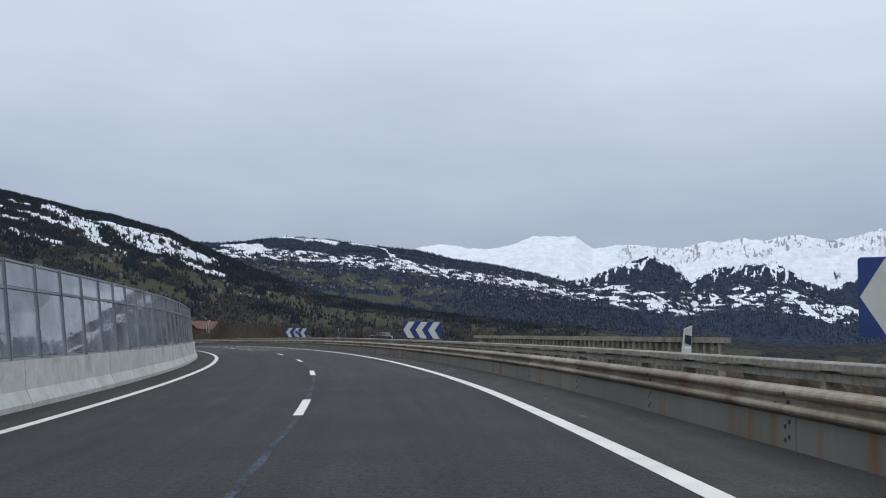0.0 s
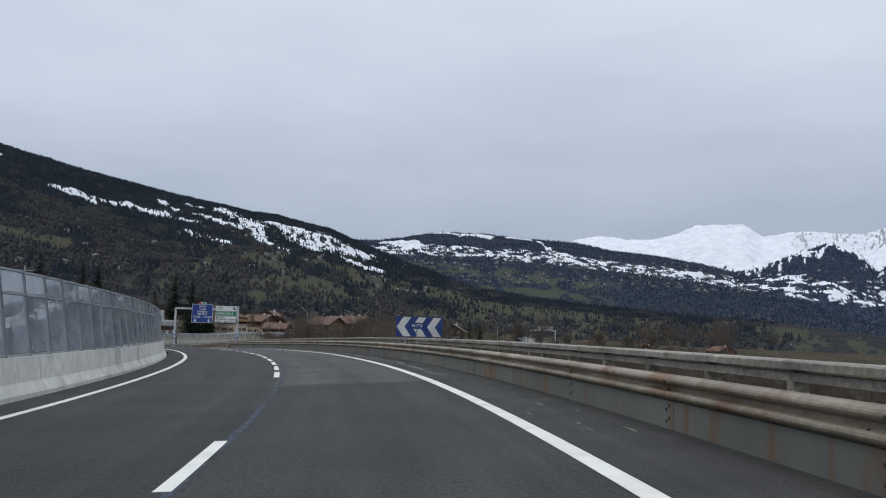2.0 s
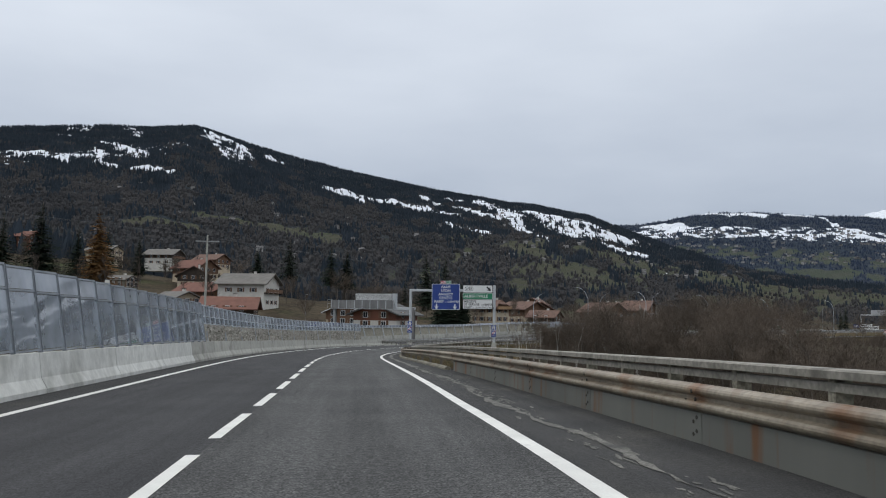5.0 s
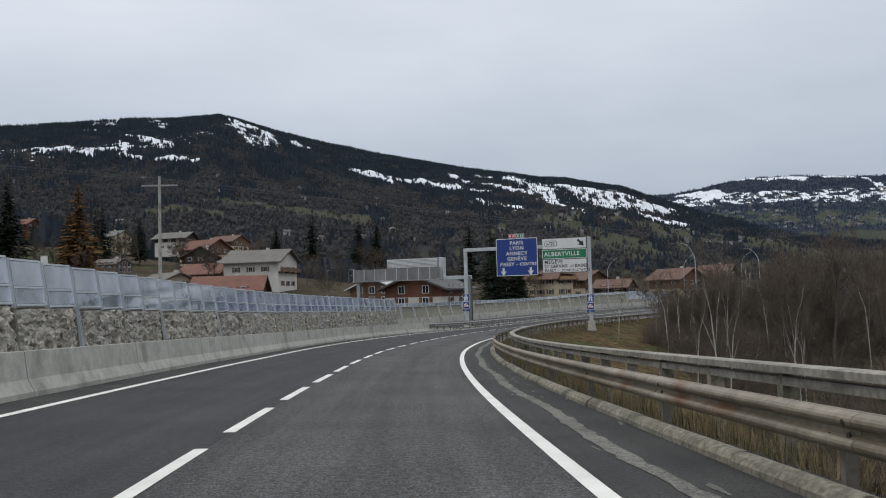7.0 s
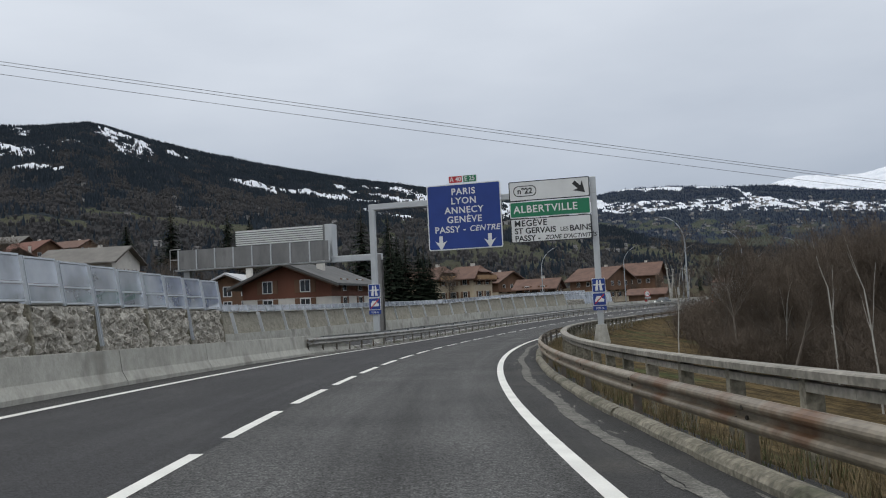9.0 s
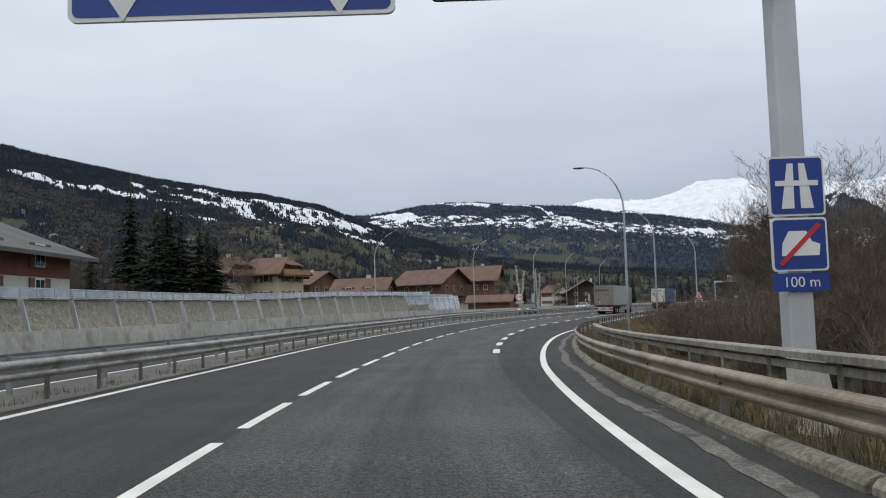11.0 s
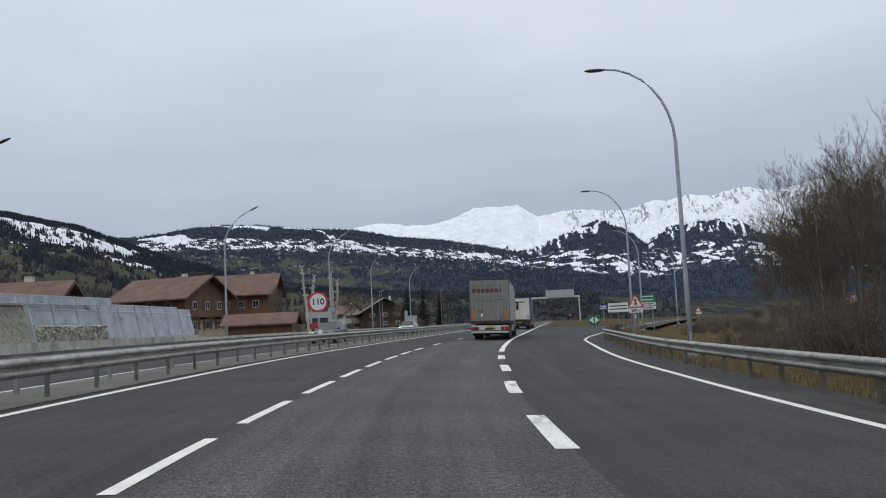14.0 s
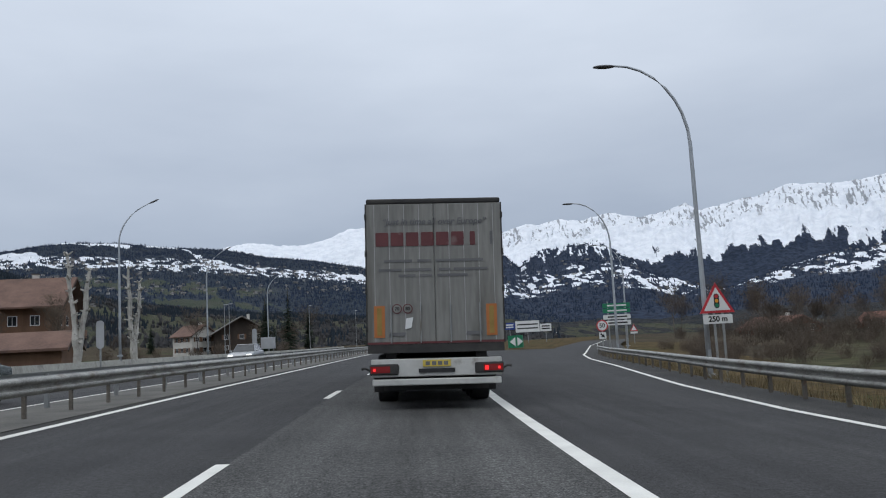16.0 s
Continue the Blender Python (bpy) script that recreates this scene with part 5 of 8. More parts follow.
for i, w in enumerate(("PARIS", "LYON", "ANNECY", "GENÈVE")):
    letters(w, 0.60, blue, pose(-2.5, -0.342, 9.38 - i * 0.62), WHITE, bold=0.012, spread=1.12)
letters("PASSY -", 0.60, blue, pose(-2.42, -0.342, 6.88), WHITE, align="RIGHT", bold=0.012, spread=1.08)
letters("CENTRE", 0.52, blue, pose(-2.2, -0.342, 6.88), WHITE, align="LEFT", bold=0.008, italic=0.25, spread=1.08)
for x in (-4.15, -0.85):
    down_arrow(blue, pose(x, -0.34, 6.02), WHITE, 0.95)
pl = part("number_plate", prism(bmesh.new(), rounded(-3.45, -2.52, 9.97, 10.45, 0.05), -0.33, -0.28), WHITE, gantry)
flat("face", rounded(-3.42, -2.55, 10.0, 10.42, 0.04), RED, pl, Matrix(), -0.332)
letters("A 40", 0.40, pl, pose(-2.98, -0.342, 10.21), WHITE, bold=0.008)
pl = part("number_plate", prism(bmesh.new(), rounded(-2.48, -1.55, 9.97, 10.45, 0.05), -0.33, -0.28), WHITE, gantry)
flat("face", rounded(-2.45, -1.58, 10.0, 10.42, 0.04), GREEN, pl, Matrix(), -0.332)
letters("E 25", 0.40, pl, pose(-2.02, -0.342, 10.21), WHITE, bold=0.008)
for i, (z0, z1, mt, fr) in enumerate(((8.43, 9.72, WHITE, BLACK), (7.33, 8.40, GREEN, WHITE), (5.72, 7.30, WHITE, BLACK))):
    b_ = part("exit_board", prism(bmesh.new(), rounded(0.55, 5.75, z0, z1, 0.08), -0.33, -0.26), fr, gantry)
    flat("face", rounded(0.61, 5.69, z0 + 0.06, z1 - 0.06, 0.06), mt, b_, Matrix(), -0.332)
    if i == 0:
        flat("badge", rounded(0.85, 2.35, 8.72, 9.42, 0.33, 8), BLACK, b_, Matrix(), -0.34)
        flat("badge", rounded(0.90, 2.30, 8.77, 9.37, 0.29, 8), WHITE, b_, Matrix(), -0.345)
        letters("n°22", 0.52, b_, pose(1.6, -0.353, 9.06), BLACK, bold=0.015)
        down_arrow(b_, pose(5.1, -0.34, 9.06), BLACK, 1.0, turn=-45)
    elif i == 1:
        letters("ALBERTVILLE", 0.66, b_, pose(0.8, -0.342, 7.86), WHITE, align="LEFT", bold=0.012, spread=1.1)
    else:
        letters("MEGÈVE", 0.55, b_, pose(0.8, -0.342, 6.95), BLACK, align="LEFT", bold=0.012, spread=1.1)
        letters("ST GERVAIS", 0.52, b_, pose(0.8, -0.342, 6.46), BLACK, align="LEFT", bold=0.012)
        letters("LES", 0.36, b_, pose(3.75, -0.342, 6.44), BLACK, align="LEFT", bold=0.006)
        letters("BAINS", 0.52, b_, pose(4.35, -0.342, 6.46), BLACK, align="LEFT", bold=0.012)
        letters("PASSY -", 0.50, b_, pose(0.8, -0.342, 5.98), BLACK, align="LEFT", bold=0.012)
        letters("ZONE D'ACTIVITÉS", 0.38, b_, pose(2.75, -0.342, 5.97), BLACK, align="LEFT", bold=0.006, italic=0.25)


def motorway_panel(at):
    """Three small blue plates on a gantry post: motorway ahead, toll sign, distance."""
    th = thing("motorway_sign", "small blue motorway plates strapped to a gantry post", "road sign", "gantry post plates", at=at)
    part("board", prism(bmesh.new(), rounded(-0.42, 0.42, 2.55, 3.45, 0.06), -0.03, 0), WHITE, th)
    flat("face", rounded(-0.39, 0.39, 2.58, 3.42, 0.05), BLUE, th, Matrix(), -0.032)
    for sx in (-1, 1):
        flat("lane", [(sx * 0.05, 2.66), (sx * 0.24, 2.66), (sx * 0.13, 3.34), (sx * 0.04, 3.34)], WHITE, th, Matrix(), -0.04)
    flat("bridge", [(-0.32, 3.0), (0.32, 3.0), (0.32, 3.08), (-0.32, 3.08)], WHITE, th, Matrix(), -0.044)
    part("board", prism(bmesh.new(), rounded(-0.42, 0.42, 1.72, 2.52, 0.06), -0.03, 0), WHITE, th)
    flat("face", rounded(-0.39, 0.39, 1.75, 2.49, 0.05), BLUE, th, Matrix(), -0.032)
    flat("car", [(-0.28, 1.95), (0.28, 1.95), (0.30, 2.12), (0.18, 2.16), (0.10, 2.32), (-0.16, 2.32), (-0.26, 2.14)], WHITE, th, Matrix(), -0.04)
    flat("bar", [(-0.33, 1.84), (-0.27, 1.80), (0.33, 2.40), (0.27, 2.44)], RED, th, Matrix(), -0.046)
    part("board", prism(bmesh.new(), rounded(-0.42, 0.42, 1.42, 1.69, 0.04), -0.03, 0), BLUE, th)
    letters("100 m", 0.22, th, pose(0, -0.036, 1.55), WHITE)
    return th


motorway_panel(stand(247.2, G_R - 0.25, 0.15) @ pose(0, -0.21, 0))
motorway_panel(stand(247.2, G_L - 0.25, 0.45) @ pose(0, -0.21, 0))

# message-sign gantry over the opposite carriageway, seen from behind
vms = thing("message_gantry", "grey steel cantilever gantry with the back of a message board", "sign gantry", at=stand(250.6, 0.7))
bm = ibeam(0.55, 0.5, -0.8, 6.25, 0.03)
part("post", bm, mat("brown_grey_steel", (0.16, 0.155, 0.15), (0.23, 0.225, 0.22), 1, 0.6, 0.3), vms, at=pose(-10.85, 0, 0))
part("arm", bevelled(boxes((-14.6, -10.55, -0.22, 0.22, 5.86, 6.32)), 0.03), STEEL_LIGHT, vms)
TRUSS = mat("dull_truss_sheet", (0.15, 0.152, 0.15), (0.25, 0.25, 0.245), 0.9, 0.6, 0.3, fine=12, stain=(0.10, 0.10, 0.098), stain_scale=0.8, stretch=(1, 1, 0.3))
part("truss_skin", boxes((-27.0, -14.4, -0.5, -0.46, 6.05, 7.5)), TRUSS, vms, "grey sheet-clad walkway truss")
for i in range(9):
    x = -26.9 + i * 1.56
    part("rib", boxes((x - 0.05, x + 0.05, -0.56, -0.5, 6.0, 7.52)), STEEL_LIGHT, vms)
part("walkway", boxes((-27.2, -14.4, -0.5, 0.6, 5.9, 6.03)), STEEL_POST, vms)
part("cage", tube(tube(tube(bmesh.new(), [(-27.7, -0.4, 6.0), (-27.7, -0.4, 7.6)], [0.03, 0.03]), [(-27.7, -0.4, 7.6), (-26.8, -0.4, 7.6)], [0.03, 0.03]), [(-27.7, -0.4, 6.8), (-26.8, -0.4, 6.8)], [0.03, 0.03]), STEEL_POST, vms)
part("left_post", ibeam(0.5, 0.5, -1, 6.0, 0.03), STEEL_POST, vms, at=pose(-26.4, 0, 0))
part("message_box", bevelled(boxes((-22.1, -14.9, -0.1, 0.75, 6.3, 8.72)), 0.03), TRUSS, vms)
part("end_cap", bevelled(boxes((-14.9, -14.3, -0.14, 0.8, 6.28, 8.74)), 0.03), STEEL_LIGHT, vms, "pale sheet-metal end cap")
for i in range(7):
    z = 7.58 + i * 0.165
    part("slat", boxes((-22.15, -15.05, -0.22, -0.10, z, z + 0.10)), WHITE, vms)
for i in range(5):
    part("rib", boxes((-21.9 + i * 1.75, -21.8 + i * 1.75, -0.2, -0.1, 6.3, 7.5)), STEEL_LIGHT, vms)


# street lamps
LAMP_POLE = mat("pale_zinc_pole", (0.32, 0.345, 0.37), (0.44, 0.465, 0.49), 1.5, 0.55, 0.3, fine=24, stain=(0.28, 0.29, 0.30), stain_scale=1.2)


def street_lamp(height=12.3, reach=3.1, arc=90):
    th = thing("street_lamp", "tall tapered galvanised street lamp with a curved arm", "street lamp", "street lamps")
    pts, rad = [(0, 0, -1.2), (0, 0, 3), (0, 0, height - 3.4)], [0.115, 0.10, 0.075]
    for k in range(1, 9):
        a = radians(arc * k / 8)
        pts.append((-reach * 0.9 * (1 - math.cos(a)) / (1 - math.cos(radians(arc))), 0, height - 3.4 + 3.3 * math.sin(a) / math.sin(radians(arc))))
        rad.append(0.066 - 0.003 * k)
    part("pole", tube(bmesh.new(), pts, rad, 10), LAMP_POLE, th, smooth=True)
    part("base_plate", boxes((-0.2, 0.2, -0.2, 0.2, -0.1, 0.03)), LAMP_POLE, th)
    part("hatch", boxes((-0.055, 0.055, -0.112, -0.09, 0.5, 0.95)), LAMP_POLE, th)
    bm = bmesh.new()
    bmesh.ops.create_uvsphere(bm, u_segments=14, v_segments=8, radius=1, matrix=Matrix.Translation((-reach * 0.9 - 0.36, 0, height - 0.12 + 0.36 * math.tan(radians((90 - arc) * 0.8)))) @ pose(0, 0, 0, 0, (90 - arc) * 0.8, 0) @ Matrix.Diagonal((0.45, 0.15, 0.075, 1)))
    part("head", bm, mat("lamp_head", (0.05, 0.05, 0.055), (0.08, 0.08, 0.085), 3, 0.4), th, "dark lamp head", smooth=True)
    return th


lamp, far_lamp = street_lamp(), street_lamp(12.3, 2.6, 56)
LAMPS = [(296.8, 8.55, 0), (328.8, 9.65, 0), (363.2, 11.1, 0), (396.5, 15.2, 0), (430, 24.0, 0), (332.1, -25.4, 205), (365.4, -24.6, 205), (397.4, -23.9, 205), (431.5, -26.2, 205), (470, -26.5, 205)]
for i, (s, d, turn) in enumerate(LAMPS):
    m = stand(s, d, -0.2 if d > 0 else float(np.interp(s, [332, 365, 399, 470], [-1.1, 0.0, 1.2, 1.4])), turn)
    if i in (0, 5):
        (lamp if i == 0 else far_lamp).matrix_basis = m
    else:
        copy_thing(lamp if i < 5 else far_lamp, m)


def round_sign(th, x, z, r, text, size, y=-0.03):
    part("disc", prism(bmesh.new(), disc(x, z, r), y, y + 0.02), RED, th)
    flat("face", disc(x, z, r * 0.80), WHITE, th, Matrix(), y - 0.002)
    letters(text, size, th, pose(x, y - 0.01, z), BLACK, bold=0.010, spread=1.02)


MAROON_PLATE = mat("small_plate_red", (0.24, 0.02, 0.03), (0.32, 0.03, 0.04), 2, 0.5)
s110 = thing("speed_sign", "round red and white 110 speed sign on a post", "road sign", at=stand(333.5, -6.95))
part("post", boxes((-0.05, 0.05, -0.03, 0.03, -0.3, 2.75)), STEEL_POST, s110)
round_sign(s110, 0, 2.28, 0.5, "110", 0.42, -0.06)
part("board", prism(bmesh.new(), rounded(-0.45, 0.55, 1.50, 1.80, 0.05), -0.05, -0.03), SIGN_BACK, s110, "grey back of a plate")
part("board", prism(bmesh.new(), rounded(-0.22, 0.20, 1.02, 1.30, 0.07), -0.07, -0.05), MAROON_PLATE, s110, "small tilted red plate", at=pose(0, 0, 0, 0, -12, 0))
flat("disc", disc(0.0, 0.82, 0.13), WHITE, s110, pose(0.05, -0.05, 0))

tri = thing("warning_sign", "triangular traffic light warning sign above a distance plate", "road sign", at=stand(362.6, 11.35))
part("post", boxes((-0.16, -0.08, 0, 0.06, -0.5, 3.0)), STEEL_POST, tri)
part("post", boxes((0.16, 0.24, 0, 0.06, -0.5, 2.2)), STEEL_POST, tri)
part("triangle", prism(bmesh.new(), [(-0.66, 2.12), (0.66, 2.12), (0.0, 3.26)], -0.03, 0), RED, tri)
flat("face", [(-0.50, 2.21), (0.50, 2.21), (0.0, 3.08)], WHITE, tri, Matrix(), -0.032)
flat("lights", rounded(-0.10, 0.10, 2.30, 2.84, 0.09), BLACK, tri, Matrix(), -0.04)
for z, mt in ((2.74, RED), (2.57, AMBER), (2.40, GREEN)):
    flat("lens", disc(0, z, 0.07, 16), mt, tri, Matrix(), -0.047)
part("board", prism(bmesh.new(), rounded(-0.55, 0.55, 1.72, 2.06, 0.04), -0.03, 0), WHITE, tri)
letters("250 m", 0.28, tri, pose(0, -0.036, 1.89), BLACK, bold=0.01)

s50 = thing("speed_sign", "round 50 speed sign with an arrow plate on a post", "road sign", at=stand(397.6, 14.3))
part("post", boxes((-0.04, 0.04, 0, 0.06, -0.5, 2.7)), STEEL_POST, s50)
round_sign(s50, 0, 2.2, 0.46, "50", 0.46)
part("board", prism(bmesh.new(), rounded(-0.28, 0.28, 1.15, 1.68, 0.04), -0.03, 0), WHITE, s50)
down_arrow(s50, pose(0, -0.04, 1.41), BLACK, 0.45, turn=-45)
gs = thing("direction_sign", "stacked green and white direction plates on two posts", "road sign", at=stand(400.5, 16.2))
for x in (-0.7, 0.7):
    part("post", boxes((x - 0.05, x + 0.05, 0, 0.08, -0.6, 4.2)), STEEL_POST, gs)
for z, mt, bar in ((3.85, GREEN, WHITE), (3.42, GREEN, WHITE), (2.90, WHITE, BLACK), (2.4, WHITE, BLACK)):
    b_ = part("board", prism(bmesh.new(), rounded(-1.15, 1.15, z - 0.19, z + 0.19, 0.05), -0.03, 0), mt, gs)
    flat("text_bar", [(-0.75, z - 0.06), (0.85, z - 0.06), (0.85, z + 0.06), (-0.75, z + 0.06)], bar, b_, Matrix(), -0.033)
dv = thing("divergence_marker", "green and white arrow marker at the exit nose", "road sign", at=stand(432.7, 10.9))
bm = bmesh.new()
bmesh.ops.create_cone(bm, cap_ends=True, segments=20, radius1=0.95, radius2=0.95, depth=1.5, matrix=pose(0, 0, 0.85))
part("drum", bm, GREEN, dv, smooth=False)
for sx in (-1, 1):
    flat("arrow", [(sx * 0.12, 0.3), (sx * 0.12, 1.4), (sx * 0.8, 0.85)], WHITE, dv, pose(0, -0.97, 0))
dd = thing("direction_sign", "blue and white direction boards beyond the island", "road sign", at=stand(486, 17.6))
for x0, x1, z0, z1, mt in ((-3.2, -1.2, 2.6, 3.9, BLUE), (-1.1, 3.4, 2.0, 4.1, WHITE), (3.5, 5.6, 2.0, 3.4, WHITE)):
    b_ = part("board", prism(bmesh.new(), rounded(x0, x1, z0, z1, 0.06), -0.05, 0), mt, dd)
    for q in range(2):
        zz = z0 + (z1 - z0) * (0.34 + 0.34 * q)
        flat("text_bar", [(x0 + 0.3, zz - 0.12), (x1 - 0.3, zz - 0.12), (x1 - 0.3, zz + 0.12), (x0 + 0.3, zz + 0.12)], BLACK if mt is WHITE else WHITE, b_, Matrix(), -0.053)
    part("post", boxes(((x0 + x1) / 2 - 0.06, (x0 + x1) / 2 + 0.06, 0, 0.08, -1, z1 - 0.1)), STEEL_POST, dd)
w2 = thing("warning_sign", "small triangular warning sign on a thin post", "road sign", at=stand(459, 32))
part("post", boxes((-0.04, 0.04, 0, 0.05, -1, 2.4)), STEEL_POST, w2)
part("triangle", prism(bmesh.new(), [(-0.6, 1.3), (0.6, 1.3), (0, 2.35)], -0.02, 0), RED, w2)
flat("face", [(-0.42, 1.4), (0.42, 1.4), (0, 2.14)], WHITE, w2, Matrix(), -0.022)
part("board", prism(bmesh.new(), rounded(-0.55, 0.55, 0.9, 1.2, 0.03), -0.02, 0), WHITE, w2)
ga = thing("sign_gantry", "distant white sign gantry across the road ahead", "sign gantry", at=stand(560, 6))
part("post", boxes((-9.2, -8.8, -0.2, 0.2, -0.5, 8)), STEEL_LIGHT, ga)
part("post", boxes((5.8, 6.2, -0.2, 0.2, -0.5, 8)), STEEL_LIGHT, ga)
part("beam", boxes((-9.2, 6.2, -0.25, 0.25, 7.6, 8.2)), STEEL_LIGHT, ga)
part("board", boxes((-4.5, 4.5, -0.45, -0.27, 7.8, 10.2)), SIGN_BACK, ga)
for s, d in ((470, -6.6), (640, 10)):
    ne = thing("no_entry_sign", "red round no entry sign on a short post", "road sign", "no entry signs", at=stand(s, d))
    part("post", boxes((-0.04, 0.04, 0, 0.06, -0.3, 2.6)), STEEL_POST, ne)
    part("disc", prism(bmesh.new(), disc(0, 2.2, 0.5), -0.03, -0.01), RED, ne)
    flat("bar", [(-0.36, 2.12), (0.36, 2.12), (0.36, 2.28), (-0.36, 2.28)], WHITE, ne, Matrix(), -0.032)

# ================= vehicles =================
PAINT_WHITE = mat("dusty_white_panel", (0.165, 0.163, 0.15), (0.245, 0.243, 0.225), 0.7, 0.55, fine=6, fine_mix=0.6, stain=(0.125, 0.12, 0.105), stain_scale=1.3, stain_at=0.53, stretch=(1.6, 1, 0.25), space="Object", speckle=(7, 0.10))
PANEL_BEIGE = mat("cream_panel", (0.50, 0.49, 0.44), (0.60, 0.59, 0.54), 1.0, 0.5, fine=6, space="Object")
TARP = mat("grey_tarpaulin", (0.30, 0.30, 0.295), (0.40, 0.40, 0.39), 0.8, 0.6, fine=8, bump=0.1, space="Object")
TARP_BLUE = mat("blue_tarpaulin", (0.02, 0.045, 0.13), (0.03, 0.06, 0.17), 0.8, 0.55, fine=8, space="Object")
CHASSIS = mat("dirty_chassis", (0.02, 0.02, 0.021), (0.05, 0.047, 0.043), 2.5, 0.8, fine=12, space="Object")
BUMPER = mat("scuffed_white_bumper", (0.42, 0.42, 0.40), (0.58, 0.58, 0.55), 1.5, 0.5, fine=12, stain=(0.25, 0.23, 0.2), stain_scale=3, space="Object")
MAROON = mat("faded_maroon_print", (0.085, 0.022, 0.025), (0.135, 0.036, 0.037), 3, 0.6, space="Object", stain=(0.16, 0.10, 0.095), stain_scale=4)
PRINT = mat("faded_grey_print", (0.105, 0.105, 0.11), (0.15, 0.15, 0.15), 3, 0.6, space="Object")
ORANGE = mat("orange_marker", (0.38, 0.125, 0.03), (0.46, 0.165, 0.045), 3, 0.5, space="Object", stain=(0.26, 0.12, 0.04), stain_scale=3)
MARKER_YELLOW = mat("dull_yellow_reflector", (0.24, 0.155, 0.035), (0.32, 0.21, 0.05), 6, 0.5, space="Object")
YELLOW = mat("yellow_plate", (0.55, 0.42, 0.06), (0.62, 0.48, 0.09), 3, 0.5)
LAMP_RED = glow("lit_tail_lamp", (0.75, 0.02, 0.02), 1.3)
LENS_RED = mat("red_lens", (0.20, 0.012, 0.012), (0.28, 0.02, 0.02), 4, 0.25)
DARK_GLASS = mat("dark_glazing", (0.02, 0.024, 0.028), (0.035, 0.04, 0.045), 2, 0.08)
CHROME = mat("mirror_metal", (0.5, 0.5, 0.5), (0.6, 0.6, 0.6), 3, 0.25, 0.9)


def wheel(parent, x, y, r, w, name="wheel"):
    bm = bmesh.new()
    bmesh.ops.create_cone(bm, cap_ends=True, segments=24, radius1=r, radius2=r, depth=w, matrix=pose(0, 0, 0, 0, 90, 0))
    bevelled(bm, 0.03, 1)
    t = part(name, bm, RUBBER, parent, at=pose(x, y, r))
    bm = bmesh.new()
    bmesh.ops.create_cone(bm, cap_ends=True, segments=20, radius1=r * 0.58, radius2=r * 0.5, depth=w + 0.012, matrix=pose(0, 0, 0, 0, 90, 0))
    part("rim", bm, STEEL_POST, t, "grey steel rim")
    return t


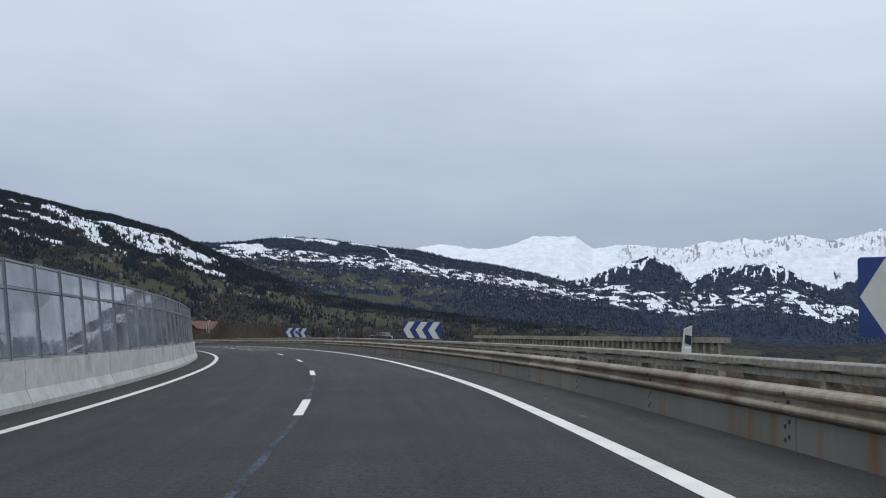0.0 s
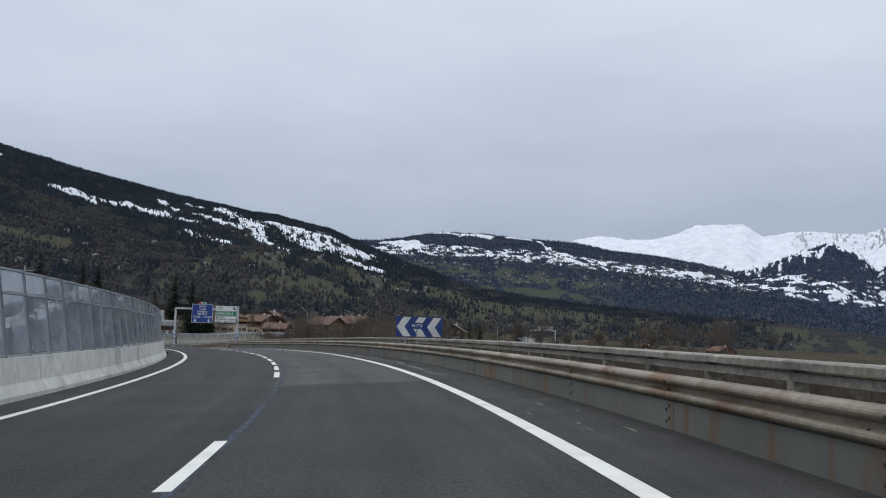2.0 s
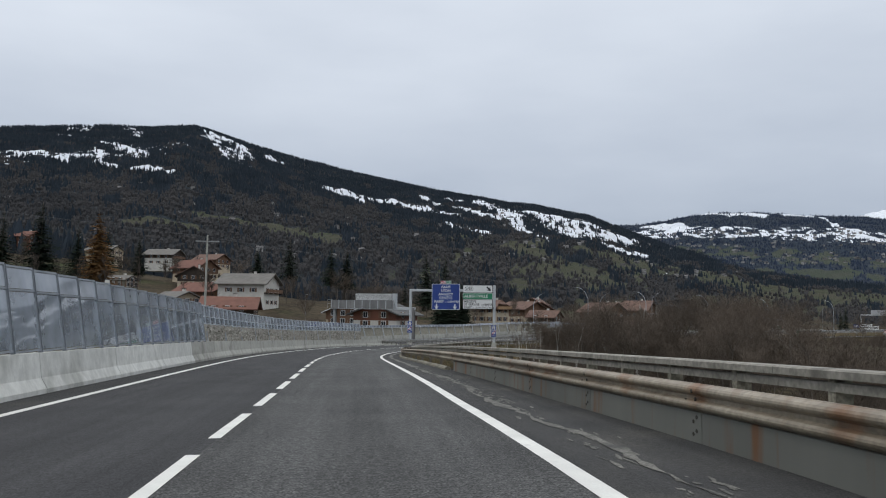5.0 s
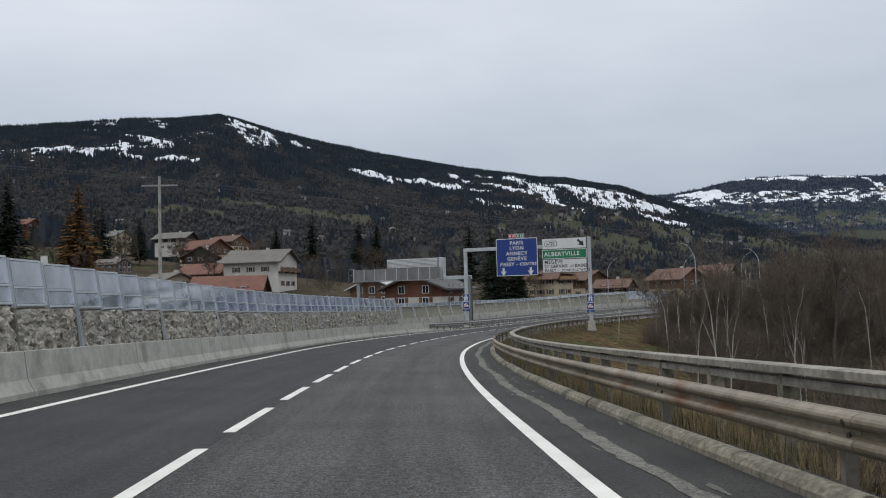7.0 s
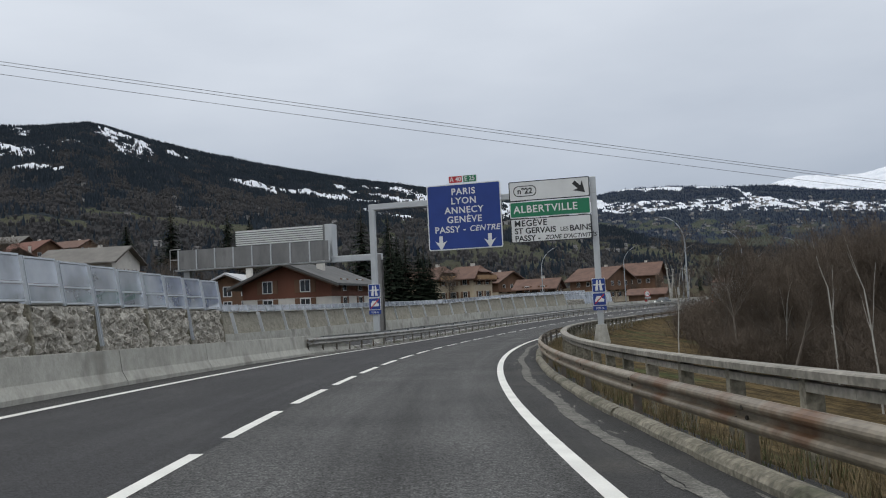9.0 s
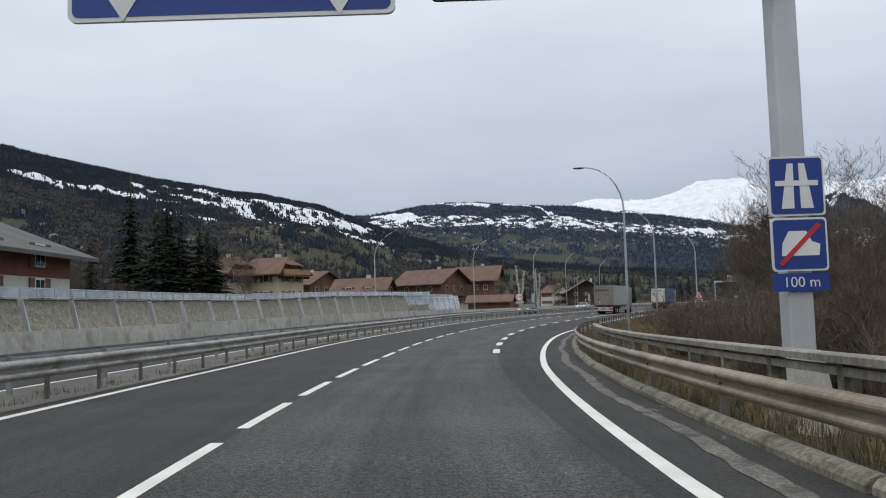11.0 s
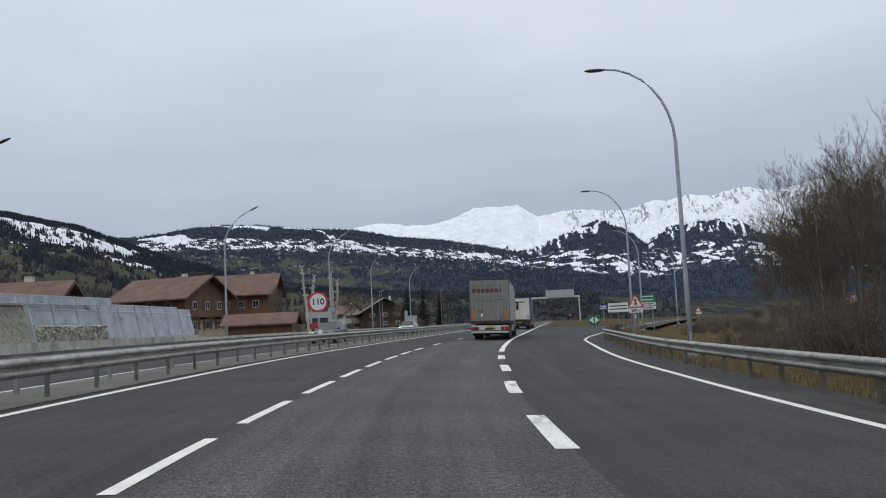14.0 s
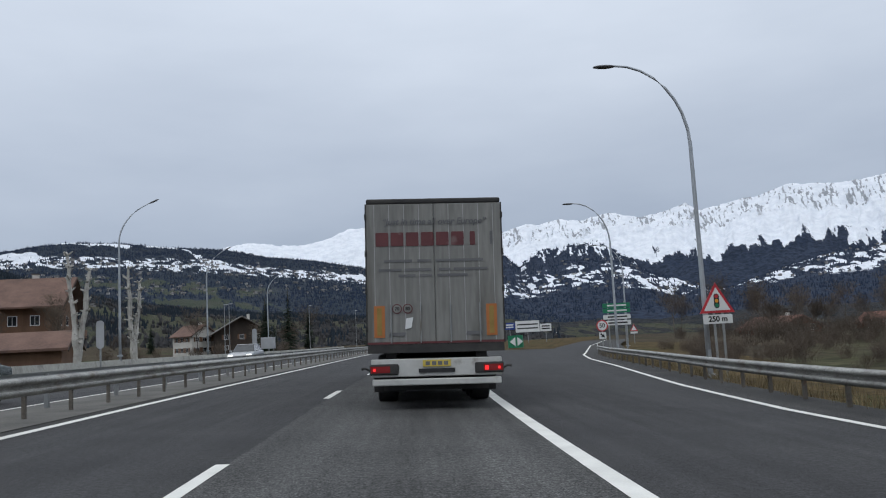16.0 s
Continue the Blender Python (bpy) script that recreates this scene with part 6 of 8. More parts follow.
def lorry(at, label, rear, side, cab_mat, door_seam, detail):
    """An articulated lorry seen from behind: local y runs forward from its rear doors."""
    th = thing("lorry", label, "lorry", "lorries", at=at)
    W, L0, H0, H1 = 1.275, 13.6, 1.22, 3.97
    part("trailer_body", bevelled(boxes((-W + 0.02, W - 0.02, 0.06, L0, H0, H1 - 0.08)), 0.02, 1), side, th, "fabric-sided trailer body")
    part("roof", bevelled(boxes((-W, W, 0.0, L0 + 0.02, H1 - 0.10, H1)), 0.03), CHASSIS if detail else TARP_BLUE, th, "black roof edging")
    doors = []
    for x0, x1 in ((-W, -0.006), (0.006, W)):
        doors.append(part("rear_door", bevelled(boxes((x0, x1, 0.0, 0.055, H0 + 0.04, H1 - 0.105)), 0.008, 1), rear, th))
    n = 9 if detail else 0
    for i in range(n):
        x = -W + 0.15 + i * (2 * W - 0.3) / 8
        if abs(x) > 0.05:
            part("seam", boxes((x - 0.006, x + 0.006, -0.006, 0.002, H0 + 0.05, H1 - 0.12)), TARP, doors[0 if x < 0 else 1])
    for sx in (-1, 1):
        d_ = doors[0 if sx < 0 else 1]
        for k in range(2):
            x = sx * (0.28 + 0.55 * k)
            if detail:
                part("lock_bar", tube(bmesh.new(), [(x, -0.025, H0 + 0.02), (x, -0.025, H0 + 0.75)], [0.013, 0.013], 6), STEEL_POST, d_)
        flat("marker", [(sx * 1.05 - 0.10, H0 + 0.13), (sx * 1.05 + 0.10, H0 + 0.13), (sx * 1.05 + 0.10, H0 + (0.72 if detail else 0.5)), (sx * 1.05 - 0.10, H0 + (0.72 if detail else 0.5))], ORANGE, d_, Matrix(), -0.006)
        if detail:
            flat("stripe", [(sx * 1.05 - 0.045, H0 + 0.17), (sx * 1.05 + 0.045, H0 + 0.17), (sx * 1.05 + 0.045, H0 + 0.68), (sx * 1.05 - 0.045, H0 + 0.68)], MARKER_YELLOW, d_, Matrix(), -0.012)
        for k in range(4):
            part("hinge", bevelled(boxes((sx * (W + 0.015) - 0.02, sx * (W + 0.015) + 0.02, -0.03, 0.06, H0 + 0.25 + k * 0.7, H0 + 0.36 + k * 0.7)), 0.006, 1), CHASSIS, d_)
        part("corner_post", boxes((sx * (W + 0.012) - 0.012, sx * (W + 0.012) + 0.012, 0.0, 0.09, H0, H1 - 0.1)), CHASSIS, th)
    part("red_strip", boxes((-W, W, -0.004, 0.05, H0 + 0.005, H0 + 0.045)), MAROON if detail else RED, th)
    part("sill", boxes((-W, W, 0.0, L0, H0 - 0.16, H0 + 0.0)), CHASSIS, th)
    part("chassis", boxes((-0.95, -0.75, 0.15, L0 - 0.4, 0.72, 1.06), (0.75, 0.95, 0.15, L0 - 0.4, 0.72, 1.06), (-0.75, 0.75, 1.5, 1.6, 0.75, 1.0), (-0.75, 0.75, 6, 6.1, 0.75, 1.0)), CHASSIS, th)
    lb = part("lamp_bar", bevelled(boxes((-1.22, 1.22, 0.02, 0.12, 0.62, 0.95)), 0.015, 1), BUMPER if detail else CHASSIS, th, "dirty white lamp panel")
    for sx in (-1, 1):
        cl = part("tail_lamp", bevelled(boxes((sx * 0.98 - 0.27, sx * 0.98 + 0.27, -0.03, 0.02, 0.66, 0.86)), 0.02, 1), CHASSIS, lb, "black-cased tail lamp cluster")
        part("lens", boxes((sx * 1.05 - 0.18, sx * 1.05 + 0.18, -0.036, -0.031, 0.70, 0.82)), LENS_RED, cl)
        part("lit_lens", boxes((sx * 1.16 - 0.022, sx * 1.16 + 0.022, -0.042, -0.037, 0.73, 0.78)), LAMP_RED, cl)
        part("lit_lens", boxes((sx * 0.93 - 0.032, sx * 0.93 + 0.032, -0.042, -0.037, 0.715, 0.795)), LAMP_RED if sx > 0 else LENS_RED, cl)
        part("side_marker", tube(bmesh.new(), [(sx * 1.2, 0.06, 0.72), (sx * 1.33, 0.03, 0.79), (sx * 1.40, 0.03, 0.78)], [0.02, 0.02, 0.03], 6), CHASSIS, th)
        part("mud_flap", boxes((sx * 0.9 - 0.32, sx * 0.9 + 0.32, 1.25, 1.27, 0.28, 0.8)), RUBBER, th)
    part("plate", boxes((-0.26, 0.26, -0.012, 0.015, 0.80, 0.92)), YELLOW, lb, "yellow plate with dark bars")
    for x in (-0.17, -0.05, 0.06, 0.17):
        part("plate_bar", boxes((x - 0.04, x + 0.04, -0.016, -0.0125, 0.825, 0.895)), PRINT, lb)
    part("maker_bar", boxes((-0.34, 0.34, -0.008, 0.015, 0.69, 0.765)), BLACK, lb, "black maker lettering shown as a bar")
    part("underrun_bar", bevelled(boxes((-1.2, 1.2, 0.0, 0.12, 0.46, 0.58)), 0.02), BUMPER if detail else CHASSIS, th, "scuffed white underrun bar")
    # Added dark block standing in for the shade beneath the trailer's rear.
    part("inner_dark", boxes((-1.0, 1.0, 0.4, 1.4, 0.35, 0.95)), CHASSIS, th)
    for y in (2.6, 3.9, 5.2):
        for x in (-0.98, 0.98):
            wheel(th, x, y, 0.5, 0.4)
    for sx in (-1, 1):
        part("side_guard", boxes((sx * 1.2 - 0.02, sx * 1.2 + 0.02, 6.1, 11.5, 0.5, 0.95)), STEEL_POST, th)
    cab = part("cab", bevelled(boxes((-1.24, 1.24, 14.2, 16.3, 0.6, 3.7)), 0.12), cab_mat, th, "tractor cab")
    part("windscreen", boxes((-1.1, 1.1, 16.29, 16.33, 1.9, 2.8)), DARK_GLASS, cab)
    part("tractor_frame", boxes((-0.5, 0.5, 12.2, 14.3, 0.7, 1.0)), CHASSIS, th)
    for y, xs in ((12.6, (-0.95, 0.95)), (15.5, (-1.05, 1.05))):
        for x in xs:
            wheel(th, x, y, 0.5, 0.42)
    for sx in (-1, 1):
        part("mirror", bevelled(boxes((sx * 1.42 - 0.1, sx * 1.42 + 0.1, 15.95, 16.1, 2.1, 2.75)), 0.04), BLACK, cab)
        part("mirror_arm", tube(bmesh.new(), [(sx * 1.2, 16.0, 2.75), (sx * 1.42, 16.02, 2.78)], [0.025, 0.025], 6), BLACK, cab)
    return th, doors


truck, doors = lorry(stand(347.4, 0.58, 0.0) @ pose(0, 0, 0, 0, 1.6, 0.4), "dusty white curtain-sided lorry with faded maroon lettering", PAINT_WHITE, TARP, PAINT_WHITE, True, True)
letters("“Just in time all over Europe”", 0.165, truck, pose(0.0, -0.014, 3.52), PRINT, italic=0.22, bold=0.004, name="slogan")
for i in range(7):
    x = -0.98 + i * 0.285
    w_ = 0.12 if i < 6 else 0.05
    flat("name_block", rounded(x - w_, x + w_, 3.06, 3.32, 0.02), MAROON, doors[0] if x < -0.05 else doors[1], Matrix(), -0.008, 0.003)
flat("name_block", rounded(1.06, 1.11, 3.07, 3.32, 0.01), PRINT, doors[1], Matrix(), -0.008, 0.003)
for x0, x1, z in ((-0.95, -0.42, 2.78), (-0.32, -0.06, 2.78), (0.02, 0.92, 2.78), (-1.05, -0.62, 2.61), (-0.56, -0.06, 2.61), (0.08, 0.30, 2.61), (0.36, 1.0, 2.61), (-0.68, -0.36, 2.50), (-0.28, -0.05, 2.50), (0.05, 0.62, 2.50)):
    flat("text_bar", [(x0, z - 0.024), (x1, z - 0.024), (x1, z + 0.024), (x0, z + 0.024)], PRINT, doors[0] if x1 <= 0 else doors[1], Matrix(), -0.008, 0.002)
for x, tx in ((-0.72, "70"), (-0.52, "80")):
    flat("speed_disc", disc(x, 1.88, 0.092, 20), MAROON, doors[0], Matrix(), -0.010, 0.003)
    flat("speed_disc", disc(x, 1.88, 0.074, 20), PAINT_WHITE, doors[0], Matrix(), -0.014, 0.003)
    letters(tx, 0.085, doors[0], pose(x, -0.019, 1.88), BLACK, bold=0.003)
flat("sticker", [(-0.58, 1.50), (-0.46, 1.52), (-0.42, 1.72), (-0.55, 1.70)], WHITE, doors[0], Matrix(), -0.012)
for x in (-0.72, 0.72):
    flat("logo_bar", [(x - 0.16, 1.37), (x + 0.14, 1.37), (x + 0.16, 1.44), (x - 0.14, 1.44)], PRINT, doors[0 if x < 0 else 1], Matrix(), -0.010)
for k in range(4):
    flat("name_block", rounded(2.5 + k * 0.75, 3.05 + k * 0.75, 2.55, 3.2, 0.03), MAROON, truck, pose(-1.262, 0, 0, 0, 0, -90) @ pose(-12, 0, 0), -0.004, 0.003)

truck2, doors2 = lorry(stand(398, 0.25, 0.0) @ pose(0, 0, 0, 0, 1.2, 0), "cream-backed blue curtain-sided lorry further along the lane", PANEL_BEIGE, TARP_BLUE, PAINT_WHITE, True, False)
flat("name_block", rounded(-0.95, 0.65, 3.35, 3.48, 0.02), BLACK, doors2[0], Matrix(), -0.010)
for k in range(3):
    pts = []
    r0, a0 = 0.16 + 0.09 * k, 40 * k
    for i in range(13):
        a = radians(a0 + i * 22)
        pts.append((-0.5 + (r0 + 0.035) * math.cos(a), 2.72 + (r0 + 0.035) * math.sin(a)))
    for i in range(12, -1, -1):
        a = radians(a0 + i * 22)
        pts.append((-0.5 + (r0 - 0.03) * math.cos(a), 2.72 + (r0 - 0.03) * math.sin(a)))
    flat("swirl", pts, ORANGE, doors2[0], Matrix(), -0.010 - 0.003 * k, 0.002)


def car(at, label, paint, facing_camera=True):
    """A hatchback; local y is its travel direction."""
    th = thing("car", label, "car", at=at)
    bm = bmesh.new()
    prof = [(-2.1, 0.32), (2.1, 0.32), (2.15, 0.62), (1.95, 0.80), (1.05, 0.92), (-1.7, 0.98), (-2.1, 0.92), (-2.15, 0.6)]
    a = [bm.verts.new((-0.86, y, z)) for y, z in prof]
    b = [bm.verts.new((0.86, y, z)) for y, z in prof]
    bm.faces.new(a)
    bm.faces.new(b[::-1])
    for i in range(len(prof)):
        bm.faces.new((a[i], b[i], b[(i + 1) % len(prof)], a[(i + 1) % len(prof)]))
    bmesh.ops.recalc_face_normals(bm, faces=list(bm.faces))
    body = part("body", bevelled(bm, 0.06), paint, th, smooth=True)
    bm = bmesh.new()
    low = [bm.verts.new(v) for v in ((-0.80, -1.75, 0.93), (0.80, -1.75, 0.93), (0.80, 1.05, 0.90), (-0.80, 1.05, 0.90))]
    up = [bm.verts.new(v) for v in ((-0.62, -1.35, 1.42), (0.62, -1.35, 1.42), (0.62, 0.25, 1.44), (-0.62, 0.25, 1.44))]
    for i in range(4):
        bm.faces.new((low[i], low[(i + 1) % 4], up[(i + 1) % 4], up[i]))
    bm.faces.new(up)
    bm.faces.new(low[::-1])
    bmesh.ops.recalc_face_normals(bm, faces=list(bm.faces))
    part("glazing", bevelled(bm, 0.03, 1), DARK_GLASS, th, smooth=False)
    part("roof", bevelled(boxes((-0.60, 0.60, -1.36, 0.24, 1.425, 1.47)), 0.02), paint, th)
    for sx in (-1, 1):
        part("headlight", bevelled(boxes((sx * 0.66 - 0.17, sx * 0.66 + 0.17, 2.02, 2.13, 0.62, 0.76)), 0.02, 1), glow("headlamp", (0.9, 0.9, 0.85), 1.2), body)
        part("mirror", bevelled(boxes((sx * 0.93 - 0.08, sx * 0.93 + 0.08, 0.72, 0.86, 0.92, 1.05)), 0.02, 1), paint, body)
    part("grille", boxes((-0.45, 0.45, 2.11, 2.16, 0.42, 0.58)), BLACK, body)
    for y in (-1.35, 1.35):
        for x in (-0.76, 0.76):
            wheel(th, x, y, 0.32, 0.2)
    return th


GREENISH = mat("dark_green_car_paint", (0.02, 0.03, 0.026), (0.03, 0.04, 0.035), 2, 0.25, 0.3)
SILVER = mat("silver_car_paint", (0.38, 0.39, 0.40), (0.46, 0.47, 0.48), 2, 0.3, 0.5)
car(stand(352, -11.3, -0.01, 180), "dark green hatchback on the opposite carriageway", GREENISH)
car(stand(392, -12.8, -0.01, 180), "silver car on the opposite carriageway", SILVER)


# ================= houses =================
ROOF_BROWN = mat("brown_tiles", (0.095, 0.055, 0.042), (0.165, 0.098, 0.074), 0.6, 0.9, fine=5, fine_mix=0.5, stain=(0.06, 0.04, 0.033), stain_scale=0.4)
ROOF_RED = mat("red_tiles", (0.12, 0.055, 0.040), (0.185, 0.085, 0.062), 0.6, 0.9, fine=5, fine_mix=0.5)
ROOF_GREY = mat("grey_roofing", (0.11, 0.105, 0.095), (0.17, 0.16, 0.145), 0.6, 0.85, fine=5)
ROOF_SLATE = mat("dark_slate_roof", (0.055, 0.056, 0.056), (0.10, 0.10, 0.098), 0.6, 0.8, fine=5)
ROOF_PALE = mat("pale_sheet_roof", (0.42, 0.43, 0.44), (0.52, 0.53, 0.54), 0.6, 0.6, fine=4)
RENDER_WHITE = mat("white_render", (0.50, 0.48, 0.44), (0.62, 0.60, 0.55), 0.6, 0.9, fine=4, stain=(0.42, 0.40, 0.35), stain_scale=0.5)
RENDER_CREAM = mat("cream_render", (0.42, 0.35, 0.25), (0.52, 0.44, 0.33), 0.6, 0.9, fine=4)
WOOD_BROWN = mat("brown_boards", (0.105, 0.056, 0.031), (0.175, 0.096, 0.056), 0.8, 0.8, fine=8, stretch=(1, 1, 0.3))
WOOD_HONEY = mat("honey_boards", (0.26, 0.155, 0.08), (0.36, 0.23, 0.125), 0.8, 0.8, fine=8, stretch=(1, 1, 0.3))
WOOD_RED = mat("red_brown_boards", (0.11, 0.040, 0.022), (0.17, 0.065, 0.038), 0.8, 0.8, fine=8, stretch=(1, 1, 0.3))
WOOD_DARK = mat("dark_boards", (0.030, 0.022, 0.016), (0.055, 0.040, 0.030), 0.8, 0.85, fine=8, stretch=(1, 1, 0.3))


def chalet(at, label, w, l, wall_h, roof_h, lower, upper, roofing, eave=1.1, split=0.5, balcony=True, windows=3, chimney=True, storeys=2, hip=0.0, rail=None):
    """A gabled house: ridge along y, gable ends at -l/2 and l/2; lower walls rendered, upper walls boarded."""
    th = thing("house", label, "house", at=at)
    zs = wall_h * split
    part("wall", boxes((-w / 2, w / 2, -l / 2, l / 2, -3, zs)), lower, th)
    bm = bmesh.new()
    prism(bm, [(-w / 2 - 0.03, zs), (w / 2 + 0.03, zs), (w / 2 + 0.03, wall_h), (0, wall_h + roof_h - 0.15), (-w / 2 - 0.03, wall_h)], -l / 2 - 0.03, l / 2 + 0.03)
    bmesh.ops.recalc_face_normals(bm, faces=list(bm.faces))
    part("upper_wall", bm, upper, th)
    sl = roof_h / (w / 2)
    for sx in (-1, 1):
        bm = bmesh.new()
        prism(bm, [(0, wall_h + roof_h), (sx * (w / 2 + eave), wall_h - sl * eave), (sx * (w / 2 + eave), wall_h - sl * eave + 0.22), (0, wall_h + roof_h + 0.24)], -l / 2 - eave, l / 2 + eave)
        for v in bm.verts:
            if abs(v.co.x) < 0.01:
                v.co.y -= math.copysign(hip, v.co.y)
        bmesh.ops.recalc_face_normals(bm, faces=list(bm.faces))
        part("roof_slope", bm, roofing, th)
    for ys in (-1, 1):
        if hip:
            bm = bmesh.new()
            ye, k = ys * (l / 2 + eave), 0.42
            xk, zk = (w / 2 + eave) * k, wall_h + roof_h - sl * (w / 2 + eave) * k
            top_, a_, b_ = [bm.verts.new(q) for q in ((0, ye - ys * hip, wall_h + roof_h + 0.26), (-xk, ye - ys * hip * (1 - k), zk + 0.24), (xk, ye - ys * hip * (1 - k), zk + 0.24))]
            c_, d_, e_ = [bm.verts.new(q) for q in ((-xk * 1.04, ye + ys * 0.05, zk - 0.05), (xk * 1.04, ye + ys * 0.05, zk - 0.05), (0, ye - ys * hip, wall_h + roof_h - 0.1))]
            for f in ((top_, a_, b_), (a_, c_, d_, b_), (top_, e_, a_), (top_, b_, e_), (a_, e_, c_), (b_, d_, e_), (c_, e_, d_)):
                bm.faces.new(f)
            bmesh.ops.recalc_face_normals(bm, faces=list(bm.faces))
            part("hip", bm, roofing, th, "small hipped roof end")
            continue
        for sx in (-1, 1):
            bm = bmesh.new()
            prism(bm, [(0, wall_h + roof_h - 0.14), (sx * (w / 2 + eave), wall_h - sl * eave - 0.14), (sx * (w / 2 + eave), wall_h - sl * eave - 0.004), (0, wall_h + roof_h - 0.004)], ys * (l / 2 + eave) - 0.06, ys * (l / 2 + eave))
            bmesh.ops.recalc_face_normals(bm, faces=list(bm.faces))
            part("bargeboard", bm, WOOD_DARK, th)
    if chimney:
        ch = part("chimney", boxes((w * 0.14, w * 0.14 + 0.7, -l * 0.1, -l * 0.1 + 0.7, wall_h + roof_h * 0.4, wall_h + roof_h + 0.9)), RENDER_WHITE, th)
        part("cap", boxes((w * 0.14 - 0.1, w * 0.14 + 0.8, -l * 0.1 - 0.1, -l * 0.1 + 0.8, wall_h + roof_h + 0.9, wall_h + roof_h + 1.0)), WOOD_DARK, ch)
    def window(m):
        wn_ = part("window", boxes((-0.55, 0.55, -0.05, 0.03, 0, 1.25)), WHITE, th, at=m)
        part("pane", boxes((-0.46, -0.03, -0.06, -0.052, 0.08, 1.17), (0.03, 0.46, -0.06, -0.052, 0.08, 1.17)), DARK_GLASS, wn_)
        for sx in (-1, 1):
            part("shutter", boxes((sx * 0.85 - 0.26, sx * 0.85 + 0.26, -0.07, 0.0, -0.02, 1.27)), WOOD_BROWN, wn_)
    for st in range(storeys):
        z = 0.9 + st * (wall_h / storeys)
        for i in range(windows):
            f = (i + 0.5) / windows - 0.5
            window(pose(f * w * 0.85, -l / 2 - 0.03, z))
            window(pose(-w / 2 - 0.03, f * l * 0.8, z, 0, 0, -90))
            window(pose(w / 2 + 0.03, f * l * 0.8, z, 0, 0, 90))
    if balcony:
        bz = zs + 0.1
        bal = part("balcony", boxes((-w / 2 - 0.2, w / 2 + 0.2, -l / 2 - 1.2, -l / 2 - 0.04, bz - 0.15, bz)), WOOD_BROWN, th)
        part("railing", boxes((-w / 2 - 0.2, w / 2 + 0.2, -l / 2 - 1.2, -l / 2 - 1.14, bz + 0.1, bz + 0.95)), rail or WOOD_BROWN, bal)
        for i in range(4):
            x = -w / 2 + (i + 0.0) * w / 3
            part("bracket", boxes((x - 0.07, x + 0.07, -l / 2 - 1.15, -l / 2 - 0.04, bz - 0.45, bz - 0.15)), WOOD_DARK, bal)
    return th


def on_land(s, d, turn, lift=0.0):
    p = road(s, d)
    z = float(land_height(np.array([p.x]), np.array([p.y]))[0])
    return Matrix.Translation((p.x, p.y, z + lift)) @ pose(0, 0, 0, 0, 0, math.degrees(at_station(HEAD, s)) + turn)


def at_height(s, d, h, turn):
    return stand(s, d, h, turn)


def at_world(x, y, z, turn):
    return Matrix.Translation((x, y, z)) @ pose(0, 0, 0, 0, 0, turn)


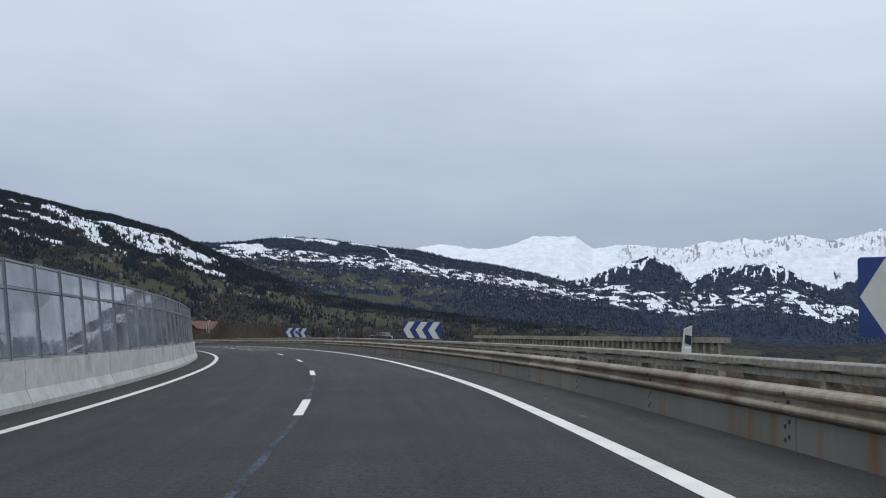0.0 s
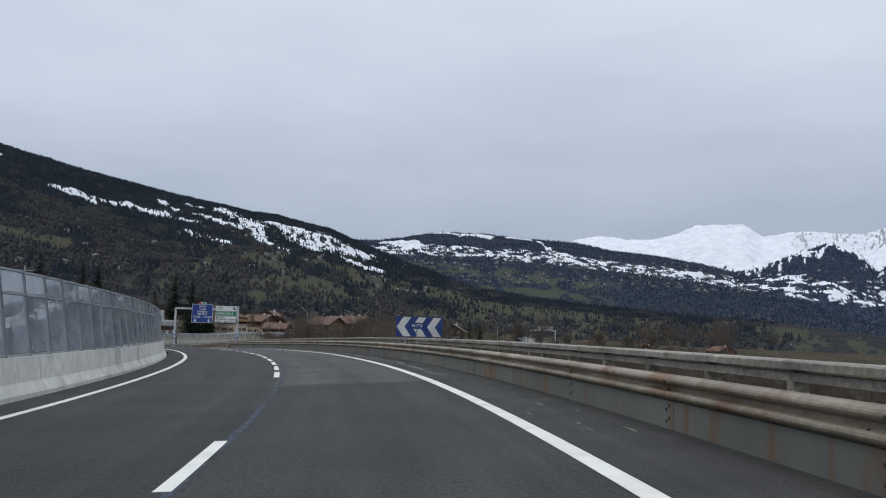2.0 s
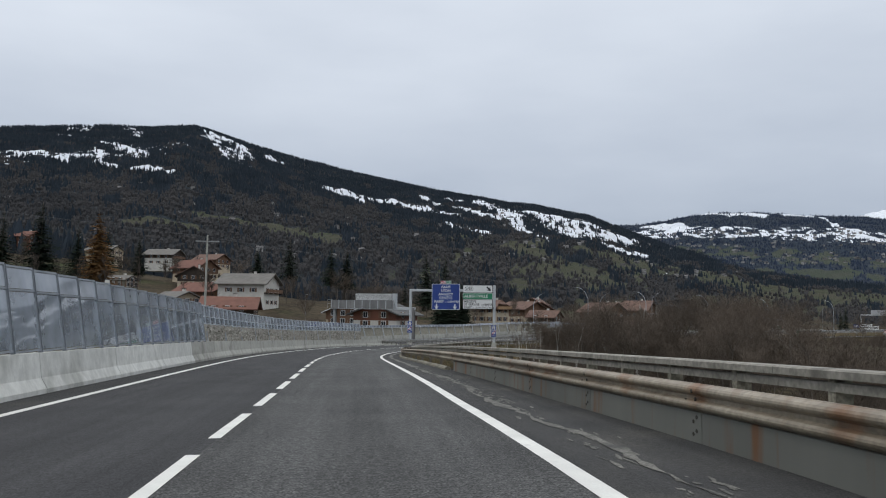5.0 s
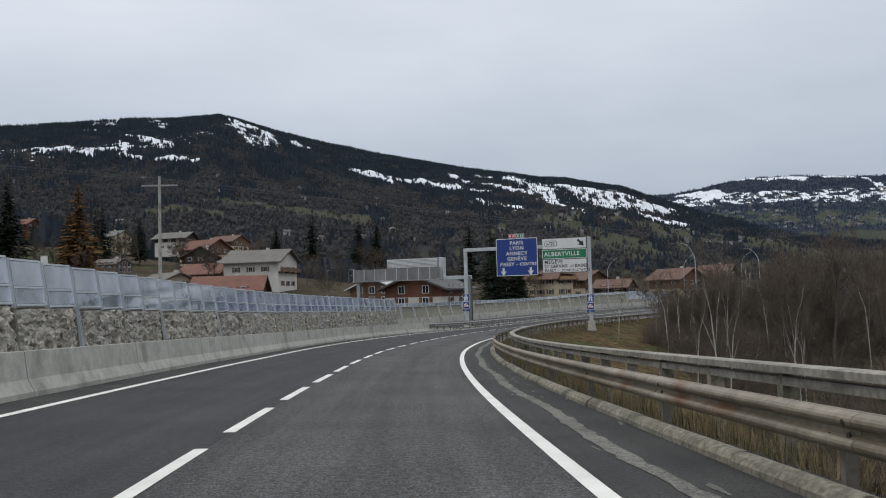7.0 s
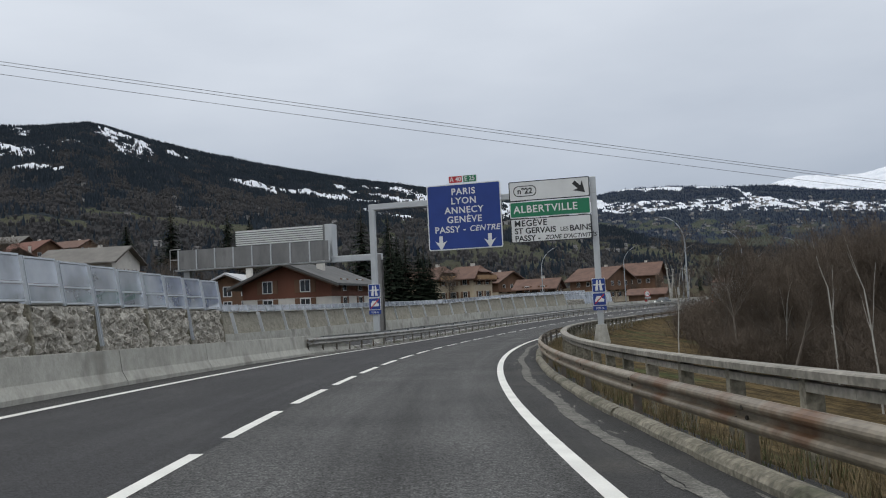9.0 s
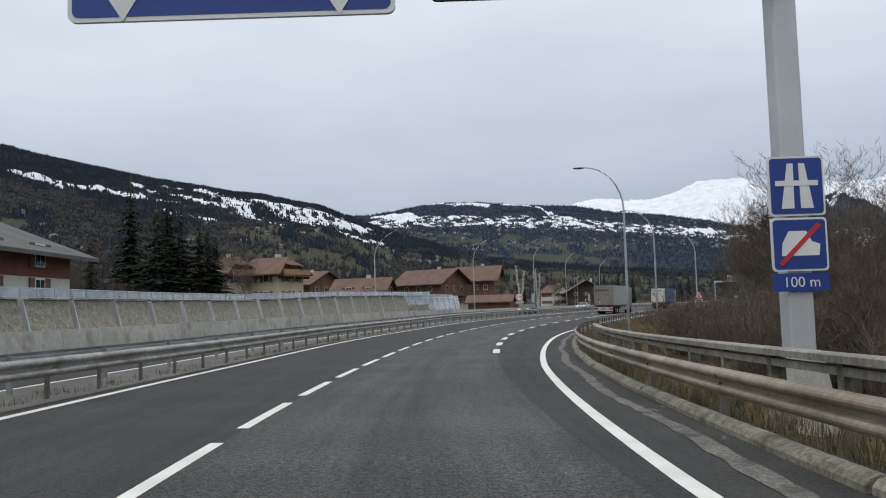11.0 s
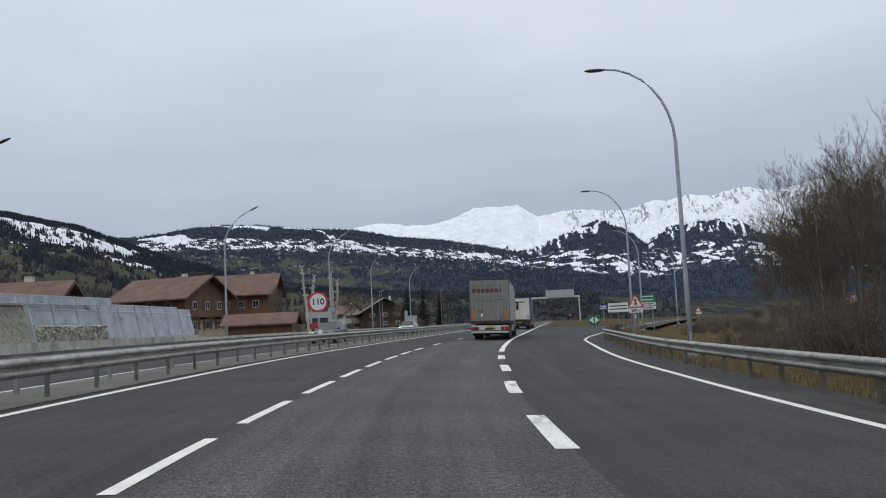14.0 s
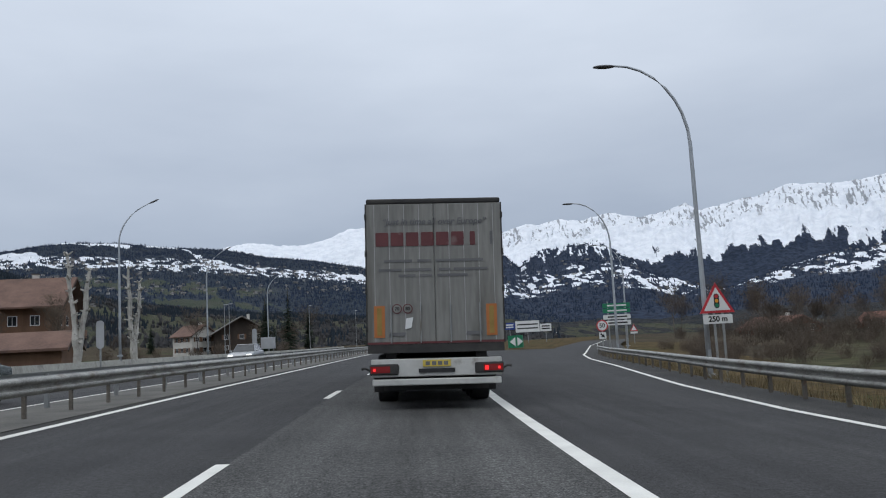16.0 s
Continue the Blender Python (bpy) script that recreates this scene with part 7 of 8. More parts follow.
HOUSES = [
    (at_world(-113.3, 342.6, -3.4, 71), "brown-roofed chalet with a balcony gable and cream base", 6.6, 7.2, 5.2, 2.0, RENDER_CREAM, WOOD_BROWN, ROOF_BROWN, 1.1, 0.84, True, 2, True, 2, 1.5, WOOD_HONEY),
    (at_world(-120.2, 340.0, -3.4, 71), "brown-roofed chalet beside its twin with a carved balcony", 6.6, 7.2, 5.3, 2.0, RENDER_CREAM, WOOD_BROWN, ROOF_BROWN, 1.1, 0.84, True, 2, True, 2, 1.5, WOOD_HONEY),
    (at_world(-102.5, 362.0, -4.4, 85), "low brown-roofed house behind a row of clipped conifers", 7, 9, 3.4, 1.9, RENDER_CREAM, WOOD_DARK, ROOF_BROWN, 0.8, 0.5, False, 2),
    (at_height(437, -50.5, 0.8, 100), "large timber chalet with a broad brown roof over a cream base", 11, 9.5, 7.4, 3.2, RENDER_CREAM, WOOD_BROWN, ROOF_BROWN, 1.3, 0.42, True),
    (at_height(419, -56, 1.0, 78), "brown-roofed timber chalet behind the noise wall", 11, 13, 6.2, 3.0, RENDER_CREAM, WOOD_BROWN, ROOF_BROWN, 1.3, 0.45, True),
    (at_height(405, -36, 0.3, 100), "low shed with a red-brown roof beside the chalets", 5, 9, 1.9, 1.2, WOOD_BROWN, WOOD_BROWN, ROOF_BROWN, 0.7, 0.5, False, 0, False),
    (at_height(555, -51, 0.6, 18), "dark wooden barn with a wide grey roof", 14, 14, 5.4, 4.0, WOOD_DARK, WOOD_DARK, ROOF_GREY, 1.5, 0.4, False),
    (at_height(562, -65, 0.5, 50), "small white house with shuttered windows", 8, 9, 5.6, 2.6, RENDER_WHITE, RENDER_WHITE, ROOF_BROWN, 0.8, 0.6, False),
    (at_world(-105.5, 257.5, -4.3, 5), "red-brown timber chalet over white garages", 9.5, 12, 3.7, 1.9, RENDER_WHITE, WOOD_RED, ROOF_SLATE, 1.2, 0.6, False, 2),
    (at_world(-122, 270, -4.0, 15), "low house with a pale grey sheet roof", 8, 10, 3.6, 1.8, RENDER_CREAM, WOOD_BROWN, ROOF_PALE, 0.9, 0.5, False),
    (at_world(-183, 312, 0.6, 104), "tall white house with grey roof and shuttered windows", 12, 15, 7.4, 2.9, RENDER_WHITE, RENDER_WHITE, ROOF_GREY, 1.2, 0.6, True),
    (at_world(-201, 313, 0.6, 88), "long red-roofed cream house on the slope", 10, 16, 5.0, 2.6, RENDER_CREAM, WOOD_BROWN, ROOF_RED, 1.0, 0.6, False),
    (at_world(-232, 343, 7.5, 40), "brown-roofed farmhouse above the red roofs", 11, 13, 4.6, 3.2, RENDER_CREAM, WOOD_DARK, ROOF_BROWN, 1.0, 0.5, False),
    (at_world(-246, 360, 11.2, 80), "red-roofed house higher on the slope", 10, 15, 5.0, 3.0, RENDER_CREAM, WOOD_BROWN, ROOF_RED, 1.0, 0.5, False),
    (at_world(-150, 262, -3.2, 120), "low dark barn with a red-brown roof behind the screen", 9, 12, 3.4, 2.4, WOOD_DARK, WOOD_DARK, ROOF_RED, 1.0, 0.6, False),
    (at_world(-172, 268, -1.6, 70), "small pale chalet with a shallow grey roof", 9, 11, 3.6, 2.0, RENDER_CREAM, RENDER_CREAM, ROOF_GREY, 1.0, 0.6, False),
    (at_world(-305, 440, 20.5, 88), "brown-roofed house above the village", 11, 15, 4.8, 2.8, RENDER_CREAM, WOOD_BROWN, ROOF_BROWN, 1.0, 0.5, False),
    (at_world(-322, 424, 21.6, 104), "white house with a timber gable on the hillside", 11, 15, 5.6, 2.6, RENDER_WHITE, WOOD_DARK, ROOF_GREY, 1.4, 0.62, True),
    (at_world(-344, 406, 23.0, 95), "cream house with a low grey roof on the hillside", 10, 15, 5.2, 2.4, RENDER_CREAM, RENDER_CREAM, ROOF_GREY, 1.0, 0.6, False),
    (at_world(-372, 384, 29.0, 100), "orange-walled house at the edge of the wood", 9, 10, 5.0, 2.4, WOOD_RED, WOOD_RED, ROOF_RED, 0.8, 0.6, False),
    (at_world(-224, 300, 5.6, 92), "small grey stone hut on the slope", 6, 9, 3.0, 1.4, CONCRETE_OLD, CONCRETE_OLD, ROOF_GREY, 0.4, 0.6, False),
    (at_height(238, -66, 1.5, 30), "barn with a pale sheet-metal roof", 13, 17, 5.4, 2.4, WOOD_DARK, WOOD_DARK, ROOF_PALE, 0.9, 0.5, False),
    (at_height(403, -82, 1.6, 80), "brown-roofed chalet in a row of houses", 11, 14, 6.0, 2.6, RENDER_CREAM, WOOD_BROWN, ROOF_BROWN, 1.2, 0.5, True),
    (at_height(430, -96, 2.2, 60), "red-roofed chalet in a row of houses", 10, 13, 5.8, 2.6, RENDER_CREAM, WOOD_BROWN, ROOF_RED, 1.2, 0.5, True),
    (at_height(465, -78, 1.6, 80), "brown chalet with deep eaves behind the noise wall", 11, 15, 6.8, 2.8, RENDER_CREAM, WOOD_BROWN, ROOF_BROWN, 1.4, 0.45, True),
    (at_height(500, -100, 2.5, 45), "brown-roofed house with white walls", 11, 14, 6.5, 3.0, RENDER_WHITE, WOOD_BROWN, ROOF_BROWN, 1.2, 0.5, True),
    (at_height(560, -120, 3.0, 70), "long red-roofed house in the village", 12, 18, 6.5, 3.2, RENDER_CREAM, WOOD_BROWN, ROOF_RED, 1.2, 0.5, False),
    (at_height(520, -160, 5.0, 20), "brown-roofed house among trees", 11, 14, 6.5, 3.2, RENDER_WHITE, WOOD_BROWN, ROOF_BROWN, 1.2, 0.5, False),
    (at_height(505, 74, -3.0, 10), "low brick house with a red roof across the field", 9, 16, 3.2, 2.2, WOOD_RED, WOOD_RED, ROOF_RED, 0.7, 0.5, False),
    (at_height(520, 108, -3.0, 30), "low red-roofed house among bare trees", 9, 14, 3.2, 2.2, WOOD_RED, WOOD_RED, ROOF_RED, 0.7, 0.5, False),
    (at_height(50, 62, -11.0, 20), "pale low house in the valley beside bare trees", 10, 13, 6.0, 2.6, RENDER_WHITE, RENDER_WHITE, ROOF_BROWN, 0.8, 0.6, False),
    (at_height(20, 70, -11.5, 60), "white house with shutters below the viaduct", 9, 12, 7.5, 2.4, RENDER_WHITE, RENDER_WHITE, ROOF_GREY, 0.8, 0.6, False),
]
for h_ in HOUSES:
    chalet(h_[0], h_[1], *h_[2:])

# ================= trees =================
BARK = mat("grey_brown_bark", (0.08, 0.068, 0.056), (0.16, 0.138, 0.115), 1.5, 0.95, fine=12, space="Object", per_object=0.25)
BARK_PALE = mat("pale_birch_bark", (0.30, 0.29, 0.26), (0.48, 0.46, 0.42), 2.0, 0.9, fine=10, stain=(0.10, 0.09, 0.08), stain_scale=3, space="Object")
TWIG = mat("brown_twigs", (0.066, 0.051, 0.039), (0.135, 0.106, 0.080), 0.8, 1.0, fine=6, per_object=0.25, space="Object")
NEEDLE = mat("dark_needles", (0.012, 0.018, 0.013), (0.028, 0.038, 0.024), 0.9, 1.0, fine=6, per_object=0.2, spec=0.1, space="Object")
LARCH = mat("rusty_needles", (0.11, 0.060, 0.022), (0.19, 0.105, 0.045), 0.9, 1.0, fine=6, spec=0.1, space="Object")


def stick(vs, fs, a, b, ra, rb, k=3):
    d = (b - a).normalized()
    u = d.orthogonal().normalized()
    w = d.cross(u)
    base = len(vs)
    for p, r in ((a, ra), (b, rb)):
        for j in range(k):
            vs.append(p + (u * math.cos(6.2832 * j / k) + w * math.sin(6.2832 * j / k)) * r)
    for j in range(k):
        fs.append((base + j, base + (j + 1) % k, base + k + (j + 1) % k, base + k + j))


def bare_tree(seed, h, label, bark=None, spread=0.42, fork=5, stems=1):
    """A leafless tree: tapered trunk and limbs, and a crown of many fine twigs."""
    rnd = random.Random(seed)
    tv, tf, cv, cf = [], [], [], []
    def grow(p, d, ln, r, level):
        segs = 3 if level < 2 else 2
        for i in range(segs):
            q = p + d * ln / segs
            if level < 2:
                stick(tv, tf, p, q, r, r * 0.82, 5)
            else:
                stick(cv, cf, p, q, max(r * 0.75, 0.008), max(r * 0.55, 0.005), 3)
            r *= 0.82
            d = (d + Vector((rnd.gauss(0, 0.10), rnd.gauss(0, 0.10), rnd.gauss(0.04, 0.06)))).normalized()
            p = q
            if level < 4 and (level > 0 or i > 0):
                for _ in range(fork if level < 2 else 3):
                    side = Vector((rnd.gauss(0, 1), rnd.gauss(0, 1), rnd.gauss(0.45, 0.4))).normalized()
                    grow(p, (d * (1 - spread) + side * spread * 1.5).normalized(), ln * rnd.uniform(0.34, 0.58), r * rnd.uniform(0.35, 0.55), level + 1)
    for k in range(stems):
        grow(Vector((rnd.uniform(-0.4, 0.4) * (stems > 1), rnd.uniform(-0.4, 0.4) * (stems > 1), -0.4)), Vector((rnd.gauss(0, 0.08), rnd.gauss(0, 0.08), 1)).normalized(), h * 0.72, h * 0.012 + 0.02, 0)
    th = thing("bare_tree", label, "tree", "roadside trees")
    for nm, v, f, m in (("trunk", tv, tf, bark or BARK), ("crown", cv, cf, TWIG)):
        me = bpy.data.meshes.new(nm)
        me.from_pydata([tuple(q) for q in v], [], f)
        me.materials.append(m)
        part(nm, me, m, th)
    return th


def fir(seed, h, label, needles, density=1.0, name="fir_tree"):
    """A conifer: trunk and tiers of drooping, ragged boughs made of small sprays."""
    rnd = random.Random(seed)
    th = thing(name, label, "tree", "conifers")
    part("trunk", tube(bmesh.new(), [(0, 0, -0.5), (0, 0, h * 0.5), (0, 0, h)], [h * 0.014, h * 0.009, 0.02], 6), BARK, th)
    vs, fs = [], []
    z = h * 0.08
    while z < h * 0.985:
        f = z / h
        reach = h * 0.19 * (1 - f) ** 0.85 * rnd.uniform(0.75, 1.15) + 0.12
        n = max(4, int((11 - 6 * f) * density))
        for i in range(n):
            a = rnd.uniform(0, 6.2832)
            ln = reach * rnd.uniform(0.6, 1.15)
            for k in range(4):
                t0, t1 = k / 4, (k + 1.15) / 4
                w = ln * 0.20 * (1.15 - t0) * rnd.uniform(0.7, 1.3)
                dz = -ln * (0.30 * t0 + 0.10)
                c, s_ = math.cos(a), math.sin(a)
                p0 = Vector((c * ln * t0, s_ * ln * t0, z + dz))
                p1 = Vector((c * ln * t1, s_ * ln * t1, z + dz - ln * rnd.uniform(0.05, 0.16)))
                sd = Vector((-s_, c, 0)) * w
                dr = Vector((0, 0, -w * rnd.uniform(0.3, 0.9)))
                b = len(vs)
                vs += [p0, p1, p0 * 0.5 + p1 * 0.5 + sd + dr, p0 * 0.5 + p1 * 0.5 - sd + dr]
                fs += [(b, b + 2, b + 1), (b, b + 1, b + 3)]
        z += h * 0.022 * (1.25 - f * 0.5) / density
    me = bpy.data.meshes.new("crown")
    me.from_pydata([tuple(q) for q in vs], [], fs)
    me.materials.append(needles)
    part("crown", me, needles, th)
    return th


def shrub(seed, h):
    rnd = random.Random(seed)
    vs, fs = [], []
    for _ in range(46):
        p = Vector((rnd.gauss(0, 0.7), rnd.gauss(0, 0.7), -0.2))
        d = Vector((rnd.gauss(0, 0.28), rnd.gauss(0, 0.28), 1)).normalized()
        ln = h * rnd.uniform(0.5, 1.1)
        q = p + d * ln
        stick(vs, fs, p, q, 0.022, 0.008, 3)
        for _ in range(7):
            f = rnd.uniform(0.25, 0.95)
            e = Vector((rnd.gauss(0, 0.8), rnd.gauss(0, 0.8), rnd.uniform(0.3, 1))).normalized()
            a = p.lerp(q, f)
            b = a + e * ln * 0.3 * rnd.uniform(0.5, 1.2)
            stick(vs, fs, a, b, 0.010, 0.005, 3)
            for _ in range(2):
                e2 = (e + Vector((rnd.gauss(0, 0.6), rnd.gauss(0, 0.6), rnd.gauss(0.2, 0.3)))).normalized()
                a2 = a.lerp(b, rnd.uniform(0.3, 0.9))
                stick(vs, fs, a2, a2 + e2 * ln * 0.16, 0.007, 0.004, 3)
    me = bpy.data.meshes.new("shrub")
    me.from_pydata([tuple(q) for q in vs], [], fs)
    me.materials.append(TWIG)
    return me


rnd = random.Random(11)
bare = [bare_tree(21, 11, "leafless grey-brown tree in the roadside wood"), bare_tree(22, 9, "slender leafless tree in the roadside wood", None, 0.36), bare_tree(23, 12.5, "tall leafless tree with a fine twiggy crown", None, 0.46), bare_tree(24, 7.5, "many-stemmed leafless tree on the bank", None, 0.4, 4, 3)]
birch = bare_tree(25, 7.5, "pale leaning birch without leaves", BARK_PALE, 0.30, 2, 1)
used = set()


def plant(proto, m):
    if proto not in used:
        used.add(proto)
        proto.matrix_basis = m
        return proto
    return copy_thing(proto, m)


def ground_pose(s, d, turn, scale=1.0):
    m = on_land(s, d, turn)
    return m @ Matrix.Diagonal((scale, scale, scale, 1))


def in_wood(p):
    """Whether a place lies inside the wood's edge on the bank beside the exit."""
    return p.y < 262 or p.x > max(-75.0 + 0.375 * (p.y - 249), -73.5 + 0.672 * (p.y - 287))


def scatter(n, s_rng, d_fun, protos, smin, smax):
    for _ in range(n):
        s = rnd.uniform(*s_rng)
        d = d_fun(s)
        if d > 0 and s < 360 and not in_wood(road(s, d)):
            continue
        p = plant(rnd.choice(protos), ground_pose(s, d, rnd.uniform(0, 360)))
        k = rnd.uniform(smin, smax)
        p.scale = (k, k, k)


scatter(20, (262, 345), lambda s: RAIL(s) + 10.0 + abs(rnd.gauss(0, 1)) * 13, bare, 0.55, 0.85)
slim = [bare_tree(26, 12, "slender upright leafless tree at the wood's edge", None, 0.36, 4), bare_tree(27, 10.5, "thin straight-stemmed leafless tree in a dense stand", None, 0.40, 4)]
for _ in range(64):
    y = rnd.uniform(292, 344)
    x = max(-74.5 + 0.375 * (y - 249), -73.0 + 0.672 * (y - 287)) + 0.8 + 17 * rnd.random() ** 1.3
    z = float(land_height(np.array([x]), np.array([y]))[0])
    p = plant(rnd.choice(slim), at_world(x, y, z, rnd.uniform(0, 360)))
    k = rnd.uniform(0.62, 0.88)
    p.scale = (k * 0.8, k * 0.62, k)
scatter(26, (236, 273), lambda s: RAIL(s) + 9.0 + rnd.random() * 13, bare[:2], 0.42, 0.62)
scatter(50, (180, 262), lambda s: RAIL(s) + 17 + abs(rnd.gauss(0, 1)) * 16, bare, 0.5, 0.8)
scatter(20, (110, 190), lambda s: RAIL(s) + 32 + abs(rnd.gauss(0, 1)) * 25, bare, 0.5, 0.8)
scatter(18, (0, 120), lambda s: RAIL(s) + 40 + abs(rnd.gauss(0, 1)) * 40, bare, 0.6, 1.0)
scatter(30, (340, 560), lambda s: RIGHT(min(s, 470)) + 32 + abs(rnd.gauss(0, 1)) * 35, bare, 0.7, 1.1)
for x, y, k in ((-51.5, 187, 1.0), (-66.4, 224, 0.75), (-44, 203, 0.9), (-58, 233, 0.8), (-40, 190, 1.0)):
    z = float(land_height(np.array([x]), np.array([y]))[0])
    p = plant(birch, at_world(x, y, z, x * 37))
    p.scale = (k * 0.5, k * 0.5, k * 1.15)
for _ in range(16):
    s_ = rnd.uniform(186, 262)
    q = road(s_, RAIL(s_) + 9 + rnd.random() * 16)
    p = plant(birch, at_world(q.x, q.y, float(land_height(np.array([q.x]), np.array([q.y]))[0]), rnd.uniform(0, 360)))
    k = rnd.uniform(0.6, 0.95)
    p.scale = (k * 0.5, k * 0.5, k * 1.1)
scatter(28, (270, 620), lambda s: -34 - abs(rnd.gauss(0, 1)) * 50, bare, 0.5, 0.9)
scatter(24, (240, 480), lambda s: -110 - abs(rnd.gauss(0, 1)) * 120, bare, 0.6, 1.1)
firs = [fir(31, 20, "tall dark fir beside the houses", NEEDLE), fir(32, 16, "dark pointed fir on the slope", NEEDLE, 1.15), fir(33, 12, "broad dark spruce by the road", NEEDLE, 1.3)]
larch = fir(34, 22, "rust-coloured larch above the village", LARCH, 1.5, "larch_tree")
p = plant(larch, at_world(-213, 280, 4.0, 0))
p.scale = (1.75, 1.75, 1.12)
for i, (x, y, top_z, h) in enumerate(((-227.5, 397.6, 32.4, 20), (-202.7, 391.4, 27.7, 18), (-198, 396, 25.5, 17), (-150.5, 372.5, 23.3, 22), (-145, 377, 21, 20), (-222, 268, 29.5, 25), (-230, 262, 27, 22), (-262, 330, 31, 20), (-268, 322, 29, 18), (-274, 338, 33, 20), (-258, 342, 28, 16), (-240, 392, 27, 14), (-119.6, 322.7, 10.9, 15.5), (-117.5, 324.2, 8.3, 13), (-116.4, 327.1, 6.5, 11), (-120.9, 318.7, 10.6, 15), (-118.3, 329.3, 8.7, 13), (-122, 325, 10, 15))):
    q = plant(firs[i % 3], at_world(x, y, top_z - h, i * 53))
    k = h / (20, 16, 12)[i % 3]
    q.scale = (k * 1.65, k * 1.65, k)
for i, (s, d, h, k) in enumerate(((366, -110, 2, 0.9), (426, -120, 3, 1.0), (458, -184, 7, 1.1), (472, -176, 6, 1.0), (440, -170, 6, 0.95), (600, -90, 1, 0.9), (545, -36, 0, 0.85), (552, -32, 0, 0.8), (536, -38, 0, 0.7), (575, -14, 0, 0.75), (581, -18, 0, 0.7), (490, -31, 0, 0.95), (380, -52, 0.2, 0.36), (384, -53, 0.2, 0.4), (388, -50, 0.2, 0.33))):
    p = plant(firs[i % 3], at_height(s, d, h, i * 71))
    p.scale = (k, k, k)
def winter_wood(name, label, n, xr, yr, dmax, seed, hmin, hmax, pointed_share):
    """Leafless trees and firs on the slope behind the houses, joined as one growth each."""
    r = np.random.RandomState(seed)
    x, y = r.uniform(*xr, n), r.uniform(*yr, n)
    s_, d_, _ = nearest_station(x, y)
    spots = np.array([h_[0].translation[:2] for h_ in HOUSES])
    near_house = np.min(np.hypot(x[:, None] - spots[None, :, 0], y[:, None] - spots[None, :, 1]), 1)
    keep = (d_ < dmax) & (near_house > 15) & (fbm(x / 70, y / 70, 5) < 0.62)
    x, y = x[keep], y[keep]
    z = land_height(x, y)
    vs, fs = [], []
    rr = random.Random(seed)
    for px, py, pz in zip(x, y, z):
        h = rr.uniform(hmin, hmax)
        base = Vector((px, py, pz - 0.4))
        top = base + Vector((rr.gauss(0, 0.05), rr.gauss(0, 0.05), 1)) * h
        stick(vs, fs, base, top, 0.16, 0.03, 3)
        for _ in range(26):
            f = rr.uniform(0.18, 0.95)
            a = base.lerp(top, f)
            e = Vector((rr.gauss(0, 1), rr.gauss(0, 1), rr.uniform(0.5, 1.8))).normalized()
            b = a + e * h * 0.30 * (1.15 - f)
            stick(vs, fs, a, b, 0.06, 0.03, 3)
            for _ in range(3):
                e2 = (e + Vector((rr.gauss(0, 0.6), rr.gauss(0, 0.6), rr.gauss(0.3, 0.3)))).normalized()
                c = a.lerp(b, rr.uniform(0.3, 1.0))
                stick(vs, fs, c, c + e2 * h * 0.11, 0.04, 0.02, 3)
    me = bpy.data.meshes.new(name)
    me.from_pydata([tuple(q) for q in vs], [], fs)
    me.materials.append(TWIG_DARK)
    tagged(new(name, me), label, "forest", kind="stuff")


TWIG_DARK = mat("dark_winter_twigs", (0.036, 0.030, 0.026), (0.085, 0.068, 0.054), 0.03, 1.0, fine=0.6, per_island=0.3)
winter_wood("slope_wood", "brown leafless trees on the slope among the village houses", 620, (-480, -140), (220, 580), -95, 61, 7, 13, 0.2)
px = np.random.RandomState(9).uniform((-1000, 200), (-240, 950), (9000, 2))
s_, d_, _ = nearest_station(px[:, 0], px[:, 1])
ok = (d_ < -290) & (np.hypot(px[:, 0], px[:, 1]) < 1000) & (fbm(px[:, 0] / 70, px[:, 1] / 70, 5) < 0.60)
px = np.column_stack([px[ok], land_height(px[ok, 0], px[ok, 1])])
dark = fbm(px[:, 0] / 60, px[:, 1] / 60, 8) > 0.52
wood("slope_firs", "dark firs on the slope above the village", px[dark], 10, 18, True, 31)
wood("slope_broadleaves", "leafless woods on the slope above the village", px[~dark], 8, 13, False, 33)
# thickets of shrubs, joined as one growth each
shrubs = [shrub(41 + i, 3.2) for i in range(3)]
def thicket(n, s_rng, d_fun, label, smin, smax):
    vs_all, fs_all = [], []
    arrs = []
    for me in shrubs:
        co = np.zeros(len(me.vertices) * 3)
        me.vertices.foreach_get("co", co)
        arrs.append((co.reshape(-1, 3), np.array([tuple(p.vertices) for p in me.polygons])))
    off, V, Fc = 0, [], []
    for _ in range(n):
        s = rnd.uniform(*s_rng)
        p = road(s, d_fun(s))
        if s < 345 and s > 190 and p.x > road(s, 0).x and not in_wood(p):
            continue
        z = float(land_height(np.array([p.x]), np.array([p.y]))[0])
        co, fc = rnd.choice(arrs)
        k, a = rnd.uniform(smin, smax), rnd.uniform(0, 6.28)
        rot = np.array([[math.cos(a), -math.sin(a), 0], [math.sin(a), math.cos(a), 0], [0, 0, 1]])
        V.append(co @ rot.T * k + np.array([p.x, p.y, z]))
        Fc.append(fc + off)
        off += len(co)
    me = bpy.data.meshes.new("thicket")
    me.from_pydata(np.concatenate(V).tolist(), [], np.concatenate(Fc).tolist())
    me.materials.append(TWIG)
    tagged(new("thicket", me), label, "thicket", kind="stuff")


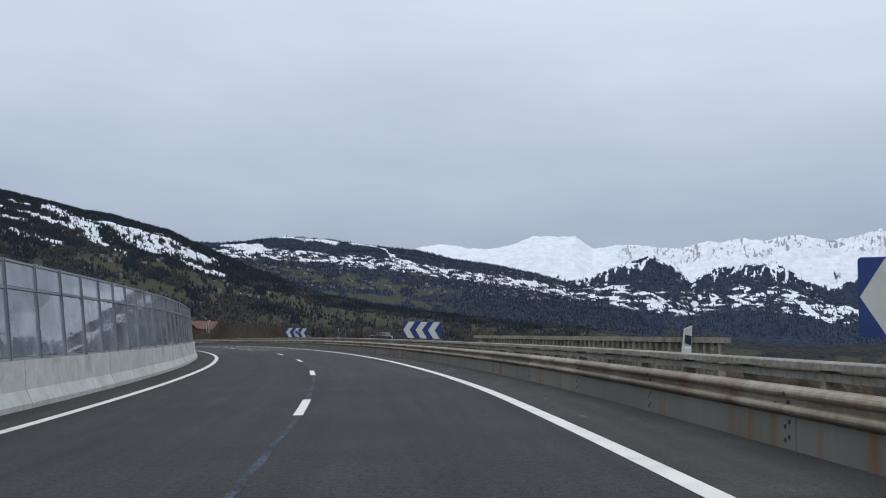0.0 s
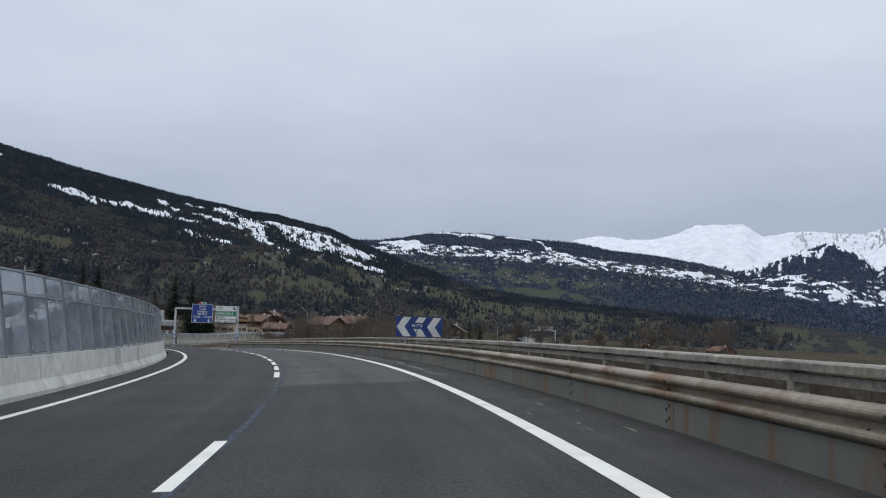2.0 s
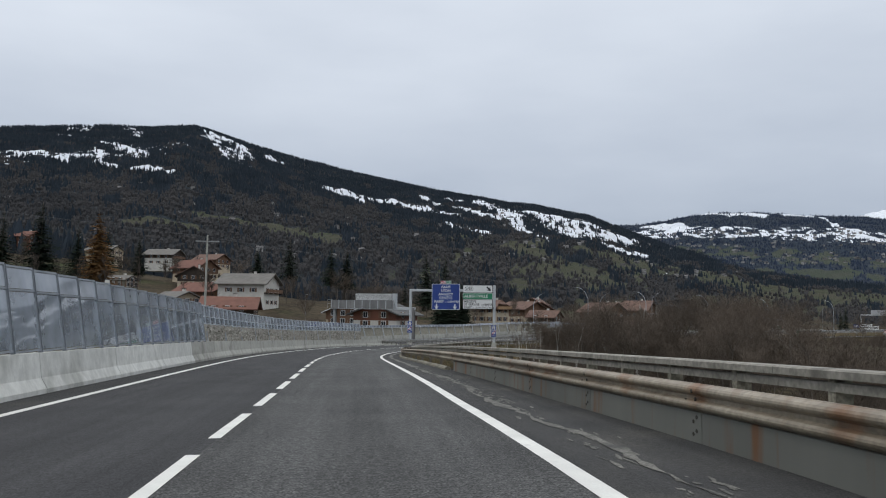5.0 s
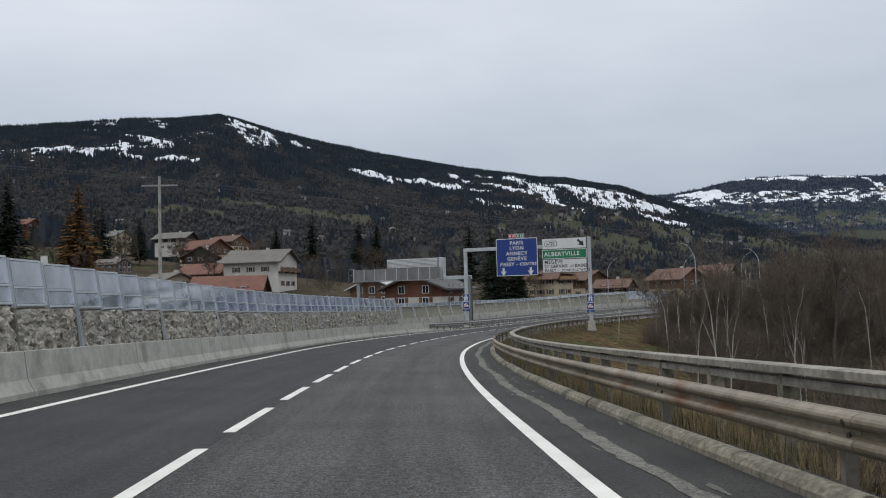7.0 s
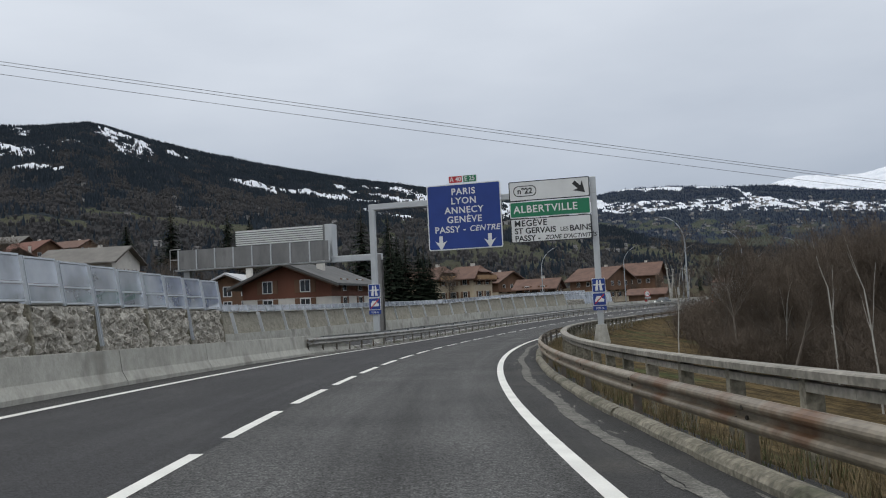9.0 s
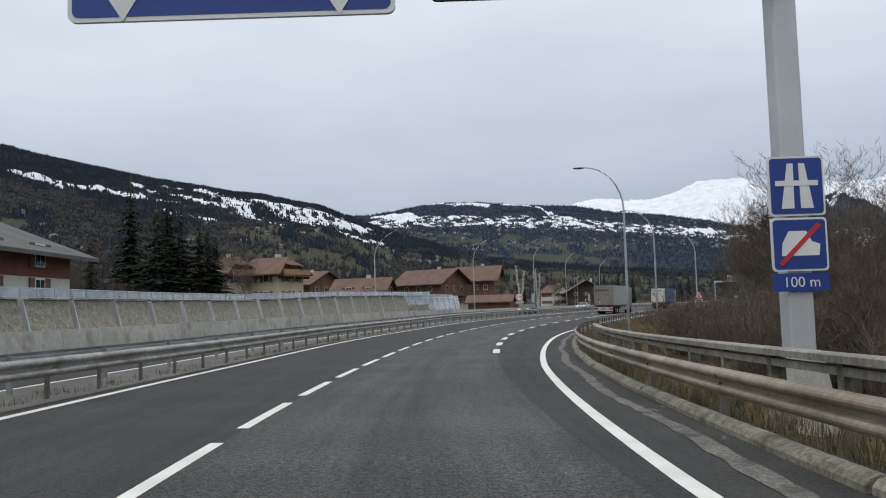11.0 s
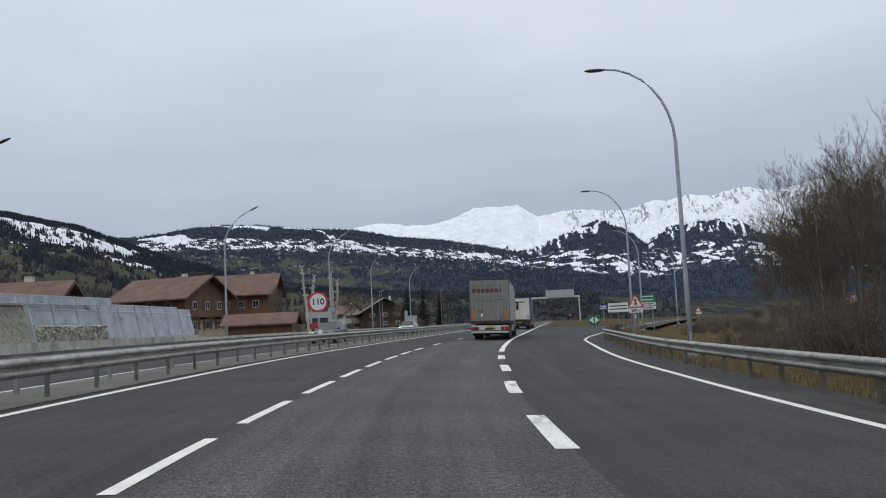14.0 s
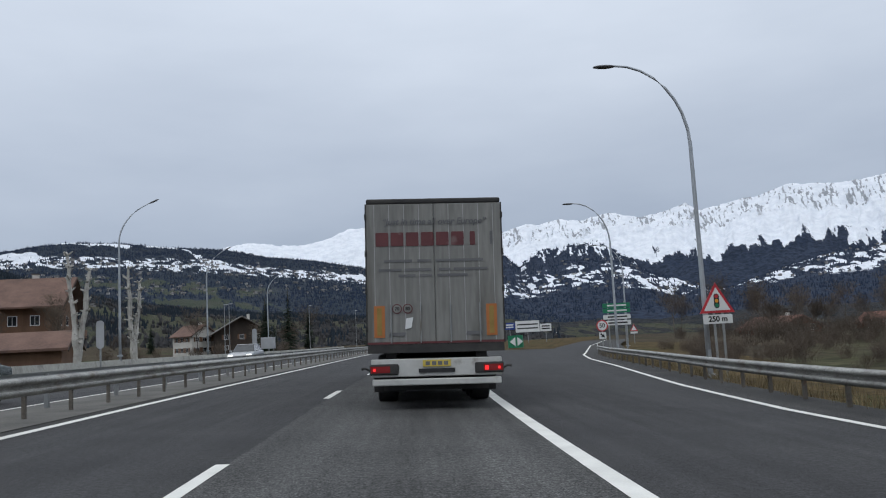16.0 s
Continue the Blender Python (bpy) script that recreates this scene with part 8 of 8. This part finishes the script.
thicket(230, (262, 345), lambda s: RAIL(s) + 5.5 + abs(rnd.gauss(0, 1)) * 8, "dense brown leafless brushwood on the bank", 0.55, 1.25)
thicket(90, (262, 330), lambda s: RAIL(s) + 9 + abs(rnd.gauss(0, 1)) * 9, "taller leafless brushwood among the roadside trees", 0.9, 1.4)
thicket(150, (350, 440), lambda s: RIGHT(min(s, 470)) + 8 + rnd.random() * 30, "low brown scrub on the field beside the exit", 0.25, 0.6)
thicket(60, (318, 350), lambda s: RAIL(s) + 9 + rnd.random() * 14, "russet undergrowth at the foot of the slender trees", 0.3, 0.6)
thicket(46, (236, 274), lambda s: RAIL(s) + 8.5 + abs(rnd.gauss(0, 1)) * 6, "dense brown brushwood at the edge of the grass", 0.5, 0.9)
thicket(160, (165, 255), lambda s: RAIL(s) + 12 + abs(rnd.gauss(0, 1)) * 15, "brown leafless scrub below the embankment", 0.6, 1.05)
thicket(70, (60, 170), lambda s: RAIL(s) + 26 + abs(rnd.gauss(0, 1)) * 24, "brown leafless scrub in the valley", 0.9, 1.6)
thicket(110, (130, 270), lambda s: RAIL(s) + 34 + rnd.random() * 95, "brown leafless wood on the valley floor", 1.2, 2.2)
thicket(80, (345, 520), lambda s: RIGHT(min(s, 470)) + 22 + abs(rnd.gauss(0, 1)) * 30, "reddish-brown hedges across the field", 0.7, 1.4)
thicket(60, (240, 560), lambda s: -30 - abs(rnd.gauss(0, 1)) * 40, "brown garden hedges between the houses", 0.5, 0.9)

# tufts of dry grass
def tufts(n, s_rng, d_fun, label, hmin, hmax, material, seed):
    """Thousands of thin blades in tufts, as one growth."""
    r = random.Random(seed)
    vs, fs = [], []
    for _ in range(n):
        s = r.uniform(*s_rng)
        p = road(s, d_fun(s, r), -0.05)
        z = p.z - 0.02
        for _ in range(9):
            a, h = r.uniform(0, 6.28), r.uniform(hmin, hmax)
            b = Vector((p.x + r.gauss(0, 0.07), p.y + r.gauss(0, 0.07), z))
            t = b + Vector((math.cos(a) * h * r.uniform(0.1, 0.6), math.sin(a) * h * r.uniform(0.1, 0.6), h))
            side = Vector((-math.sin(a), math.cos(a), 0)) * 0.008
            i = len(vs)
            vs += [tuple(b - side), tuple(b + side), tuple(t)]
            fs.append((i, i + 1, i + 2))
    me = bpy.data.meshes.new("grass_tufts")
    me.from_pydata(vs, [], fs)
    me.materials.append(material)
    tagged(new("grass_tufts", me), label, "grass", kind="stuff")


BLADE_DRY = mat("dry_grass_blades", (0.10, 0.078, 0.040), (0.22, 0.17, 0.09), 0.6, 0.9, fine=5, per_island=0.35)
BLADE_GREEN = mat("green_weed_blades", (0.045, 0.06, 0.022), (0.10, 0.11, 0.04), 0.6, 0.9, fine=5, per_island=0.35)
tufts(2600, (136, 300), lambda s, r: RAIL(s) + 0.15 + abs(r.gauss(0, 0.55)), "dry grass tufts growing under the parapet", 0.10, 0.38, BLADE_DRY, 1)
tufts(700, (136, 300), lambda s, r: RAIL(s) + 0.15 + abs(r.gauss(0, 0.35)), "green weeds along the back of the guard rail", 0.06, 0.26, BLADE_GREEN, 2)
tufts(1500, (296, 410), lambda s, r: RAIL(s) + 0.2 + abs(r.gauss(0, 0.8)), "dry grass tufts behind the exit guard rail", 0.10, 0.34, BLADE_DRY, 3)
tufts(420, (231, 300), lambda s, r: MEDIAN(s) - 0.05 - abs(r.gauss(0, 0.35)), "weeds and dry grass under the median rail", 0.06, 0.24, BLADE_GREEN, 4)

# ================= poles and wires =================
def utility_pole(at, h, label):
    th = thing("utility_pole", label, "utility pole", "utility poles", at=at)
    part("pole", tube(bmesh.new(), [(0, 0, -1), (0, 0, h)], [0.20, 0.13], 8), CONCRETE, th)
    part("crossarm", boxes((-1.75, 1.75, -0.06, 0.06, h - 1.0, h - 0.84)), STEEL_POST, th)
    for x in (-1.7, -1.1, 1.1, 1.7):
        part("insulator", tube(bmesh.new(), [(x, 0, h - 1.45), (x, 0, h - 1.0)], [0.05, 0.035], 6), DARK_GLASS, th)
    return th


utility_pole(at_world(-106.4, 201.4, -5.4, 30), 16.2, "grey concrete power pole with a crossarm")
utility_pole(at_world(-2.5, 269.5, -13.0, -32), 9.5, "short power pole in the scrub below the road")


def pollard(at, h, seed, label):
    """A lopped tree: pale, knotted stems with short stubs and a few whips."""
    rr = random.Random(seed)
    th = thing("pollard_tree", label, "tree", "pollarded trees", at=at)
    bm = bmesh.new()
    for lean in (-0.05, 0.07):
        pts = [(lean * h * (k / 9) * 1.6 + rr.gauss(0, 0.05), rr.gauss(0, 0.05), h * k / 9 * (1.0 if lean < 0 else 0.86)) for k in range(10)]
        tube(bm, pts, [(0.26 - 0.016 * k) * rr.uniform(0.85, 1.2) for k in range(10)], 7)
        for k in range(2, 10):
            for _ in range(5):
                a, p = rr.uniform(0, 6.28), Vector(pts[k])
                q = p + Vector((math.cos(a), math.sin(a), rr.uniform(0.1, 0.9))) * rr.uniform(0.22, 0.5)
                tube(bm, [p, q], [0.09, 0.05], 5)
    part("trunk", bm, BARK_PALE, th)
    vs, fs = [], []
    for _ in range(60):
        p = Vector((rr.gauss(0, 0.35), rr.gauss(0, 0.3), h * rr.uniform(0.35, 1.0)))
        stick(vs, fs, p, p + Vector((rr.gauss(0, 0.4), rr.gauss(0, 0.4), rr.uniform(0.2, 0.9))), 0.015, 0.006)
    me = bpy.data.meshes.new("crown")
    me.from_pydata([tuple(q) for q in vs], [], fs)
    me.materials.append(TWIG)
    part("crown", me, TWIG, th)
    return th


pollard(at_height(394, -25.8, 0.6, 20), 8.2, 5, "pale lopped tree with a leaning double stem")
pollard(at_height(404, -25.2, 0.6, 70), 8.0, 6, "slim pale lopped tree beside the noise wall's end")
for s, d, h in ((455, -30, 8.5), (462, -31, 9), (301, -76.5, 10.5), (500, -24, 10), (560, -20, 11), (350, 22, 9)):
    th = thing("lamp_post", "thin grey lamp post with a small head", "street lamp", "thin lamp posts", at=at_height(s, d, -0.5, 0))
    part("pole", tube(bmesh.new(), [(0, 0, -0.5), (0, 0, h)], [0.07, 0.04], 6), STEEL_POST, th)
    part("head", bevelled(boxes((-0.1, 0.55, -0.08, 0.08, h, h + 0.09)), 0.02, 1), STEEL_LIGHT, th)
wires = thing("power_lines", "thin overhead power lines crossing high above the road", "power line")
WIRE = mat("wire", (0.08, 0.08, 0.085), (0.11, 0.11, 0.115), 1, 0.6)
across_line = Vector((-0.53, 0.85, 0))
for k, off in enumerate((-1.2, -0.6, 1.2)):
    top_a, top_b, top_c = Vector((-106.4, 201.4, 10.5)), Vector((-2.5, 269.5, -3.8)), Vector((-262, 104, 31.5))
    for a, b, sag in ((top_a, top_b, 0.6), (top_a, top_c, 0.8)):
        a, b = a + across_line * off, b + across_line * off
        pts = []
        for i in range(21):
            t = i / 20
            p = a.lerp(b, t)
            p.z -= sag * 4 * t * (1 - t)
            pts.append(tuple(p))
        part("wire", tube(bmesh.new(), pts, [0.013] * 21, 4), WIRE, wires)
bx = thing("cabinet", "grey roadside equipment box on posts", "roadside cabinet", at=stand(462, -25.0))
part("box", bevelled(boxes((-1.1, 1.1, -0.3, 0.3, 1.2, 3.0)), 0.05), SIGN_BACK, bx)
part("leg", boxes((-0.9, -0.8, -0.05, 0.05, -0.2, 1.2), (0.8, 0.9, -0.05, 0.05, -0.2, 1.2)), STEEL_POST, bx)
for s, d in ((385, -20.5), (424, -19)):
    ov = thing("oval_sign", "back of an oval grey sign on a post", "road sign", "sign backs", at=stand(s, d))
    part("post", boxes((-0.05, 0.05, 0, 0.06, -0.3, 3.0)), STEEL_POST, ov)
    part("board", prism(bmesh.new(), rounded(-0.25, 0.25, 1.6, 3.4, 0.24, 6), -0.03, 0), SIGN_BACK, ov)
# far village houses on the slopes, too small to tell apart
def far_village(data, n, label, size, zlo, zhi, azlo, azhi, seed, roofing=ROOF_GREY):
    X, Y, Z, AZ, U, sn, op = data
    r = np.random.RandomState(seed)
    ok = np.argwhere((Z > zlo) & (Z < zhi) & (AZ > azlo) & (AZ < azhi) & (U < 0.98))
    bm = bmesh.new()
    for _ in range(n):
        i, j = ok[r.randint(len(ok))]
        w, l, h = size * r.uniform(0.7, 1.2), size * r.uniform(0.8, 1.6), size * r.uniform(0.45, 0.7)
        m = Matrix.Translation((X[i, j], Y[i, j], Z[i, j])) @ pose(0, 0, 0, 0, 0, r.uniform(0, 180))
        box(bm, -w / 2, w / 2, -l / 2, l / 2, -4, h, m, 0)
        vs = [bm.verts.new(m @ Vector(q)) for q in ((-w * 0.65, -l * 0.6, h - 0.4), (w * 0.65, -l * 0.6, h - 0.4), (0, -l * 0.6, h + w * 0.32), (-w * 0.65, l * 0.6, h - 0.4), (w * 0.65, l * 0.6, h - 0.4), (0, l * 0.6, h + w * 0.32))]
        for f in ((0, 1, 2), (5, 4, 3), (0, 2, 5, 3), (1, 4, 5, 2), (0, 3, 4, 1)):
            bm.faces.new([vs[q] for q in f]).material_index = 1
    me = mesh_of("far_village", bm, [mat('far_walls', (0.16, 0.15, 0.14), (0.42, 0.41, 0.40), 0.01, 0.9, fine=0.05, per_island=0.4), roofing])
    tagged(new("far_village", me), label, "village", kind="stuff")


FAR_ROOF = mat("far_dark_roofs", (0.07, 0.068, 0.068), (0.15, 0.145, 0.145), 0.01, 0.9, fine=0.05, per_island=0.4)
far_village(HILL_DATA, 130, "scattered chalets on the green hillside", 6.0, 60, 300, 2, 24, 3, FAR_ROOF)
far_village(HILL_DATA, 40, "scattered chalets high on the wooded hillside", 6.0, 60, 240, 24, 56, 4, FAR_ROOF)
far_village(SPUR_DATA, 160, "far chalets on the snowy alpine fields", 8, 120, 300, -44, -14, 7, FAR_ROOF)
far_village(MID_DATA, 320, "clustered chalets among the snowy fields", 7.5, 150, 330, -16, 10, 5, FAR_ROOF)
